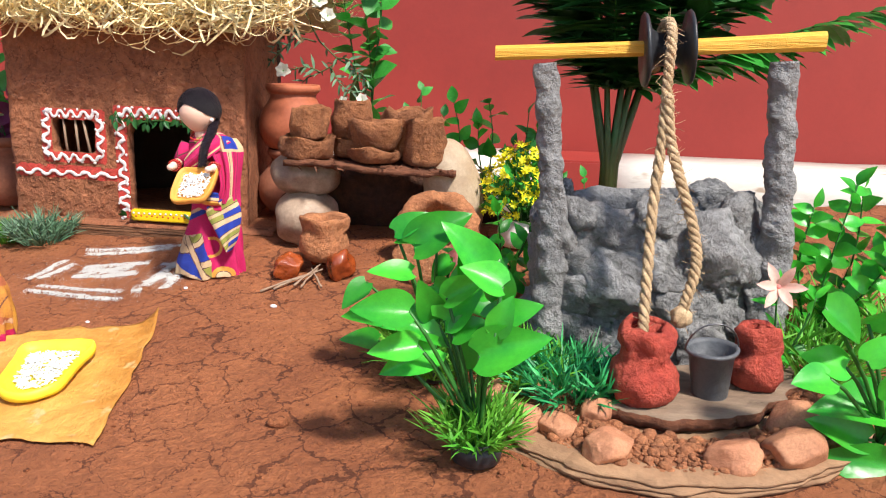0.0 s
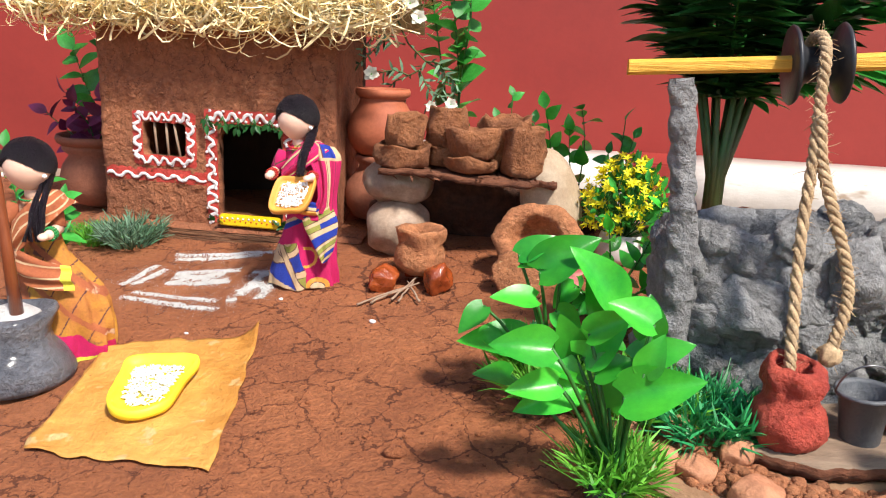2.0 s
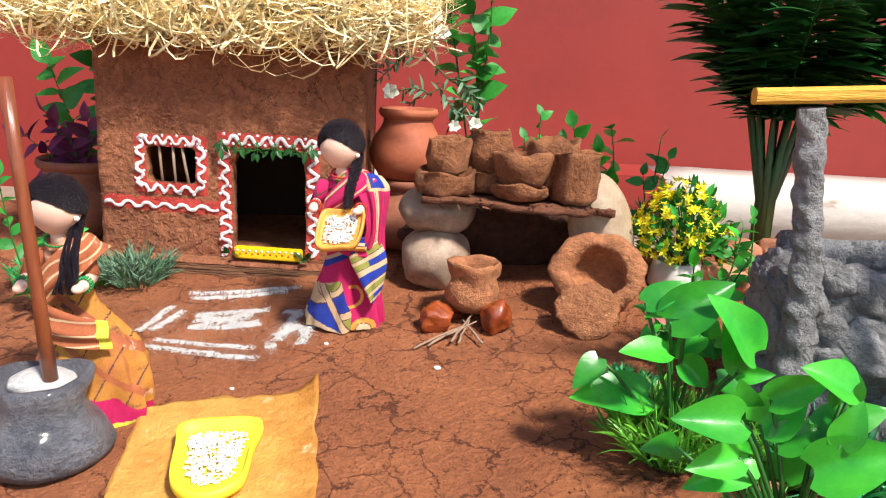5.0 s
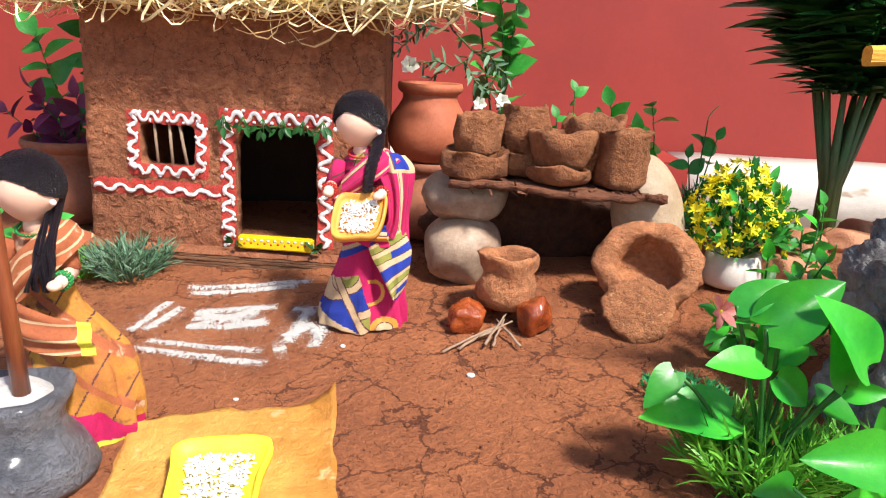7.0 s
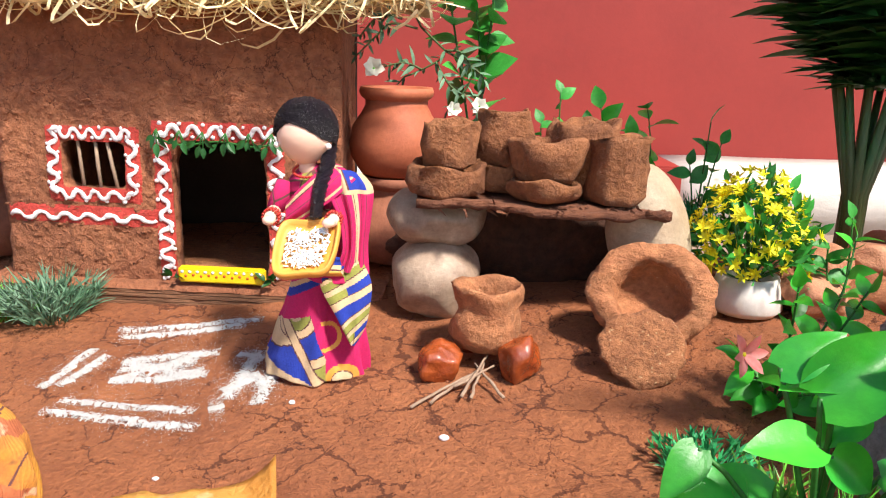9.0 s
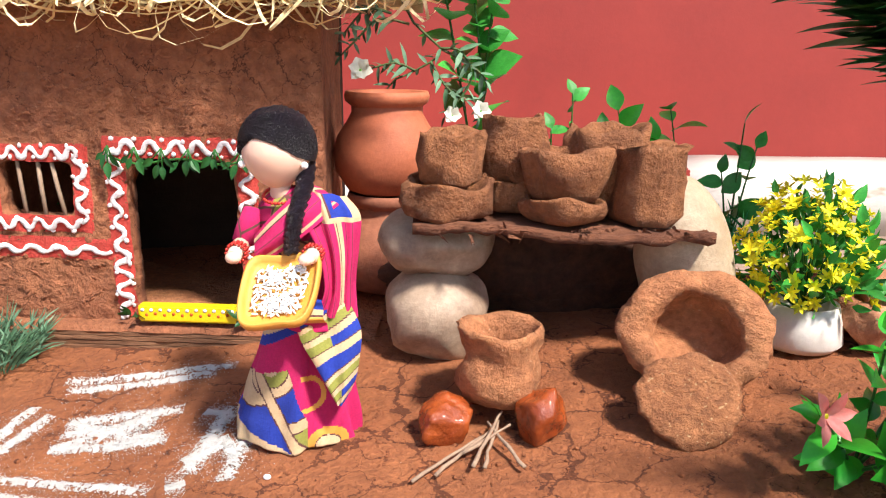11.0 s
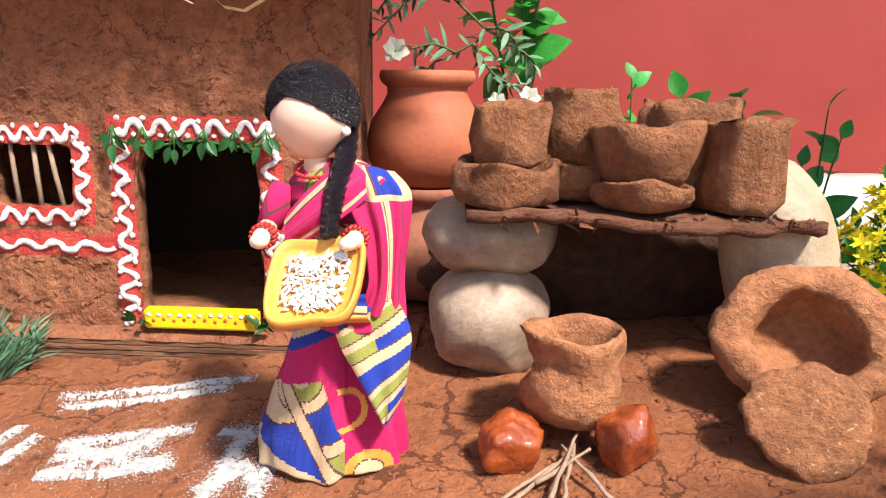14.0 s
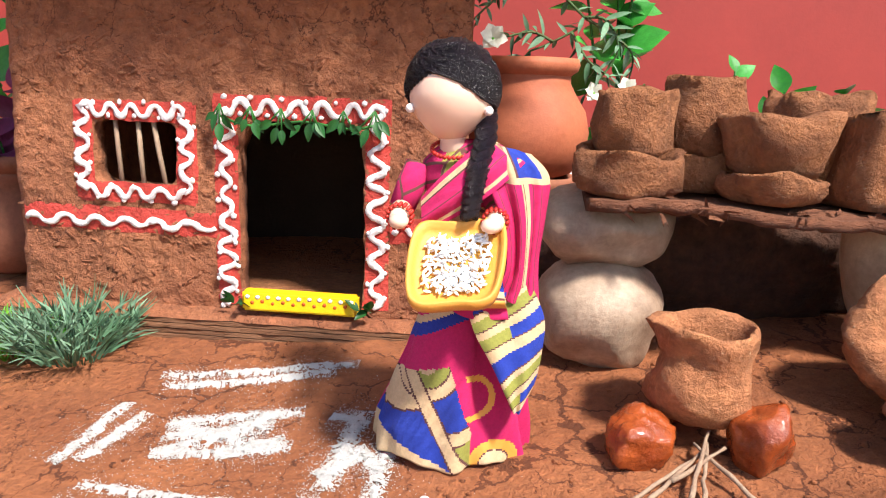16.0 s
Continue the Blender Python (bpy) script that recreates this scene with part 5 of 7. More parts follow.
def scoop(name, m, outline, rim, material, label, grain_label, n, gsize, seed):
    """A shallow hand-made tray from a rounded outline (x, y), with grain on it."""
    tray = empty(name, m, label, "tray")
    bm = bmesh.new()
    N = len(outline) * 8
    ol = []
    for i in range(N):
        t = i / 8
        k = int(t)
        P = [Vector(outline[(k + j) % len(outline)]) for j in (-1, 0, 1, 2)]
        u = t - k
        ol.append(0.5 * ((2 * P[1]) + (P[2] - P[0]) * u + (2 * P[0] - 5 * P[1] + 4 * P[2] - P[3]) * u * u + (3 * P[1] - P[0] - 3 * P[2] + P[3]) * u ** 3))
    c = sum(ol, Vector((0, 0))) / N
    rows = []
    for s, z in ((0.02, 0.0), (0.8, 0.0), (0.98, 0.001), (1.0, rim * 0.5), (0.985, rim), (0.93, rim * 1.02), (0.87, rim * 0.55), (0.78, 0.0022), (0.02, 0.002)):
        rows.append([bm.verts.new((c.x + (p.x - c.x) * s, c.y + (p.y - c.y) * s, z + 0.0006 * nz(p.x * s, p.y * s, z, 120, seed))) for p in ol])
    for a, b in zip(rows, rows[1:]):
        for i in range(N):
            bm.faces.new((a[i], a[(i + 1) % N], b[(i + 1) % N], b[i]))
    bm.faces.new(rows[0])
    bm.faces.new(rows[-1])
    part("tray_body", bm, material, tray)
    rng = random.Random(seed)
    bm = bmesh.new()
    def place(r):
        p = ol[r.randrange(N)]
        s = math.sqrt(r.random()) * 0.66
        return Vector((c.x + (p.x - c.x) * s, c.y + (p.y - c.y) * s + 0.0, 0.003 + r.uniform(0, 0.0026) * (1 - s * 0.6))), None
    grains(bm, n, place, gsize, rng)
    g = part("grain", bm, RICE, tray, grain_label)
    tagged(g, kind="stuff")
    return tray


scoop("winnowing_tray", pose(-0.177, 0.5605, 0.0805, 42, -4, -3) @ Matrix.Diagonal((0.92, 1, 1, 1)), [(-0.0165, -0.014), (-0.0155, 0.0145), (0.001, 0.0165), (0.0175, 0.016), (0.0145, -0.0125), (0.0, -0.0165)], 0.006, TRAY_ORANGE,
      "small ochre tray of white grain carried by a doll", "loose white grains", 330, 0.0019, 3)


# cloth with the lemon tray
def mat_cloth():
    bm = bmesh.new()
    corners = [Vector((-0.268, 0.352)), Vector((-0.1545, 0.336)), Vector((-0.1795, 0.487)), Vector((-0.285, 0.472))]
    n = 40
    rows, low = [], []
    for i in range(n + 1):
        u = i / n
        row, lw = [], []
        for j in range(n + 1):
            v = j / n
            p = corners[0] * (1 - u) * (1 - v) + corners[1] * u * (1 - v) + corners[2] * u * v + corners[3] * (1 - u) * v
            e = min(u, 1 - u, v, 1 - v)
            p = p + Vector((0.0035 * nz(u * 3, v * 3, 1, 2.0), 0.0035 * nz(u * 3, v * 3, 5, 2.0))) * (1 if e < 0.02 else 0.3)
            curl = 0.012 * max(0, (u - 0.86) / 0.14) ** 2 * max(0, (v - 0.82) / 0.18) ** 1.5
            z = gz(p.x, p.y) + 0.002 + 0.0008 * fbm(p.x, p.y, 0, 40, 4) + curl + 0.0012 * (1 if e < 0.03 else 0) * (0.5 + nz(u * 6, v * 6, 0))
            row.append(bm.verts.new((p.x, p.y, z)))
            lw.append(bm.verts.new((p.x, p.y, z - 0.0005)))
        rows.append(row)
        low.append(lw)
    for s in (rows, low):
        for a, b in zip(s, s[1:]):
            for j in range(n):
                bm.faces.new((a[j], b[j], b[j + 1], a[j + 1]))
    for a, b in ((rows[0], low[0]), (rows[-1], low[-1]), ([r[0] for r in rows], [r[0] for r in low]), ([r[-1] for r in rows], [r[-1] for r in low])):
        for i in range(n):
            bm.faces.new((a[i], a[i + 1], b[i + 1], b[i]))
    thing("paper_mat", bm, PAPER, Matrix(), "wrinkled orange-brown paper mat lying on the ground", "mat")


mat_cloth()
_g = gz(-0.225, 0.41) + 0.0045
scoop("winnowing_tray", pose(-0.222, 0.408, _g, 6.7, -3.6, 13), [(-0.0195, -0.02), (-0.0205, 0.012), (-0.0195, 0.032), (-0.001, 0.0345), (0.0255, 0.028), (0.0215, 0.002), (0.0155, -0.026), (-0.004, -0.034)], 0.0075, LEMON,
      "lemon-yellow winnowing tray of white grain on paper", "heap of white grain", 760, 0.0018, 8)


# chalk pattern on the ground
def chalk():
    strokes = [((-0.312, 0.6465), (-0.226, 0.6535), 0.006), ((-0.309, 0.6385), (-0.235, 0.6455), 0.006), ((-0.331, 0.578), (-0.3205, 0.621), 0.0055), ((-0.3215, 0.580), (-0.309, 0.613), 0.0055),
               ((-0.296, 0.608), (-0.242, 0.6125), 0.0065), ((-0.294, 0.598), (-0.252, 0.601), 0.008), ((-0.293, 0.584), (-0.2415, 0.586), 0.0075), ((-0.292, 0.606), (-0.247, 0.585), 0.008), ((-0.292, 0.584), (-0.250, 0.612), 0.008), ((-0.268, 0.582), (-0.244, 0.5915), 0.006),
               ((-0.2215, 0.559), (-0.2145, 0.6105), 0.008), ((-0.2255, 0.567), (-0.211, 0.580), 0.0065), ((-0.2275, 0.609), (-0.2165, 0.605), 0.004), ((-0.2035, 0.552), (-0.2005, 0.598), 0.0065), ((-0.213, 0.584), (-0.203, 0.569), 0.005),
               ((-0.311, 0.5625), (-0.2375, 0.548), 0.0055), ((-0.3155, 0.5515), (-0.232, 0.5325), 0.0065), ((-0.228, 0.5485), (-0.221, 0.551), 0.003)]
    rng = random.Random(2)
    root = empty("chalk_pattern", Matrix(), "white powder pattern strewn on the ground before the door", "powder pattern")
    for (ax, ay), (bx, by), w in strokes:
        bm = bmesh.new()
        L = math.hypot(bx - ax, by - ay)
        n = max(8, int(L / 0.0005))
        dx, dy = (bx - ax) / L, (by - ay) / L
        rows = []
        for i in range(n + 1):
            t = i / n
            end = min(1, 6 * t + 0.25, 6 * (1 - t) + 0.25)
            row = []
            for s in (-1, -0.55, 0, 0.55, 1):
                x, y = ax + dx * L * t, ay + dy * L * t
                k = w / 2 * s * end * (0.78 + 0.85 * nz(x, y, s * 3, 420, w * 900) + 0.6 * nz(x, y, s * 5, 1500, w * 500)) + 0.0016 * nz(x, y, 0, 90, w * 300)
                px, py = x - dy * k, y + dx * k
                row.append(bm.verts.new((px, py, gz(px, py) + (0.0012 + 0.0004 * nz(px, py, 0, 500) if abs(s) < 0.9 else 0.0002))))
            rows.append(row)
        for a, b in zip(rows, rows[1:]):
            for j in range(4):
                c = (a[j].co + b[j + 1].co) / 2
                if nz(c.x, c.y, 0, 620, 3) + 0.5 * nz(c.x, c.y, 0, 210, 9) < (0.12 if j in (0, 3) else 0.38):
                    bm.faces.new((a[j], a[j + 1], b[j + 1], b[j]))
        part("chalk_stroke", bm, POWDER, root)
    bm = bmesh.new()
    for i in range(26000):
        (ax, ay), (bx, by), w = strokes[rng.randrange(len(strokes))]
        t = rng.uniform(-0.04, 1.04)
        u = rng.random()
        s = rng.uniform(-0.62, 0.62) * w if u < 0.45 else rng.gauss(0, 0.0042) if u < 0.85 else rng.gauss(0, 0.011)
        L = math.hypot(bx - ax, by - ay)
        x, y = ax + (bx - ax) * t - (by - ay) / L * s, ay + (by - ay) * t + (bx - ax) / L * s
        r = rng.uniform(0.00012, 0.0005) * (1.25 if abs(s) < w * 0.6 else 0.7)
        z, a = gz(x, y) + 0.0005, rng.uniform(0, 6.28)
        v = [bm.verts.new((x + r * math.cos(a + q) * rng.uniform(0.6, 1.3), y + r * math.sin(a + q) * rng.uniform(0.6, 1.3), z)) for q in (0, 2.1, 4.2)]
        top = bm.verts.new((x, y, z + r * 0.8))
        for k in range(3):
            bm.faces.new((v[k], v[(k + 1) % 3], top))
    sp = part("chalk_specks", bm, POWDER, root, "scattered white specks")
    tagged(sp, kind="stuff")


chalk()

# mortar and pestle
_m = empty("stone_mortar", at(-0.321, 0.426), "black-painted waisted clay mortar holding white flour", "mortar")
_b = bmesh.new()
lathe(_b, [(0.0325, 0.0), (0.0345, 0.006), (0.0325, 0.016), (0.0255, 0.0235), (0.0222, 0.03), (0.0228, 0.0365), (0.0258, 0.0435), (0.0252, 0.0468), (0.0222, 0.0475), (0.018, 0.0425), (0.001, 0.040)], 48, 0.0036, 40, 2.0)
part("mortar_body", _b, BLACK_CLAY, _m)
_b = bmesh.new()
lathe(_b, [(0.018, 0.042), (0.0152, 0.046), (0.008, 0.0485), (0.001, 0.0495)], 30, 0.002, 90, 5.0)
part("flour", _b, POWDER, _m, "white flour heap")
_b = bmesh.new()
tube(_b, [(0.0, 0, 0), (-0.0035, 0.001, 0.05), (-0.009, 0.003, 0.115), (-0.013, 0.004, 0.165)], [0.0042, 0.0036, 0.0034, 0.0036], 14)
thing("pestle", _b, BROWN_WOOD, at(-0.313, 0.42, lift=0.043), "varnished brown wooden pestle standing in the mortar", "pestle")


# ---- plants ----
def clump(name, m, n, h, spread, material, label, seed, width=0.0016, parent=None):
    """A tuft of narrow plastic blades."""
    rng = random.Random(seed)
    bm = bmesh.new()
    for i in range(n):
        a, r = rng.uniform(0, 6.28), spread * math.sqrt(rng.random())
        p = Vector((math.cos(a) * r * 0.45, math.sin(a) * r * 0.45, 0.0))
        d = Vector((math.cos(a) * r / spread * 0.9 + rng.gauss(0, 0.25), math.sin(a) * r / spread * 0.9 + rng.gauss(0, 0.25), 1.0))
        blade(bm, p, d, h * rng.uniform(0.5, 1.1), width * rng.uniform(0.7, 1.3), rng.uniform(0, 0.5), rng)
        if rng.random() < 0.7:
            q = p + d.normalized() * h * rng.uniform(0.25, 0.6)
            for s in range(3):
                blade(bm, q, d.normalized() + Vector((rng.gauss(0, 0.7), rng.gauss(0, 0.7), rng.uniform(-0.1, 0.4))), h * rng.uniform(0.2, 0.4), width, 0.1, rng, n=3)
    if parent:
        o = part(name, bm, material, parent, label, m)
        return tagged(o, kind="stuff")
    return thing(name, bm, material, m, label, "grass", "grass tufts")


clump("grass_tuft", at(-0.367, 0.664), 230, 0.040, 0.036, GRASS_GREY, "tuft of frosted green grass at the house foot", 1, 0.0011)
clump("grass_tuft", at(-0.405, 0.672), 190, 0.026, 0.04, GRASS_LIGHT, "low green grass tuft at the house foot", 2, 0.0011)
clump("grass_tuft", at(-0.45, 0.665), 70, 0.03, 0.03, GRASS, "low green grass tuft beside the house", 12)


def leafy(name, m, stems, material, label, category, lsize, lwide, per, seed, stem_r=0.0009, curl=0.3, wide=0.35, flower=None, pot=None, tipsize=0.6, stem_mat=None, group="", tipp=1.0, fold=0.2):
    """A plant of bent stems (lists of points), each with leaves as parts along it."""
    rng = random.Random(seed)
    root = empty(name, m, label, category, group)
    bm = bmesh.new()
    leaf(bm, lsize, lsize * lwide, curl, fold, wide, tip=tipp)
    lm = mesh_of(bm, "leaf", material)
    for pts in stems:
        pts = [Vector(p) for p in pts]
        fine = []
        for k in range(13):
            t = k / 12 * (len(pts) - 1)
            i = min(int(t), len(pts) - 2)
            P = [pts[max(i - 1, 0)], pts[i], pts[i + 1], pts[min(i + 2, len(pts) - 1)]]
            u = t - i
            fine.append(0.5 * ((2 * P[1]) + (P[2] - P[0]) * u + (2 * P[0] - 5 * P[1] + 4 * P[2] - P[3]) * u * u + (3 * P[1] - P[0] - 3 * P[2] + P[3]) * u ** 3))
        bm = bmesh.new()
        tube(bm, fine, [stem_r * (1 - 0.5 * k / 12) for k in range(13)], 6)
        part("stem", bm, stem_mat or STEM, root)
        for k in range(per):
            t = 0.18 + 0.82 * (k + rng.uniform(-0.3, 0.3)) / max(1, per - 1)
            t = max(0.1, min(1, t))
            i = min(int(t * 12), 11)
            p = fine[i].lerp(fine[i + 1], t * 12 - i)
            d = (fine[i + 1] - fine[i]).normalized()
            a = k * 2.4 + rng.uniform(-0.5, 0.5)
            s = d.cross(Vector((0.3, 0.2, 1))).normalized()
            s = Matrix.Rotation(a, 3, d) @ s
            dirn = s + d * rng.uniform(0.2, 0.9)
            if t > 0.97:
                dirn = d + s * 0.3
            size = rng.uniform(0.75, 1.15) * (1 - (1 - tipsize) * t)
            piece("leaf", lm, root, Matrix.Translation(p) @ facing(dirn, (rng.gauss(0, 0.45), -0.7 + rng.gauss(0, 0.4), 0.65 + rng.gauss(0, 0.4))) @ Matrix.Scale(size, 4))
    return root


# vine with round leaves, and a fine-leaved flowering branch, behind the shelf
leafy("leafy_vine", at(-0.082, 0.845, lift=-0.01), [[(0.0, 0, 0), (0.004, 0, 0.12), (-0.004, 0, 0.2), (-0.014, 0.0, 0.3)], [(0.002, 0, 0.0), (0.006, 0, 0.13), (0.013, 0, 0.21), (0.006, 0.0, 0.31)], [(0.0, 0, 0.06), (-0.02, 0, 0.17), (-0.034, 0, 0.24), (-0.05, 0.0, 0.29)]],
      LEAF_MID, "tall green vine with rounded leaves and white blossom", "vine", 0.036, 0.8, 22, 5, 0.0011, 0.25, 0.45, tipp=0.8)
FINE = leafy("flowering_branch", at(-0.135, 0.8, lift=0.05), [[(-0.007, 0, 0.146), (0.007, 0, 0.118), (0.026, 0, 0.101), (0.019, 0, 0.092), (0.002, 0, 0.083), (-0.012, 0, 0.073), (-0.02, 0.005, 0.03)], [(0.004, 0, 0.117), (-0.016, -0.004, 0.12), (-0.03, -0.006, 0.108), (-0.043, -0.008, 0.095)], [(0.026, 0, 0.101), (0.04, -0.002, 0.099), (0.047, -0.004, 0.08), (0.029, -0.006, 0.055)],
                               [(0.026, 0, 0.101), (0.049, 0.002, 0.088), (0.058, 0.002, 0.077), (0.053, 0, 0.054)], [(0.008, 0, 0.086), (-0.006, -0.004, 0.091), (-0.026, -0.006, 0.086)], [(-0.008, 0, 0.124), (-0.025, -0.004, 0.126), (-0.041, -0.006, 0.109)], [(0.019, 0, 0.092), (0.03, -0.004, 0.075), (0.044, -0.006, 0.066)]],
             GRASS_GREY, "thin twig with fine pale leaves and white flowers", "branch", 0.017, 0.24, 17, 9, 0.0010, 0.2, 0.4, stem_mat=TRUNK)


def flower(parent, m, n, size, material, centre, name="flower", wide=0.45, label=""):
    bm = bmesh.new()
    for i in range(n):
        leaf(bm, size, size * wide, 0.2, 0.25, 0.55, n=5, m=Matrix.Rotation(2 * math.pi * i / n, 4, "Z") @ Matrix.Rotation(-0.5 - 0.25 * (i % 2), 4, "Y"))
    f = part(name, bm, material, parent, label, m)
    bm = bmesh.new()
    blob(bm, size * 0.13, size * 0.13, size * 0.13, 0.2, 300, 1, sub=1)
    part("flower_centre", bm, centre, f)
    return f


for x, y, z, s in ((-0.029, -0.01, 0.086, 0.012), (0.034, -0.008, 0.056, 0.009), (0.054, -0.006, 0.059, 0.010), (0.009, -0.01, 0.157, 0.013), (0.018, -0.01, 0.143, 0.012)):
    flower(FINE, pose(x, y, z, 70, 10, 0), 6, s * 0.8, WHITE_PETAL, GRASS_LIGHT, "white_flower", 0.85)

# sprigs of heart-shaped leaves behind the shelf
leafy("leafy_sprig", at(-0.02, 0.79), [[(0, 0, 0), (0.002, 0, 0.07), (0.002, 0, 0.116)], [(0, 0, 0), (-0.01, 0, 0.06), (-0.012, 0, 0.092)]], LEAF_MID, "sprig of small green leaves behind the clay pots", "sprig", 0.021, 0.66, 9, 21)
leafy("leafy_sprig", at(0.022, 0.80), [[(0, 0, 0), (0.002, 0, 0.06), (-0.006, 0, 0.1)], [(0, 0, 0), (-0.014, 0, 0.05), (-0.016, 0, 0.085)]], LEAF, "sprig of pointed green leaves behind the clay cup", "sprig", 0.03, 0.62, 6, 29)
leafy("leafy_sprig", at(0.055, 0.80), [[(0, 0, 0), (0.004, 0, 0.06), (-0.002, 0, 0.1)], [(0, 0, 0), (-0.01, 0, 0.045), (-0.012, 0, 0.075)]], LEAF, "sprig of pointed green leaves behind the shelf stone", "sprig", 0.034, 0.62, 7, 22)
clump("grass_tuft", at(0.09, 0.762), 40, 0.05, 0.012, GRASS, "dark green spiky tuft round an upright sprig", 64)
clump("grass_tuft", at(0.045, 0.745), 90, 0.045, 0.028, GRASS, "dark green spiky tuft behind the pale stone", 23)
leafy("leafy_sprig", at(0.09, 0.768), [[(0, 0, 0), (0.002, 0, 0.05), (0.004, 0, 0.094)], [(0, 0, 0), (-0.006, -0.003, 0.04), (-0.01, -0.004, 0.062)], [(0, 0, 0), (0.008, 0, 0.05), (0.014, 0, 0.078)]], LEAF_MID, "upright sprig of heart-shaped green leaves", "sprig", 0.025, 0.62, 5, 24)


def yellow_plant():
    root = empty("flowering_plant", at(0.086, 0.645), "bushy artificial plant with yellow blossoms in white pot", "potted plant")
    bm = bmesh.new()
    lathe(bm, [(0.019, 0), (0.0225, 0.004), (0.021, 0.016), (0.0185, 0.024), (0.016, 0.0235), (0.017, 0.012), (0.001, 0.011)], 32, 0.0002, 60, 3)
    part("flower_pot", bm, WHITE_POT, root, "small white plastic pot")
    rng = random.Random(31)
    bm = bmesh.new()
    leaf(bm, 0.0095, 0.0045, 0.2, 0.3, n=4)
    gm = mesh_of(bm, "leaf", LEAF_MID)
    bm = bmesh.new()
    for i in range(7):
        leaf(bm, 0.0075, 0.0028, 0.15, 0.3, 0.6, n=3, m=Matrix.Rotation(i * 0.9, 4, "Z") @ Matrix.Rotation(-0.45 - 0.3 * (i % 2), 4, "Y"))
    ym = mesh_of(bm, "blossom", YELLOW)
    bm = bmesh.new()
    for i in range(46):
        a, e = rng.uniform(0, 6.28), rng.uniform(-0.15, 1.45)
        d = Vector((math.cos(a) * math.cos(e), math.sin(a) * math.cos(e), math.sin(e)))
        tube(bm, [(0, 0, 0.018), d * 0.02 + Vector((0, 0, 0.026)), d * 0.039 + Vector((0, 0, 0.033))], [0.0007, 0.0006, 0.0004], 5)
    sm = part("stem", bm, STEM, root)
    tagged(sm, kind="stuff")
    for i in range(560):
        a, e = rng.uniform(0, 6.28), math.asin(rng.uniform(-0.35, 1))
        r = rng.uniform(0.55, 1.05)
        p = Vector((math.cos(a) * math.cos(e) * 0.037, math.sin(a) * math.cos(e) * 0.034, math.sin(e) * 0.046)) * r + Vector((0, 0, 0.043))
        d = (p - Vector((0, 0, 0.03))) + Vector((rng.gauss(0, 0.012), rng.gauss(0, 0.012), rng.gauss(0, 0.012)))
        yellow = r > 0.7 and rng.random() < 0.3 + 0.45 * (0.5 + 0.5 * math.sin(e)) - 0.2 * math.cos(a)
        if yellow and sum(1 for o in root.children if o.name.startswith("blossom")) >= 300:
            continue
        M = Matrix.Translation(p) @ (turned(d, rng.uniform(0, 6)) if not yellow else d.to_track_quat("Z", "Y").to_matrix().to_4x4() @ Matrix.Rotation(rng.uniform(0, 6), 4, "Z")) @ Matrix.Scale(rng.uniform(0.55, 0.85) if yellow else rng.uniform(0.8, 1.25), 4)
        piece("blossom" if yellow else "leaf", ym if yellow else gm, root, M)


yellow_plant()


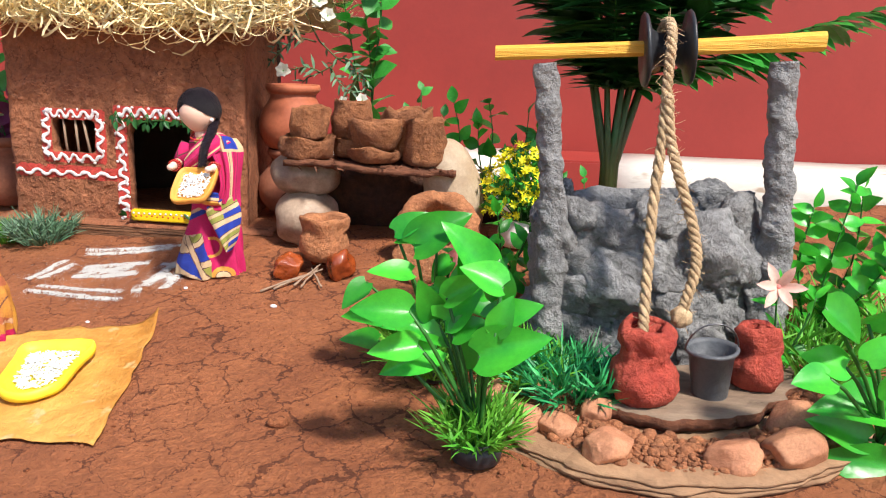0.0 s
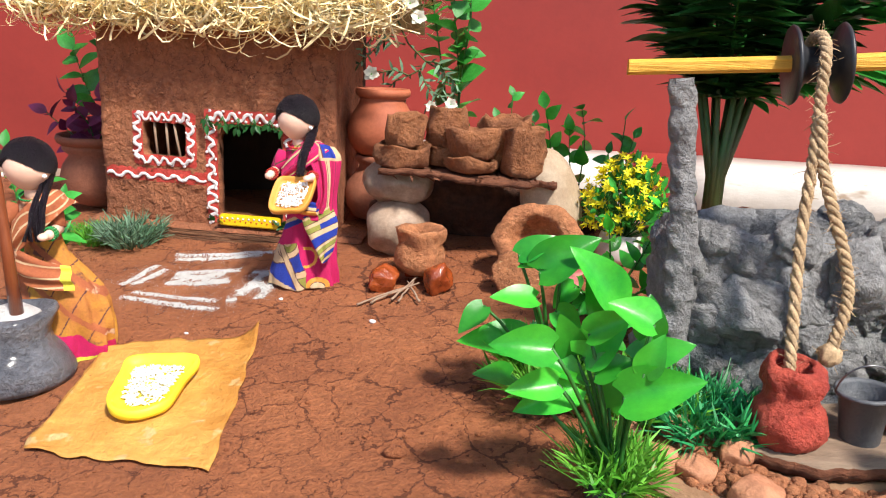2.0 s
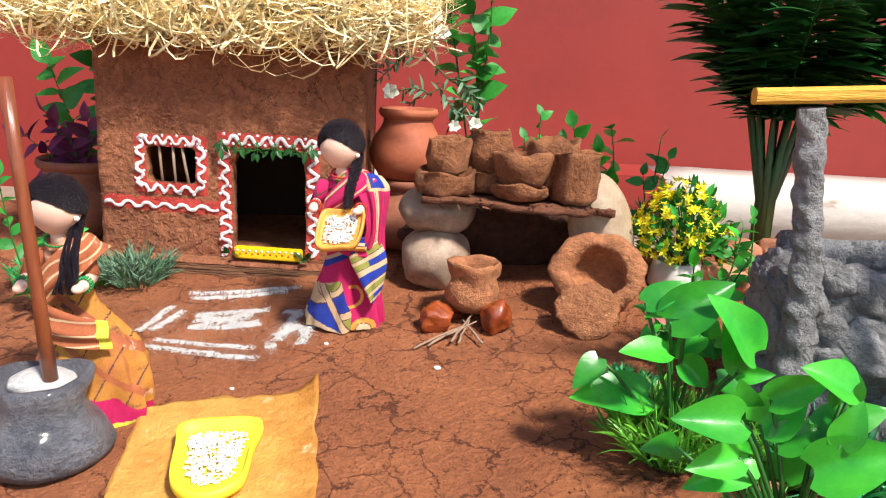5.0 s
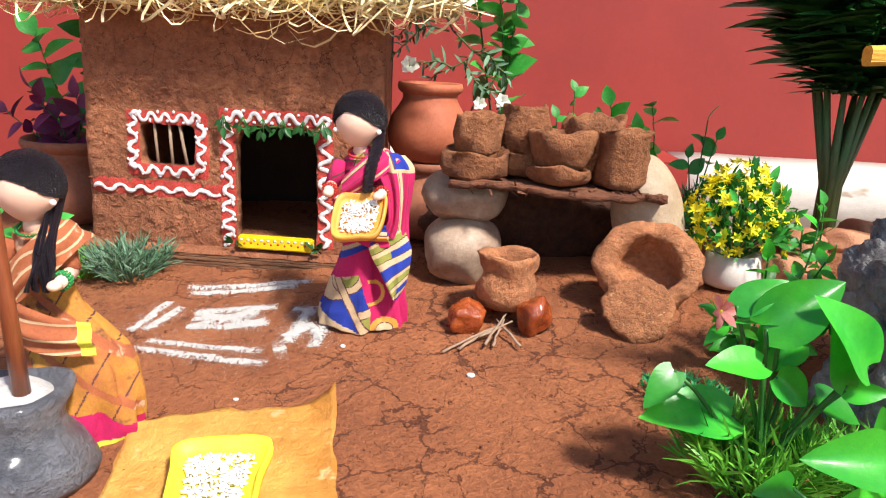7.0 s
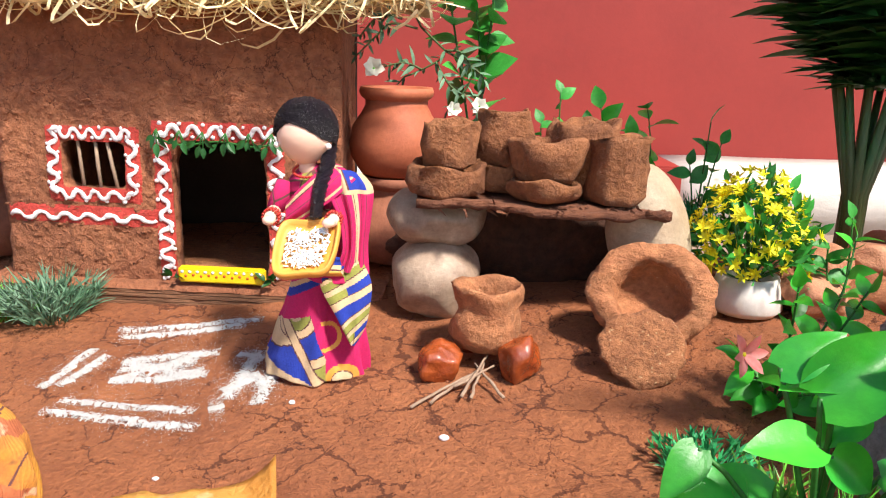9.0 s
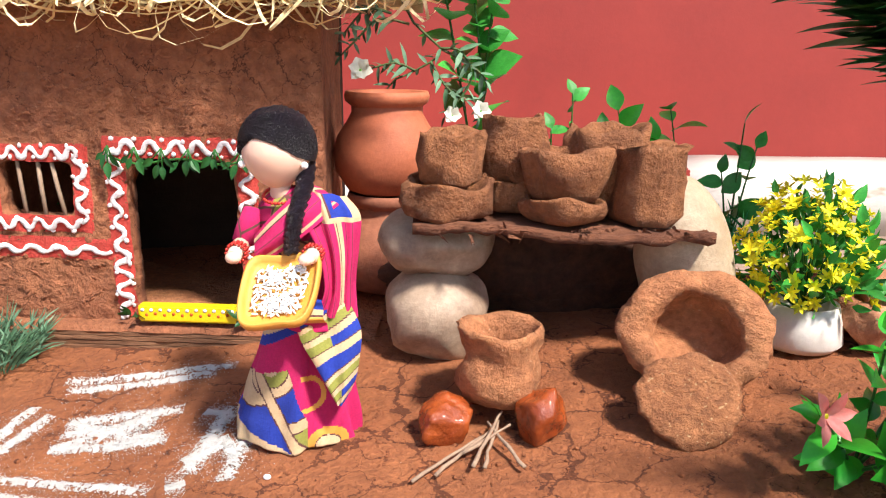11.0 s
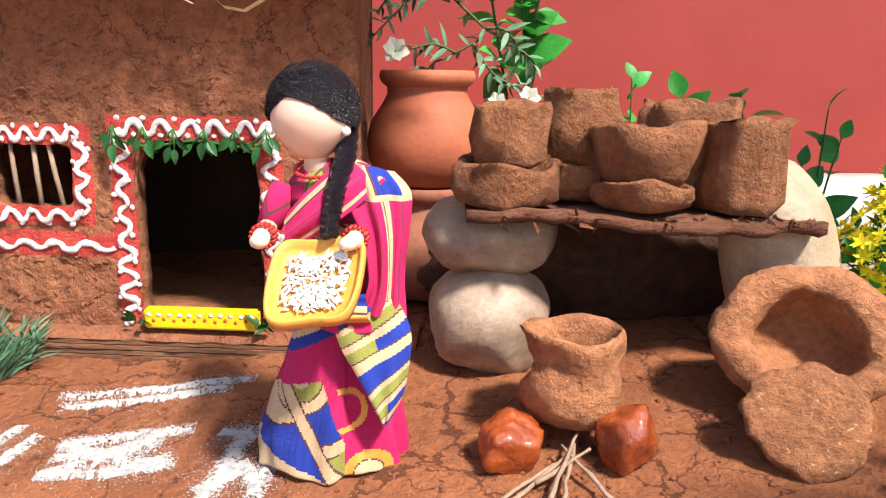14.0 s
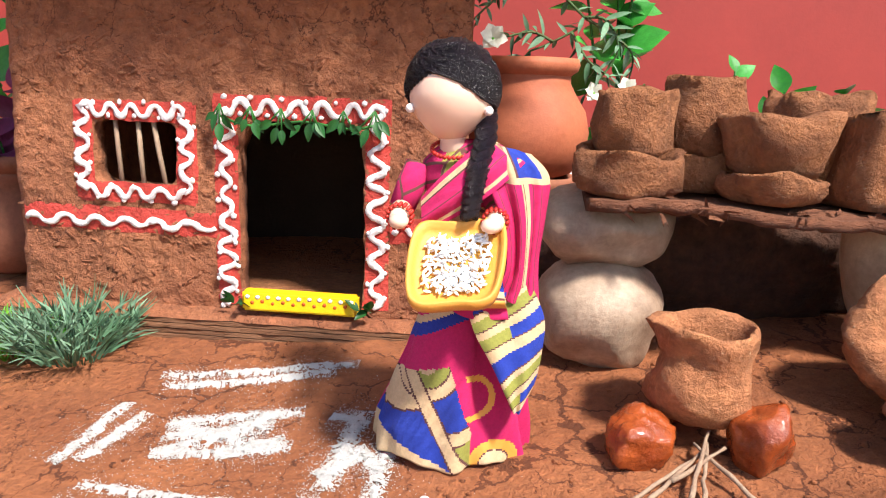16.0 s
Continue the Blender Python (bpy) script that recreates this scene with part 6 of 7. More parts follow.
def palm():
    root = empty("palm_plant", at(0.165, 0.682, lift=0.012), "dark green artificial palm with feathered fronds", "palm")
    bm = bmesh.new()
    rng = random.Random(41)
    for i in range(14):
        a = i * 2.4
        r = 0.0045
        tip = Vector((math.cos(a) * 0.024, math.sin(a) * 0.02, 0.125))
        tube(bm, [(math.cos(a) * r, math.sin(a) * r, 0), (math.cos(a) * r * 1.1, math.sin(a) * r * 1.1, 0.05), tip], [0.0042, 0.0036, 0.002], 8, wob=0.1)
    part("trunk", bm, TRUNK, root, "bundle of green stems")
    specs = [((-0.75, -0.25, 0.75), 0.17, 0.45), ((-0.5, 0.4, 0.9), 0.2, 0.35), ((0.95, -0.35, 0.5), 0.25, 0.15), ((0.75, -0.1, 0.8), 0.25, 0.25), ((-0.35, -0.6, 0.8), 0.18, 0.5), ((0.3, -0.7, 0.75), 0.2, 0.5),
             ((0.0, 0.5, 0.9), 0.2, 0.3), ((0.5, 0.5, 0.8), 0.2, 0.4), ((-0.5, -0.15, 0.8), 0.15, 0.75), ((0.4, -0.35, 0.7), 0.16, 0.75), ((0.1, -0.2, 0.95), 0.22, 0.3), ((0.98, 0.1, 0.45), 0.22, 0.15), ((-0.15, 0.2, 0.95), 0.22, 0.3),
             ((-0.2, -0.8, 0.6), 0.16, 0.5), ((0.2, 0.1, 1.0), 0.2, 0.25), ((0.65, -0.6, 0.6), 0.22, 0.35)]
    bm = bmesh.new()
    leaf(bm, 0.058, 0.0165, 0.12, 0.25, 0.4, n=5)
    lm = mesh_of(bm, "leaflet", LEAF_DARK)
    bm = bmesh.new()
    leaf(bm, 0.058, 0.0165, 0.12, 0.25, 0.4, n=5)
    lm2 = mesh_of(bm, "leaflet", LEAF_MID)
    for q, (d, L, droop) in enumerate(specs):
        side = q in (2, 3, 11)
        d = Vector((d[0], d[1], d[2] + (0.0 if side else 0.35))).normalized()
        droop *= 1.0 if side else 0.45
        pts = [Vector((d.x * 0.02, d.y * 0.02, 0.118)) + d * L * t + Vector((0, 0, -droop * L * t * t * 0.8)) for t in [k / 14 for k in range(15)]]
        bm = bmesh.new()
        tube(bm, pts, [0.0019 * (1 - 0.8 * k / 14) for k in range(15)], 6)
        fr = part("frond", bm, STEM, root, "drooping palm frond")
        for k in range(1, 15):
            t = (pts[k] - pts[k - 1]).normalized()
            s = t.cross(Vector((0, 0, 1))).normalized()
            for sg in (-1, 1):
                for half in (0, 0.5):
                    p = pts[k - 1].lerp(pts[k], half)
                    dn = s * sg + t * 0.6 + Vector((0, 0, rng.uniform(-0.45, 0.0)))
                    piece("leaflet", lm2 if q in (2, 3, 11) else lm, fr, Matrix.Translation(p) @ turned(dn, rng.uniform(-0.3, 0.3)) @ Matrix.Scale((0.55 + 0.5 * math.sin(math.pi * min(1, k / 13) ** 0.8)) * rng.uniform(0.9, 1.1), 4))


palm()


# the plant with broad heart-shaped leaves in the black pot
def broad_plant(m, label, leaves, seed, potted):
    """A plant of heart-shaped leaves, each given by where its blade begins and where its tip points."""
    root = empty("broad_leaf_plant", m, label, "potted plant" if potted else "plant")
    if potted:
        bm = bmesh.new()
        lathe(bm, [(0.008, 0), (0.0125, 0.003), (0.0135, 0.009), (0.0115, 0.0145), (0.0095, 0.014), (0.01, 0.01), (0.001, 0.0095)], 32, 0.0002, 60, 1)
        part("flower_pot", bm, BLACK_PLASTIC, root, "small round black pot")
    rng = random.Random(seed)
    for base, tip, wide in leaves:
        base, tip = Vector(base), Vector(tip)
        b0 = Vector((rng.uniform(-0.005, 0.005), rng.uniform(-0.004, 0.004), 0.01))
        mid = Vector((base.x * 0.4, base.y * 0.4, base.z * 0.55))
        bm = bmesh.new()
        tube(bm, [b0, b0.lerp(mid, 0.5) + Vector((0, 0, 0.003)), mid, mid.lerp(base, 0.6) + Vector((0, 0, 0.002)), base], [0.0013, 0.0012, 0.0011, 0.001, 0.0008], 7)
        part("stem", bm, STEM, root)
        bm = bmesh.new()
        size = (tip - base).length * 1.04
        heart_leaf(bm, size, size * min(0.82, wide * 1.3), rng.uniform(0.05, 0.3), rng.uniform(0.15, 0.55))
        part("leaf", bm, LEAF, root, "", Matrix.Translation(base) @ facing(tip - base, (rng.gauss(0, 0.3), -0.85 + rng.gauss(0, 0.2), 0.6 + rng.gauss(0, 0.25))))
    return root


BIG = broad_plant(at(0.050, 0.327, lift=-0.001), "bright green plastic plant with heart-shaped leaves in black pot", [
    ((0.0080, -0.0110, 0.0973), (-0.0110, -0.0120, 0.1073), 0.66), ((0.0070, -0.0070, 0.0903), (0.0070, -0.0090, 0.1083), 0.80), ((-0.0350, -0.0150, 0.0843), (-0.0610, -0.0210, 0.0873), 0.52),
    ((-0.0230, 0.0070, 0.0733), (-0.0310, -0.0040, 0.0943), 0.46), ((-0.0190, 0.0030, 0.0743), (-0.0030, 0.0000, 0.0933), 0.65), ((0.0020, -0.0030, 0.0773), (0.0270, -0.0070, 0.0883), 0.45),
    ((0.0060, -0.0130, 0.0753), (0.0120, -0.0140, 0.0933), 0.54), ((-0.0010, -0.0110, 0.0623), (0.0270, -0.0240, 0.0783), 0.51), ((-0.0520, 0.0050, 0.0613), (-0.0660, -0.0070, 0.0673), 0.45),
    ((-0.0380, 0.0040, 0.0713), (-0.0140, 0.0010, 0.0643), 0.45), ((-0.0310, -0.0090, 0.0653), (-0.0530, -0.0180, 0.0643), 0.47), ((-0.0220, 0.0020, 0.0603), (-0.0480, -0.0100, 0.0503), 0.45),
    ((-0.0050, 0.0060, 0.0483), (0.0000, 0.0050, 0.0703), 0.67), ((-0.0180, -0.0010, 0.0873), (-0.0010, -0.0110, 0.1013), 0.45), ((-0.0140, -0.0040, 0.0693), (0.0010, -0.0060, 0.0793), 0.71)], 3, True)
FAR = broad_plant(at(0.022, 0.412), "bright green plastic plant with pointed heart-shaped leaves, second pot", [
    ((-0.0120, -0.0130, 0.0860), (0.0170, -0.0140, 0.1090), 0.51), ((-0.0240, -0.0090, 0.0940), (-0.0050, -0.0110, 0.1070), 0.45), ((-0.0130, -0.0170, 0.0720), (-0.0370, -0.0230, 0.0740), 0.50),
    ((-0.0130, 0.0050, 0.0380), (-0.0530, -0.0060, 0.0450), 0.48), ((0.0090, 0.0010, 0.0750), (-0.0040, -0.0020, 0.0640), 0.72), ((-0.0010, -0.0050, 0.0620), (0.0140, -0.0090, 0.0510), 0.71),
    ((0.0240, -0.0150, 0.0640), (0.0150, -0.0160, 0.0900), 0.46), ((0.0320, -0.0130, 0.0720), (0.0100, -0.0260, 0.1040), 0.45), ((-0.0420, 0.0030, 0.0590), (-0.0550, -0.0090, 0.0480), 0.50),
    ((0.0210, 0.0020, 0.0510), (0.0410, -0.0010, 0.0410), 0.57), ((0.0260, -0.0110, 0.0600), (0.0400, -0.0200, 0.0630), 0.45), ((0.0000, 0.0000, 0.0850), (-0.0210, -0.0120, 0.0930), 0.59),
    ((0.0210, 0.0040, 0.0340), (0.0090, 0.0030, 0.0220), 0.75)], 5, True)
clump("grass_blade", pose(0, 0, 0.006), 300, 0.046, 0.04, GRASS_LIGHT, "lime grass blades round the stems", 58, 0.0014, FAR)
clump("grass_blade", pose(0, 0, 0.01), 190, 0.036, 0.026, GRASS_LIGHT, "lime grass blades round the stems", 52, 0.0014, BIG)

clump("grass_tuft", at(0.105, 0.385), 300, 0.042, 0.044, GRASS, "bluish-green spiky grass tuft beside the well", 53)
clump("grass_tuft", at(0.075, 0.40), 120, 0.045, 0.035, GRASS_LIGHT, "light green grass tuft behind the broad leaves", 54)
clump("grass_tuft", at(0.012, 0.49), 130, 0.019, 0.036, GRASS, "low dark green grass tuft on the ground", 55)
clump("grass_tuft", at(0.25, 0.41), 130, 0.05, 0.035, GRASS_LIGHT, "light green grass tuft beside the well wall", 56)
clump("grass_tuft", at(0.3, 0.45), 140, 0.055, 0.05, GRASS_LIGHT, "light green grass at the yard edge", 57)
SPR = leafy("leafy_sprig", at(0.06, 0.535), [[(0, 0, 0), (0.004, 0, 0.035), (0.0, -0.01, 0.066)], [(0, 0, 0), (0.02, -0.01, 0.04), (0.03, -0.015, 0.066)], [(0, 0, 0), (-0.016, -0.015, 0.022), (-0.028, -0.02, 0.035)], [(0, 0, 0), (0.0, -0.03, 0.02), (0.004, -0.055, 0.03)], [(0, 0, 0), (0.025, -0.03, 0.03), (0.04, -0.05, 0.045)], [(0, 0, 0), (0.03, 0.01, 0.05), (0.04, 0.02, 0.085)]], LEAF, "low trailing sprig of small green leaves", "sprig", 0.022, 0.52, 12, 25)
flower(SPR, pose(-0.027, -0.022, 0.036, 75, 0, 20), 6, 0.0125, PINK_PETAL, YELLOW, "pink_flower", 0.42, "small pink star-shaped flower")
leafy("leafy_sprig", at(0.135, 0.625), [[(0, 0, 0), (0.002, 0, 0.03), (0.0, 0, 0.066)], [(0, 0, 0), (-0.01, 0, 0.03), (-0.012, 0, 0.05)]], LEAF_MID, "small upright green sprig beside the stones", "sprig", 0.019, 0.6, 7, 26)
leafy("leafy_shrub", at(0.262, 0.452), [[(0, 0, 0), (0.006, 0, 0.05), (0.016, 0, 0.105)], [(0, 0, 0), (-0.012, 0, 0.05), (-0.008, 0, 0.09)], [(0, 0, 0), (0.03, 0, 0.05), (0.05, 0, 0.085)], [(0, 0, 0), (0.02, -0.02, 0.04), (0.03, -0.03, 0.07)], [(0, 0, 0), (0.03, 0.02, 0.05), (0.03, 0.02, 0.1)]], LEAF, "bushy light green plant beside the well", "shrub", 0.024, 0.6, 18, 27)
LILY = leafy("lily_plant", at(0.219, 0.402), [[(0, 0, 0), (0.0, -0.004, 0.03), (-0.004, -0.008, 0.062)], [(0, 0, 0), (0.015, 0, 0.03), (0.022, 0, 0.055)]], LEAF, "lily plant with a pale pink flower", "flower", 0.02, 0.4, 5, 28)
flower(LILY, pose(-0.005, -0.012, 0.064, 72, 0, -10), 6, 0.0155, BLUSH_PETAL, PINK_PETAL, "lily_flower", 0.36, "pale pink star-shaped flower")
broad_plant(at(0.252, 0.328), "bright green plastic plant with broad leaves at the yard edge", [
    ((-0.0480, -0.0160, 0.0834), (-0.0260, -0.0170, 0.0694), 0.60), ((-0.0320, -0.0120, 0.0534), (-0.0520, -0.0140, 0.0604), 0.62), ((-0.0420, -0.0200, 0.0504), (-0.0610, -0.0260, 0.0504), 0.64),
    ((-0.0010, 0.0020, 0.0274), (-0.0380, -0.0090, 0.0354), 0.52), ((-0.0100, -0.0020, 0.0124), (-0.0390, -0.0050, 0.0234), 0.45), ((-0.0020, -0.0080, 0.0024), (-0.0360, -0.0120, 0.0054), 0.45),
    ((-0.0260, -0.0180, 0.0594), (-0.0170, -0.0190, 0.0724), 0.68), ((-0.0180, -0.0160, 0.0464), (-0.0170, -0.0290, 0.0614), 0.66), ((-0.0190, 0.0000, 0.0714), (-0.0130, -0.0120, 0.0824), 0.66),
    ((0.01, -0.016, 0.05), (0.035, -0.03, 0.056), 0.7), ((0.008, 0.0, 0.07), (0.038, -0.006, 0.08), 0.7), ((0.014, 0.006, 0.09), (0.03, 0.0, 0.112), 0.6)], 13, False)

# pot with plants on the far side of the house
pot("planter", pot_profile(0.043, 0.078, 0.9, 1.02, 0.08), TERRA_DARK, at(-0.47, 0.80), "wide weathered terracotta planter beside the house", wob=0.0006, seed=9, rim=True)
leafy("purple_plant", at(-0.475, 0.80, lift=0.06), [[(0, 0, 0), (-0.01, 0, 0.03), (-0.03, 0, 0.062)], [(0, 0, 0), (0.012, 0, 0.03), (0.01, 0, 0.058)], [(0, 0, 0), (-0.03, 0, 0.02), (-0.055, 0, 0.04)], [(0, 0, 0), (0.0, -0.01, 0.03), (-0.012, -0.02, 0.05)]], PURPLE, "purple-leaved plant growing in the planter", "plant", 0.032, 0.6, 10, 61)
leafy("leafy_shrub", at(-0.44, 0.86), [[(0, 0, 0), (0.0, 0, 0.09), (0.005, 0, 0.15)], [(0, 0, 0), (-0.03, 0, 0.1), (-0.04, 0, 0.2)], [(0, 0, 0), (-0.02, 0, 0.12), (0.0, 0, 0.21)], [(0, 0, 0), (-0.06, 0, 0.08), (-0.09, 0, 0.16)], [(0, 0, 0.02), (0.01, -0.03, 0.06), (0.014, -0.05, 0.085)]], LEAF_MID, "green shrub with oval leaves behind the planter", "shrub", 0.048, 0.62, 20, 62)
leafy("leafy_shrub", at(-0.41, 0.60), [[(0, 0, 0), (0.0, 0, 0.04), (0.005, 0, 0.085)], [(0, 0, 0), (-0.02, 0, 0.05), (-0.03, 0, 0.11)], [(0, 0, 0), (0.015, 0, 0.04), (0.02, 0, 0.07)]], LEAF_MID, "green leafy plant behind the doll with mortar", "shrub", 0.024, 0.55, 14, 63)


# ---- the well ----
WX, WY, WRX, WRY, WTOP = 0.1585, 0.472, 0.072, 0.048, 0.104


def well():
    root = empty("well", pose(WX, WY, 0.0), "model draw-well of lumpy grey cement stones with crossbar", "well")
    bm = bmesh.new()
    prof = [(1.0, -0.01), (1.02, 0.02), (1.0, 0.06), (0.98, 0.09), (0.95, WTOP - 0.004), (0.86, WTOP), (0.74, WTOP - 0.006), (0.70, 0.06), (0.70, 0.0)]
    rings = []
    for r, z in prof:
        ring = []
        for i in range(64):
            a = 2 * math.pi * i / 64
            k = r + 0.05 * fbm(math.cos(a), math.sin(a), z * 14, 2.2, 3)
            ring.append(bm.verts.new((math.cos(a) * WRX * k, math.sin(a) * WRY * k, z + (0.005 * nz(math.cos(a), math.sin(a), 0, 3.1) if z > 0.08 else 0))))
        rings.append(ring)
    for a, b in zip(rings, rings[1:]):
        for i in range(64):
            bm.faces.new((a[i], a[(i + 1) % 64], b[(i + 1) % 64], b[i]))
    bm.faces.new(rings[-1])
    part("well_ring", bm, CEMENT, root, "grey cement ring wall")
    rng = random.Random(71)
    shapes = []
    for q in range(9):
        bm = bmesh.new()
        bmesh.ops.create_icosphere(bm, subdivisions=4, radius=1.0)
        cuts = [Vector((rng.gauss(0, 1), rng.gauss(0, 1), rng.gauss(0, 1))).normalized() for _ in range(9)]
        for v in bm.verts:
            n = v.co.normalized()
            r = 1.0
            for c in cuts:
                k = n.dot(c)
                if k > 0.01:
                    r = min(r, 0.70 / k)
            v.co = n * 0.02 * (r + 0.12 * fbm(n.x, n.y, n.z, 2.6, q * 2.0) + 0.11 * fbm(n.x, n.y, n.z, 6.0, q))
        shapes.append(mesh_of(bm, "cement_lump", CEMENT))
    rows = [(0.004, 13, 0.021), (0.028, 13, 0.021), (0.052, 13, 0.021), (0.075, 14, 0.02), (0.094, 15, 0.015)]
    for j, (z, n, s) in enumerate(rows):
        for i in range(n):
            a = 2 * math.pi * (i + 0.5 * (j % 2) + rng.uniform(-0.25, 0.25)) / n
            k = 0.94 + rng.uniform(-0.03, 0.04) if j < 4 else 0.88
            p = Vector((math.cos(a) * WRX * k, math.sin(a) * WRY * k, z + rng.uniform(-0.010, 0.010)))
            q = s / 0.02 * rng.uniform(0.6, 1.5)
            M = Matrix.Translation(p) @ pose(0, 0, 0, rng.uniform(-50, 50), rng.uniform(-25, 25), math.degrees(a)) @ Matrix.Diagonal((q * 0.58, q * rng.uniform(0.9, 1.2), q * rng.uniform(0.75, 1.0), 1))
            piece("cement_lump", shapes[rng.randrange(9)], root, M)
    bm = bmesh.new()
    def post(pts, r):
        path = []
        for k in range(141):
            t = k / 140 * (len(pts) - 1)
            i = min(int(t), len(pts) - 2)
            path.append(Vector(pts[i]).lerp(Vector(pts[i + 1]), t - i))
        b = bmesh.new()
        tube(b, path, [r[0] + (r[1] - r[0]) * (1 - k / 140) ** 2 for k in range(141)], 36, wob=0.3, freq=95, seed=r[0] * 1000)
        return b
    part("post", post([(-0.066, -0.034, 0.0), (-0.066, -0.034, 0.09), (-0.070, -0.032, 0.125), (-0.0775, -0.032, 0.187)], (0.0072, 0.011)), CEMENT, root, "cement-coated upright post")
    part("post", post([(0.071, -0.03, 0.0), (0.070, -0.031, 0.09), (0.0665, -0.032, 0.125), (0.0605, -0.032, 0.193)], (0.0078, 0.0125)), CEMENT, root, "cement-coated upright post")
    bm = bmesh.new()
    n = 30
    secs = []
    for i in range(n + 1):
        t = i / n
        c = Vector((-0.1075 + 0.188 * t, -0.032, 0.1915 + 0.0125 * t + 0.0025 * max(0, t - 0.6)))
        h = 0.0043 + 0.0015 * t ** 3
        ring = []
        for k in range(12):
            a = 2 * math.pi * k / 12
            sq = 1 / max(abs(math.cos(a)), abs(math.sin(a))) ** 0.75
            ring.append(bm.verts.new(c + Vector((0.0006 * nz(k, t * 3, 0), math.cos(a) * h * sq * (1 + 0.12 * nz(k * 2, 0, 0)), math.sin(a) * h * sq * (1 + 0.12 * nz(0, k * 2, 4))))))
        secs.append(ring)
    for a, b in zip(secs, secs[1:]):
        for k in range(12):
            bm.faces.new((a[k], a[(k + 1) % 12], b[(k + 1) % 12], b[k]))
    bm.faces.new(secs[0])
    bm.faces.new(secs[-1])
    part("crossbar", bm, YELLOW_WOOD, root, "split yellow wooden crossbar", smooth=False)
    bm = bmesh.new()
    lathe(bm, [(0.005, -0.0135), (0.0205, -0.0138), (0.0215, -0.0128), (0.0205, -0.0112), (0.0125, -0.009), (0.0095, -0.005), (0.0095, 0.005), (0.0125, 0.009), (0.0205, 0.0112), (0.0215, 0.0128), (0.0205, 0.0138), (0.005, 0.0135)], 40, 0.0002, 50, 2, m=pose(-0.008, -0.032, 0.1975, 0, 90, 0) @ pose(0, 0, 0, 4, -5, 0))
    part("pulley", bm, BLACK_PLASTIC, root, "dark grey spool pulley")


well()


def rope(pts, r, turns):
    """A three-strand twisted rope along points."""
    pts = [Vector(p) for p in pts]
    n = 150
    fine = []
    for k in range(n + 1):
        t = k / n * (len(pts) - 1)
        i = min(int(t), len(pts) - 2)
        P = [pts[max(i - 1, 0)], pts[i], pts[i + 1], pts[min(i + 2, len(pts) - 1)]]
        u = t - i
        fine.append(0.5 * ((2 * P[1]) + (P[2] - P[0]) * u + (2 * P[0] - 5 * P[1] + 4 * P[2] - P[3]) * u * u + (3 * P[1] - P[0] - 3 * P[2] + P[3]) * u ** 3))
    out = []
    for s in range(3):
        path = []
        for k, p in enumerate(fine):
            d = (fine[min(k + 1, n)] - fine[max(k - 1, 0)]).normalized()
            a = d.cross(Vector((0, 1, 0.1))).normalized()
            b = a.cross(d)
            w = 2 * math.pi * (turns * k / n + s / 3)
            path.append(p + (a * math.cos(w) + b * math.sin(w)) * r * 0.52)
        out.append(path)
    return fine, out


_r = empty("rope", Matrix(), "coarse twisted jute rope looped over the pulley", "rope")
_rng = random.Random(81)
for pts, turns in (([(0.1495, 0.462, 0.185), (0.1495, 0.455, 0.205), (0.1495, 0.44, 0.2125), (0.1492, 0.425, 0.205), (0.1478, 0.418, 0.18), (0.1462, 0.41, 0.15), (0.142, 0.397, 0.11), (0.1395, 0.382, 0.072), (0.1375, 0.370, 0.046)], 15),
                   ([(0.1482, 0.414, 0.172), (0.1505, 0.408, 0.148), (0.157, 0.402, 0.126), (0.1655, 0.396, 0.1), (0.1675, 0.39, 0.08), (0.162, 0.384, 0.06), (0.160, 0.383, 0.052)], 10)):
    fine, strands = rope(pts, 0.0031, turns)
    for path in strands:
        _b = bmesh.new()
        tube(_b, path, 0.00168, 8, wob=0.16, freq=400)
        part("strand", _b, ROPE, _r)
    _b = bmesh.new()
    for i in range(260):
        p = fine[_rng.randrange(len(fine))]
        blade(_b, p, (_rng.gauss(0, 1), _rng.gauss(0, 1), _rng.gauss(0, 0.8)), _rng.uniform(0.004, 0.009), 0.00022, _rng.uniform(-0.4, 0.6), _rng)
    tagged(part("rope_fibre", _b, ROPE, _r), kind="stuff")
_b = bmesh.new()
blob(_b, 0.0058, 0.0055, 0.006, 0.25, 300, 4, sub=3, m=pose(0.1605, 0.383, 0.053))
part("knot", _b, ROPE, _r, "frayed rope knot")

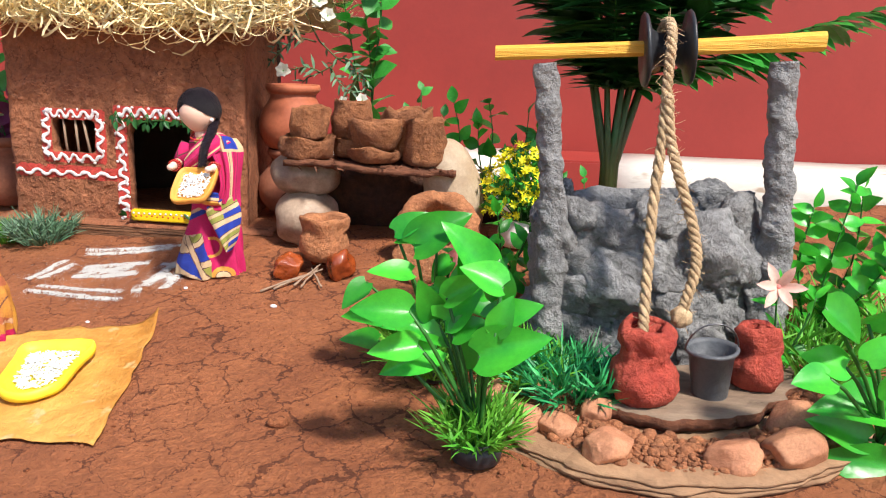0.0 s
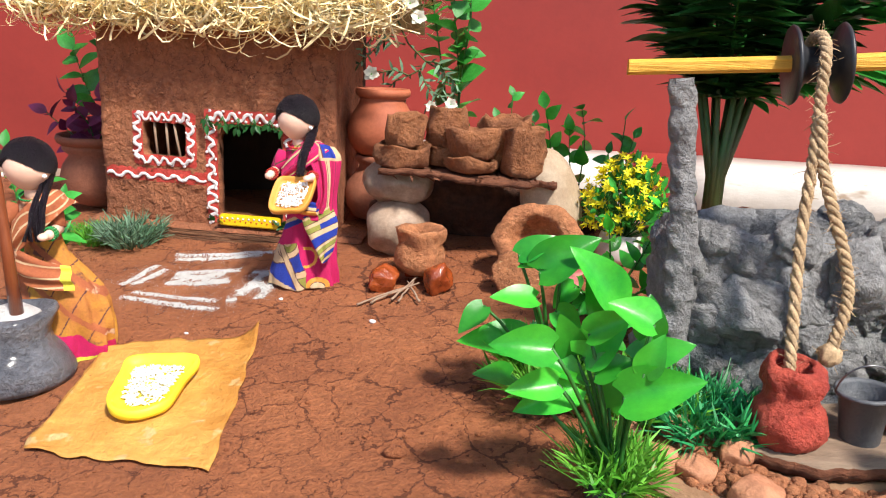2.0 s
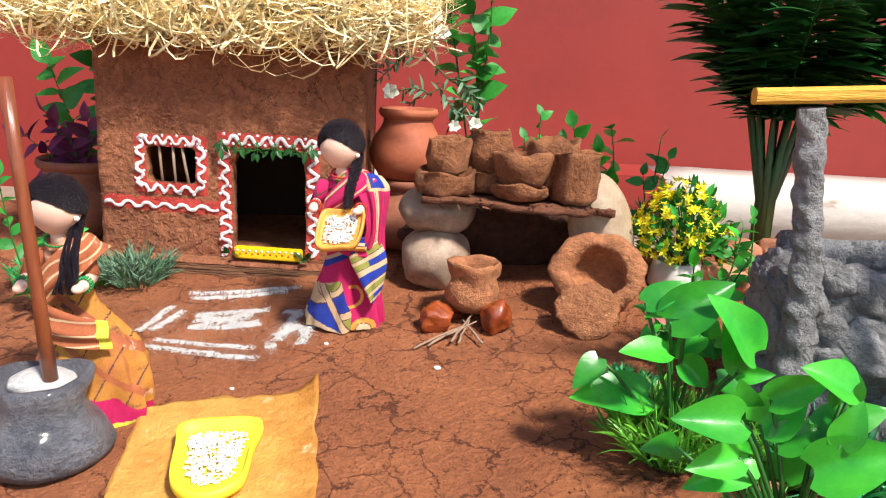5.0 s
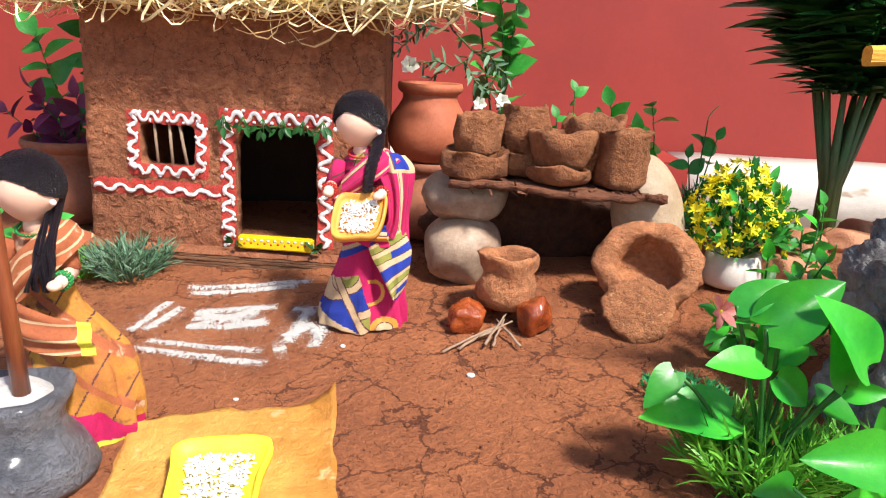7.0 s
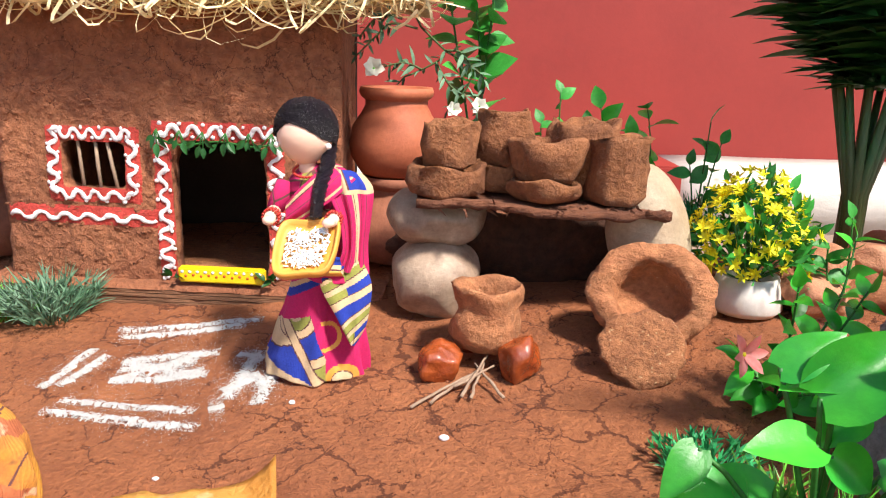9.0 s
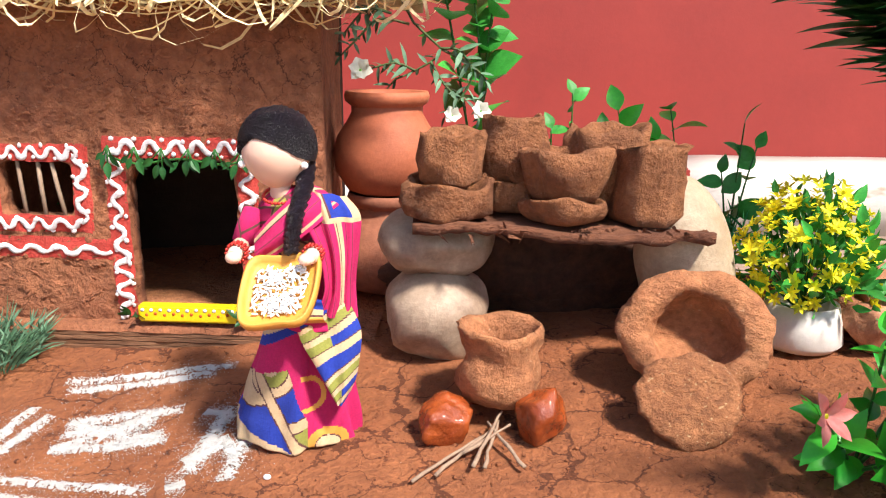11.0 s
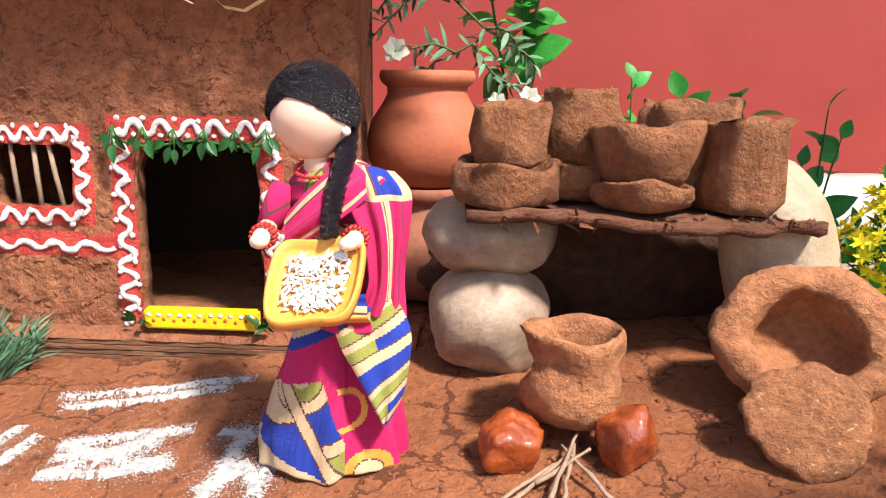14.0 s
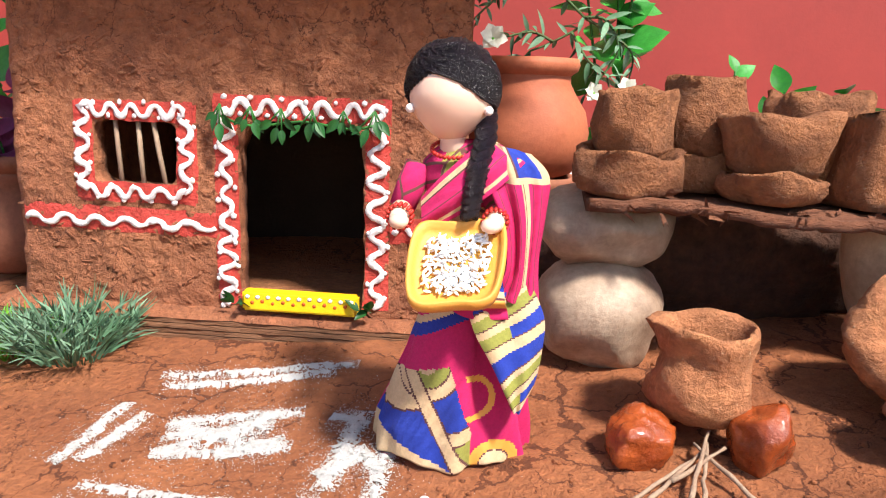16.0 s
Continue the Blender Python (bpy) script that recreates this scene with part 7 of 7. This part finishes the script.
# board, cardboard and soil in front of the well
def rounded_board(name, cx, cy, rx, ry, a0, a1, th, lift, material, label, category, seed, jag):
    bm = bmesh.new()
    n, k = 90, 8
    top, low = [], []
    for i in range(n + 1):
        a = radians(a0 + (a1 - a0) * i / n)
        s = 1 + jag * fbm(math.cos(a) * 3, math.sin(a) * 3, 0, 2.0, seed)
        t, l = [], []
        for j in range(k + 1):
            q = j / k
            x, y = cx + math.cos(a) * rx * s * q, cy + math.sin(a) * ry * s * q
            z = gz(cx, cy) + 0.063 * (x - cx) + 0.07 * (y - cy) + lift
            t.append(bm.verts.new((x, y, z + th + 0.0006 * fbm(x, y, 0, 80, seed))))
            l.append(bm.verts.new((x + (0.001 * nz(i, 0, 3) if j == k else 0), y, z)))
        top.append(t)
        low.append(l)
    for s in (top, low):
        for a, b in zip(s, s[1:]):
            for j in range(k):
                bm.faces.new((a[j], b[j], b[j + 1], a[j + 1]))
    for a, b in ((([r[-1] for r in top]), [r[-1] for r in low]), (top[0], low[0]), (top[-1], low[-1])):
        for i in range(len(a) - 1):
            bm.faces.new((a[i], a[i + 1], b[i + 1], b[i])).material_index = 1
    bmesh.ops.remove_doubles(bm, verts=bm.verts, dist=0.00005)
    thing(name, bm, [material, BARK if material == GREY_SLAB else material], Matrix(), label, category)


rounded_board("wooden_board", 0.160, 0.405, 0.072, 0.062, 175, 368, 0.0065, 0.0048, GREY_SLAB, "weathered half-round board with a bark edge", "board", 2.0, 0.06)
for i in range(3):
    rounded_board("cardboard_sheet", 0.16, 0.375, 0.104 - 0.001 * i, 0.078 - 0.0012 * i, 170, 372, 0.0014, -0.001 + i * 0.0019, CARDBOARD, "torn corrugated cardboard sheet under the pebbles", "cardboard", 4.0 + i, 0.035)
_rng = random.Random(91)
_b = bmesh.new()
for i in range(2400):
    a, q = radians(_rng.uniform(180, 360)), _rng.uniform(0.58, 0.97)
    x, y = 0.165 + math.cos(a) * 0.094 * q, 0.378 + math.sin(a) * 0.07 * q
    if x < 0.085:
        continue
    r = _rng.uniform(0.0007, 0.002) if _rng.random() < 0.9 else _rng.uniform(0.002, 0.0038)
    blob(_b, r, r * _rng.uniform(0.7, 1), r * 0.8, 0.3, 200, i, sub=1 if r < 0.003 else 2, m=pose(x, y, gz(x, y) + 0.0035 + 0.0052 * math.sin(math.pi * min(1.0, (q - 0.5) / 0.5)) + r * 0.3))
thing("soil_crumbs", _b, LOOSE, Matrix(), "loose brown soil crumbs in front of the board", "soil", kind="stuff")
_b = bmesh.new()
rows = []
for i in range(60):
    a = radians(178 + 186 * i / 59)
    rows.append([_b.verts.new((0.163 + math.cos(a) * 0.093 * q, 0.377 + math.sin(a) * 0.068 * q, gz(0.163 + math.cos(a) * 0.093 * q, 0.377 + math.sin(a) * 0.068 * q) + 0.0035 + 0.0052 * math.sin(math.pi * min(1.0, (q - 0.5) / 0.5)) + 0.0012 * nz(i * 0.7, q * 9, 0))) for q in (0.55, 0.65, 0.75, 0.85, 0.93, 1.0)])
for a, b in zip(rows, rows[1:]):
    for j in range(5):
        _b.faces.new((a[j], a[j + 1], b[j + 1], b[j]))
thing("soil_bed", _b, LOOSE, Matrix(), "bed of brown soil on the cardboard sheet", "soil", kind="structure")

for i, (x, y, rx, ry, rz, rot) in enumerate(((0.0735, 0.352, 0.0115, 0.010, 0.0105, 10), (0.0925, 0.347, 0.011, 0.0085, 0.008, -10), (0.115, 0.358, 0.0105, 0.009, 0.0095, 30), (0.1165, 0.326, 0.0145, 0.011, 0.0105, 20), (0.090, 0.376, 0.012, 0.009, 0.009, -30),
                                             (0.177, 0.319, 0.0155, 0.012, 0.0105, 0), (0.206, 0.322, 0.016, 0.0125, 0.0125, 15), (0.216, 0.345, 0.016, 0.013, 0.0125, -20), (0.246, 0.36, 0.014, 0.012, 0.012, 40), (0.062, 0.378, 0.009, 0.009, 0.009, 0))):
    stone("pebble", (rx * 0.92, ry * 0.92, rz * 0.92), PEBBLE, at(x, y, rz=rot, lift=0.0025 + rz * 0.65), "smooth orange-brown river pebble on soil", seed=i * 2.3 + 1, group="pebbles before the well", sub=4, cut=0.74)
for i, (x, y, rx, ry, rz, rot, lift) in enumerate(((0.142, 0.663, 0.022, 0.016, 0.017, 25, 0.018), (0.122, 0.632, 0.021, 0.015, 0.014, 10, 0.012), (0.186, 0.665, 0.026, 0.016, 0.016, -20, 0.016), (0.21, 0.70, 0.022, 0.018, 0.014, 0, 0.012))):
    stone("pebble", (rx, ry, rz), PEBBLE, pose(x, y, gz(x, y) + lift, 0, 18, rot), "large smooth orange-brown stone near the palm", seed=i * 3.3 + 2, group="stones round the palm", sub=4, cut=0.74)
_b = bmesh.new()
blob(_b, 0.085, 0.05, 0.02, 0.3, 40, 6, sub=5)
thing("soil_mound", _b, LOOSE, at(0.165, 0.68, lift=-0.004), "loose brown soil heaped round the palm", "soil", kind="structure")

# vessels at the well
def waisted(r, h):
    """A pot with a round belly, a drawn-in waist and a second, smaller bulge under its mouth."""
    return [(r * k, h * z) for k, z in ((0.55, 0), (0.86, 0.08), (0.99, 0.24), (0.98, 0.38), (0.85, 0.5), (0.72, 0.58), (0.71, 0.64), (0.8, 0.73), (0.86, 0.83), (0.84, 0.92), (0.74, 0.99), (0.6, 1.0), (0.5, 0.95), (0.46, 0.8), (0.5, 0.5), (0.3, 0.3))] + [(0.0005, h * 0.28)]


pot("red_pot", waisted(0.0188, 0.0455), RED_CLAY, at(0.1385, 0.368, lift=0.0105), "red-painted rough clay pot with rope end", wob=0.004, freq=95, seed=4, group="red pots at the well", rim=True)
pot("red_pot", waisted(0.0150, 0.037), RED_CLAY, at(0.2045, 0.382, lift=0.0108), "smaller red-painted rough clay pot", wob=0.0036, freq=100, seed=7, group="red pots at the well", rim=True)
_k = empty("bucket", at(0.178, 0.372, lift=0.0112, rx=3, ry=-5), "small grey painted bucket with a wire handle", "bucket")
_b = bmesh.new()
lathe(_b, [(0.0092, 0), (0.0096, 0.001), (0.0122, 0.0275), (0.0142, 0.028), (0.0144, 0.0296), (0.013, 0.0302), (0.0116, 0.028), (0.0086, 0.003), (0.001, 0.0025)], 36, 0.0003, 90, 3)
part("bucket_body", _b, GREY_PLASTIC, _k)
_b = bmesh.new()
tube(_b, [(math.cos(a) * 0.0142, -0.004 * math.sin(a), 0.0285 + math.sin(a) * 0.0165) for a in [math.pi * i / 16 for i in range(17)]], 0.0005, 6)
part("wire_handle", _b, WIRE, _k, "thin bent wire handle")

# scattered crumbs over the yard
_rng = random.Random(95)
_b = bmesh.new()
for i in range(2600):
    x, y = _rng.uniform(-0.42, 0.1), _rng.uniform(0.3, 0.68)
    r = abs(_rng.gauss(0, 0.0006)) + 0.00025
    blob(_b, r, r, r * 0.7, 0.3, 300, i, sub=1, m=pose(x, y, gz(x, y) + r * 0.3))
thing("soil_crumbs", _b, SOIL, Matrix(), "small crumbs of dry mud strewn over the yard", "soil", kind="stuff")
for i, (x, y, r) in enumerate(((-0.105, 0.517, 0.0026), (-0.185, 0.552, 0.0018), (-0.236, 0.492, 0.0018), (-0.06, 0.36, 0.006))):
    stone("gravel_bit" if i < 3 else "mud_clod", (r, r * 0.8, r * 0.6), WHITE_PAINT if i < 3 else SOIL, at(x, y, lift=r * 0.4), "small pale chip lying on the mud" if i < 3 else "small clod of dry mud on the yard", 0.3, 200, i, "chip" if i < 3 else "clod", sub=2)
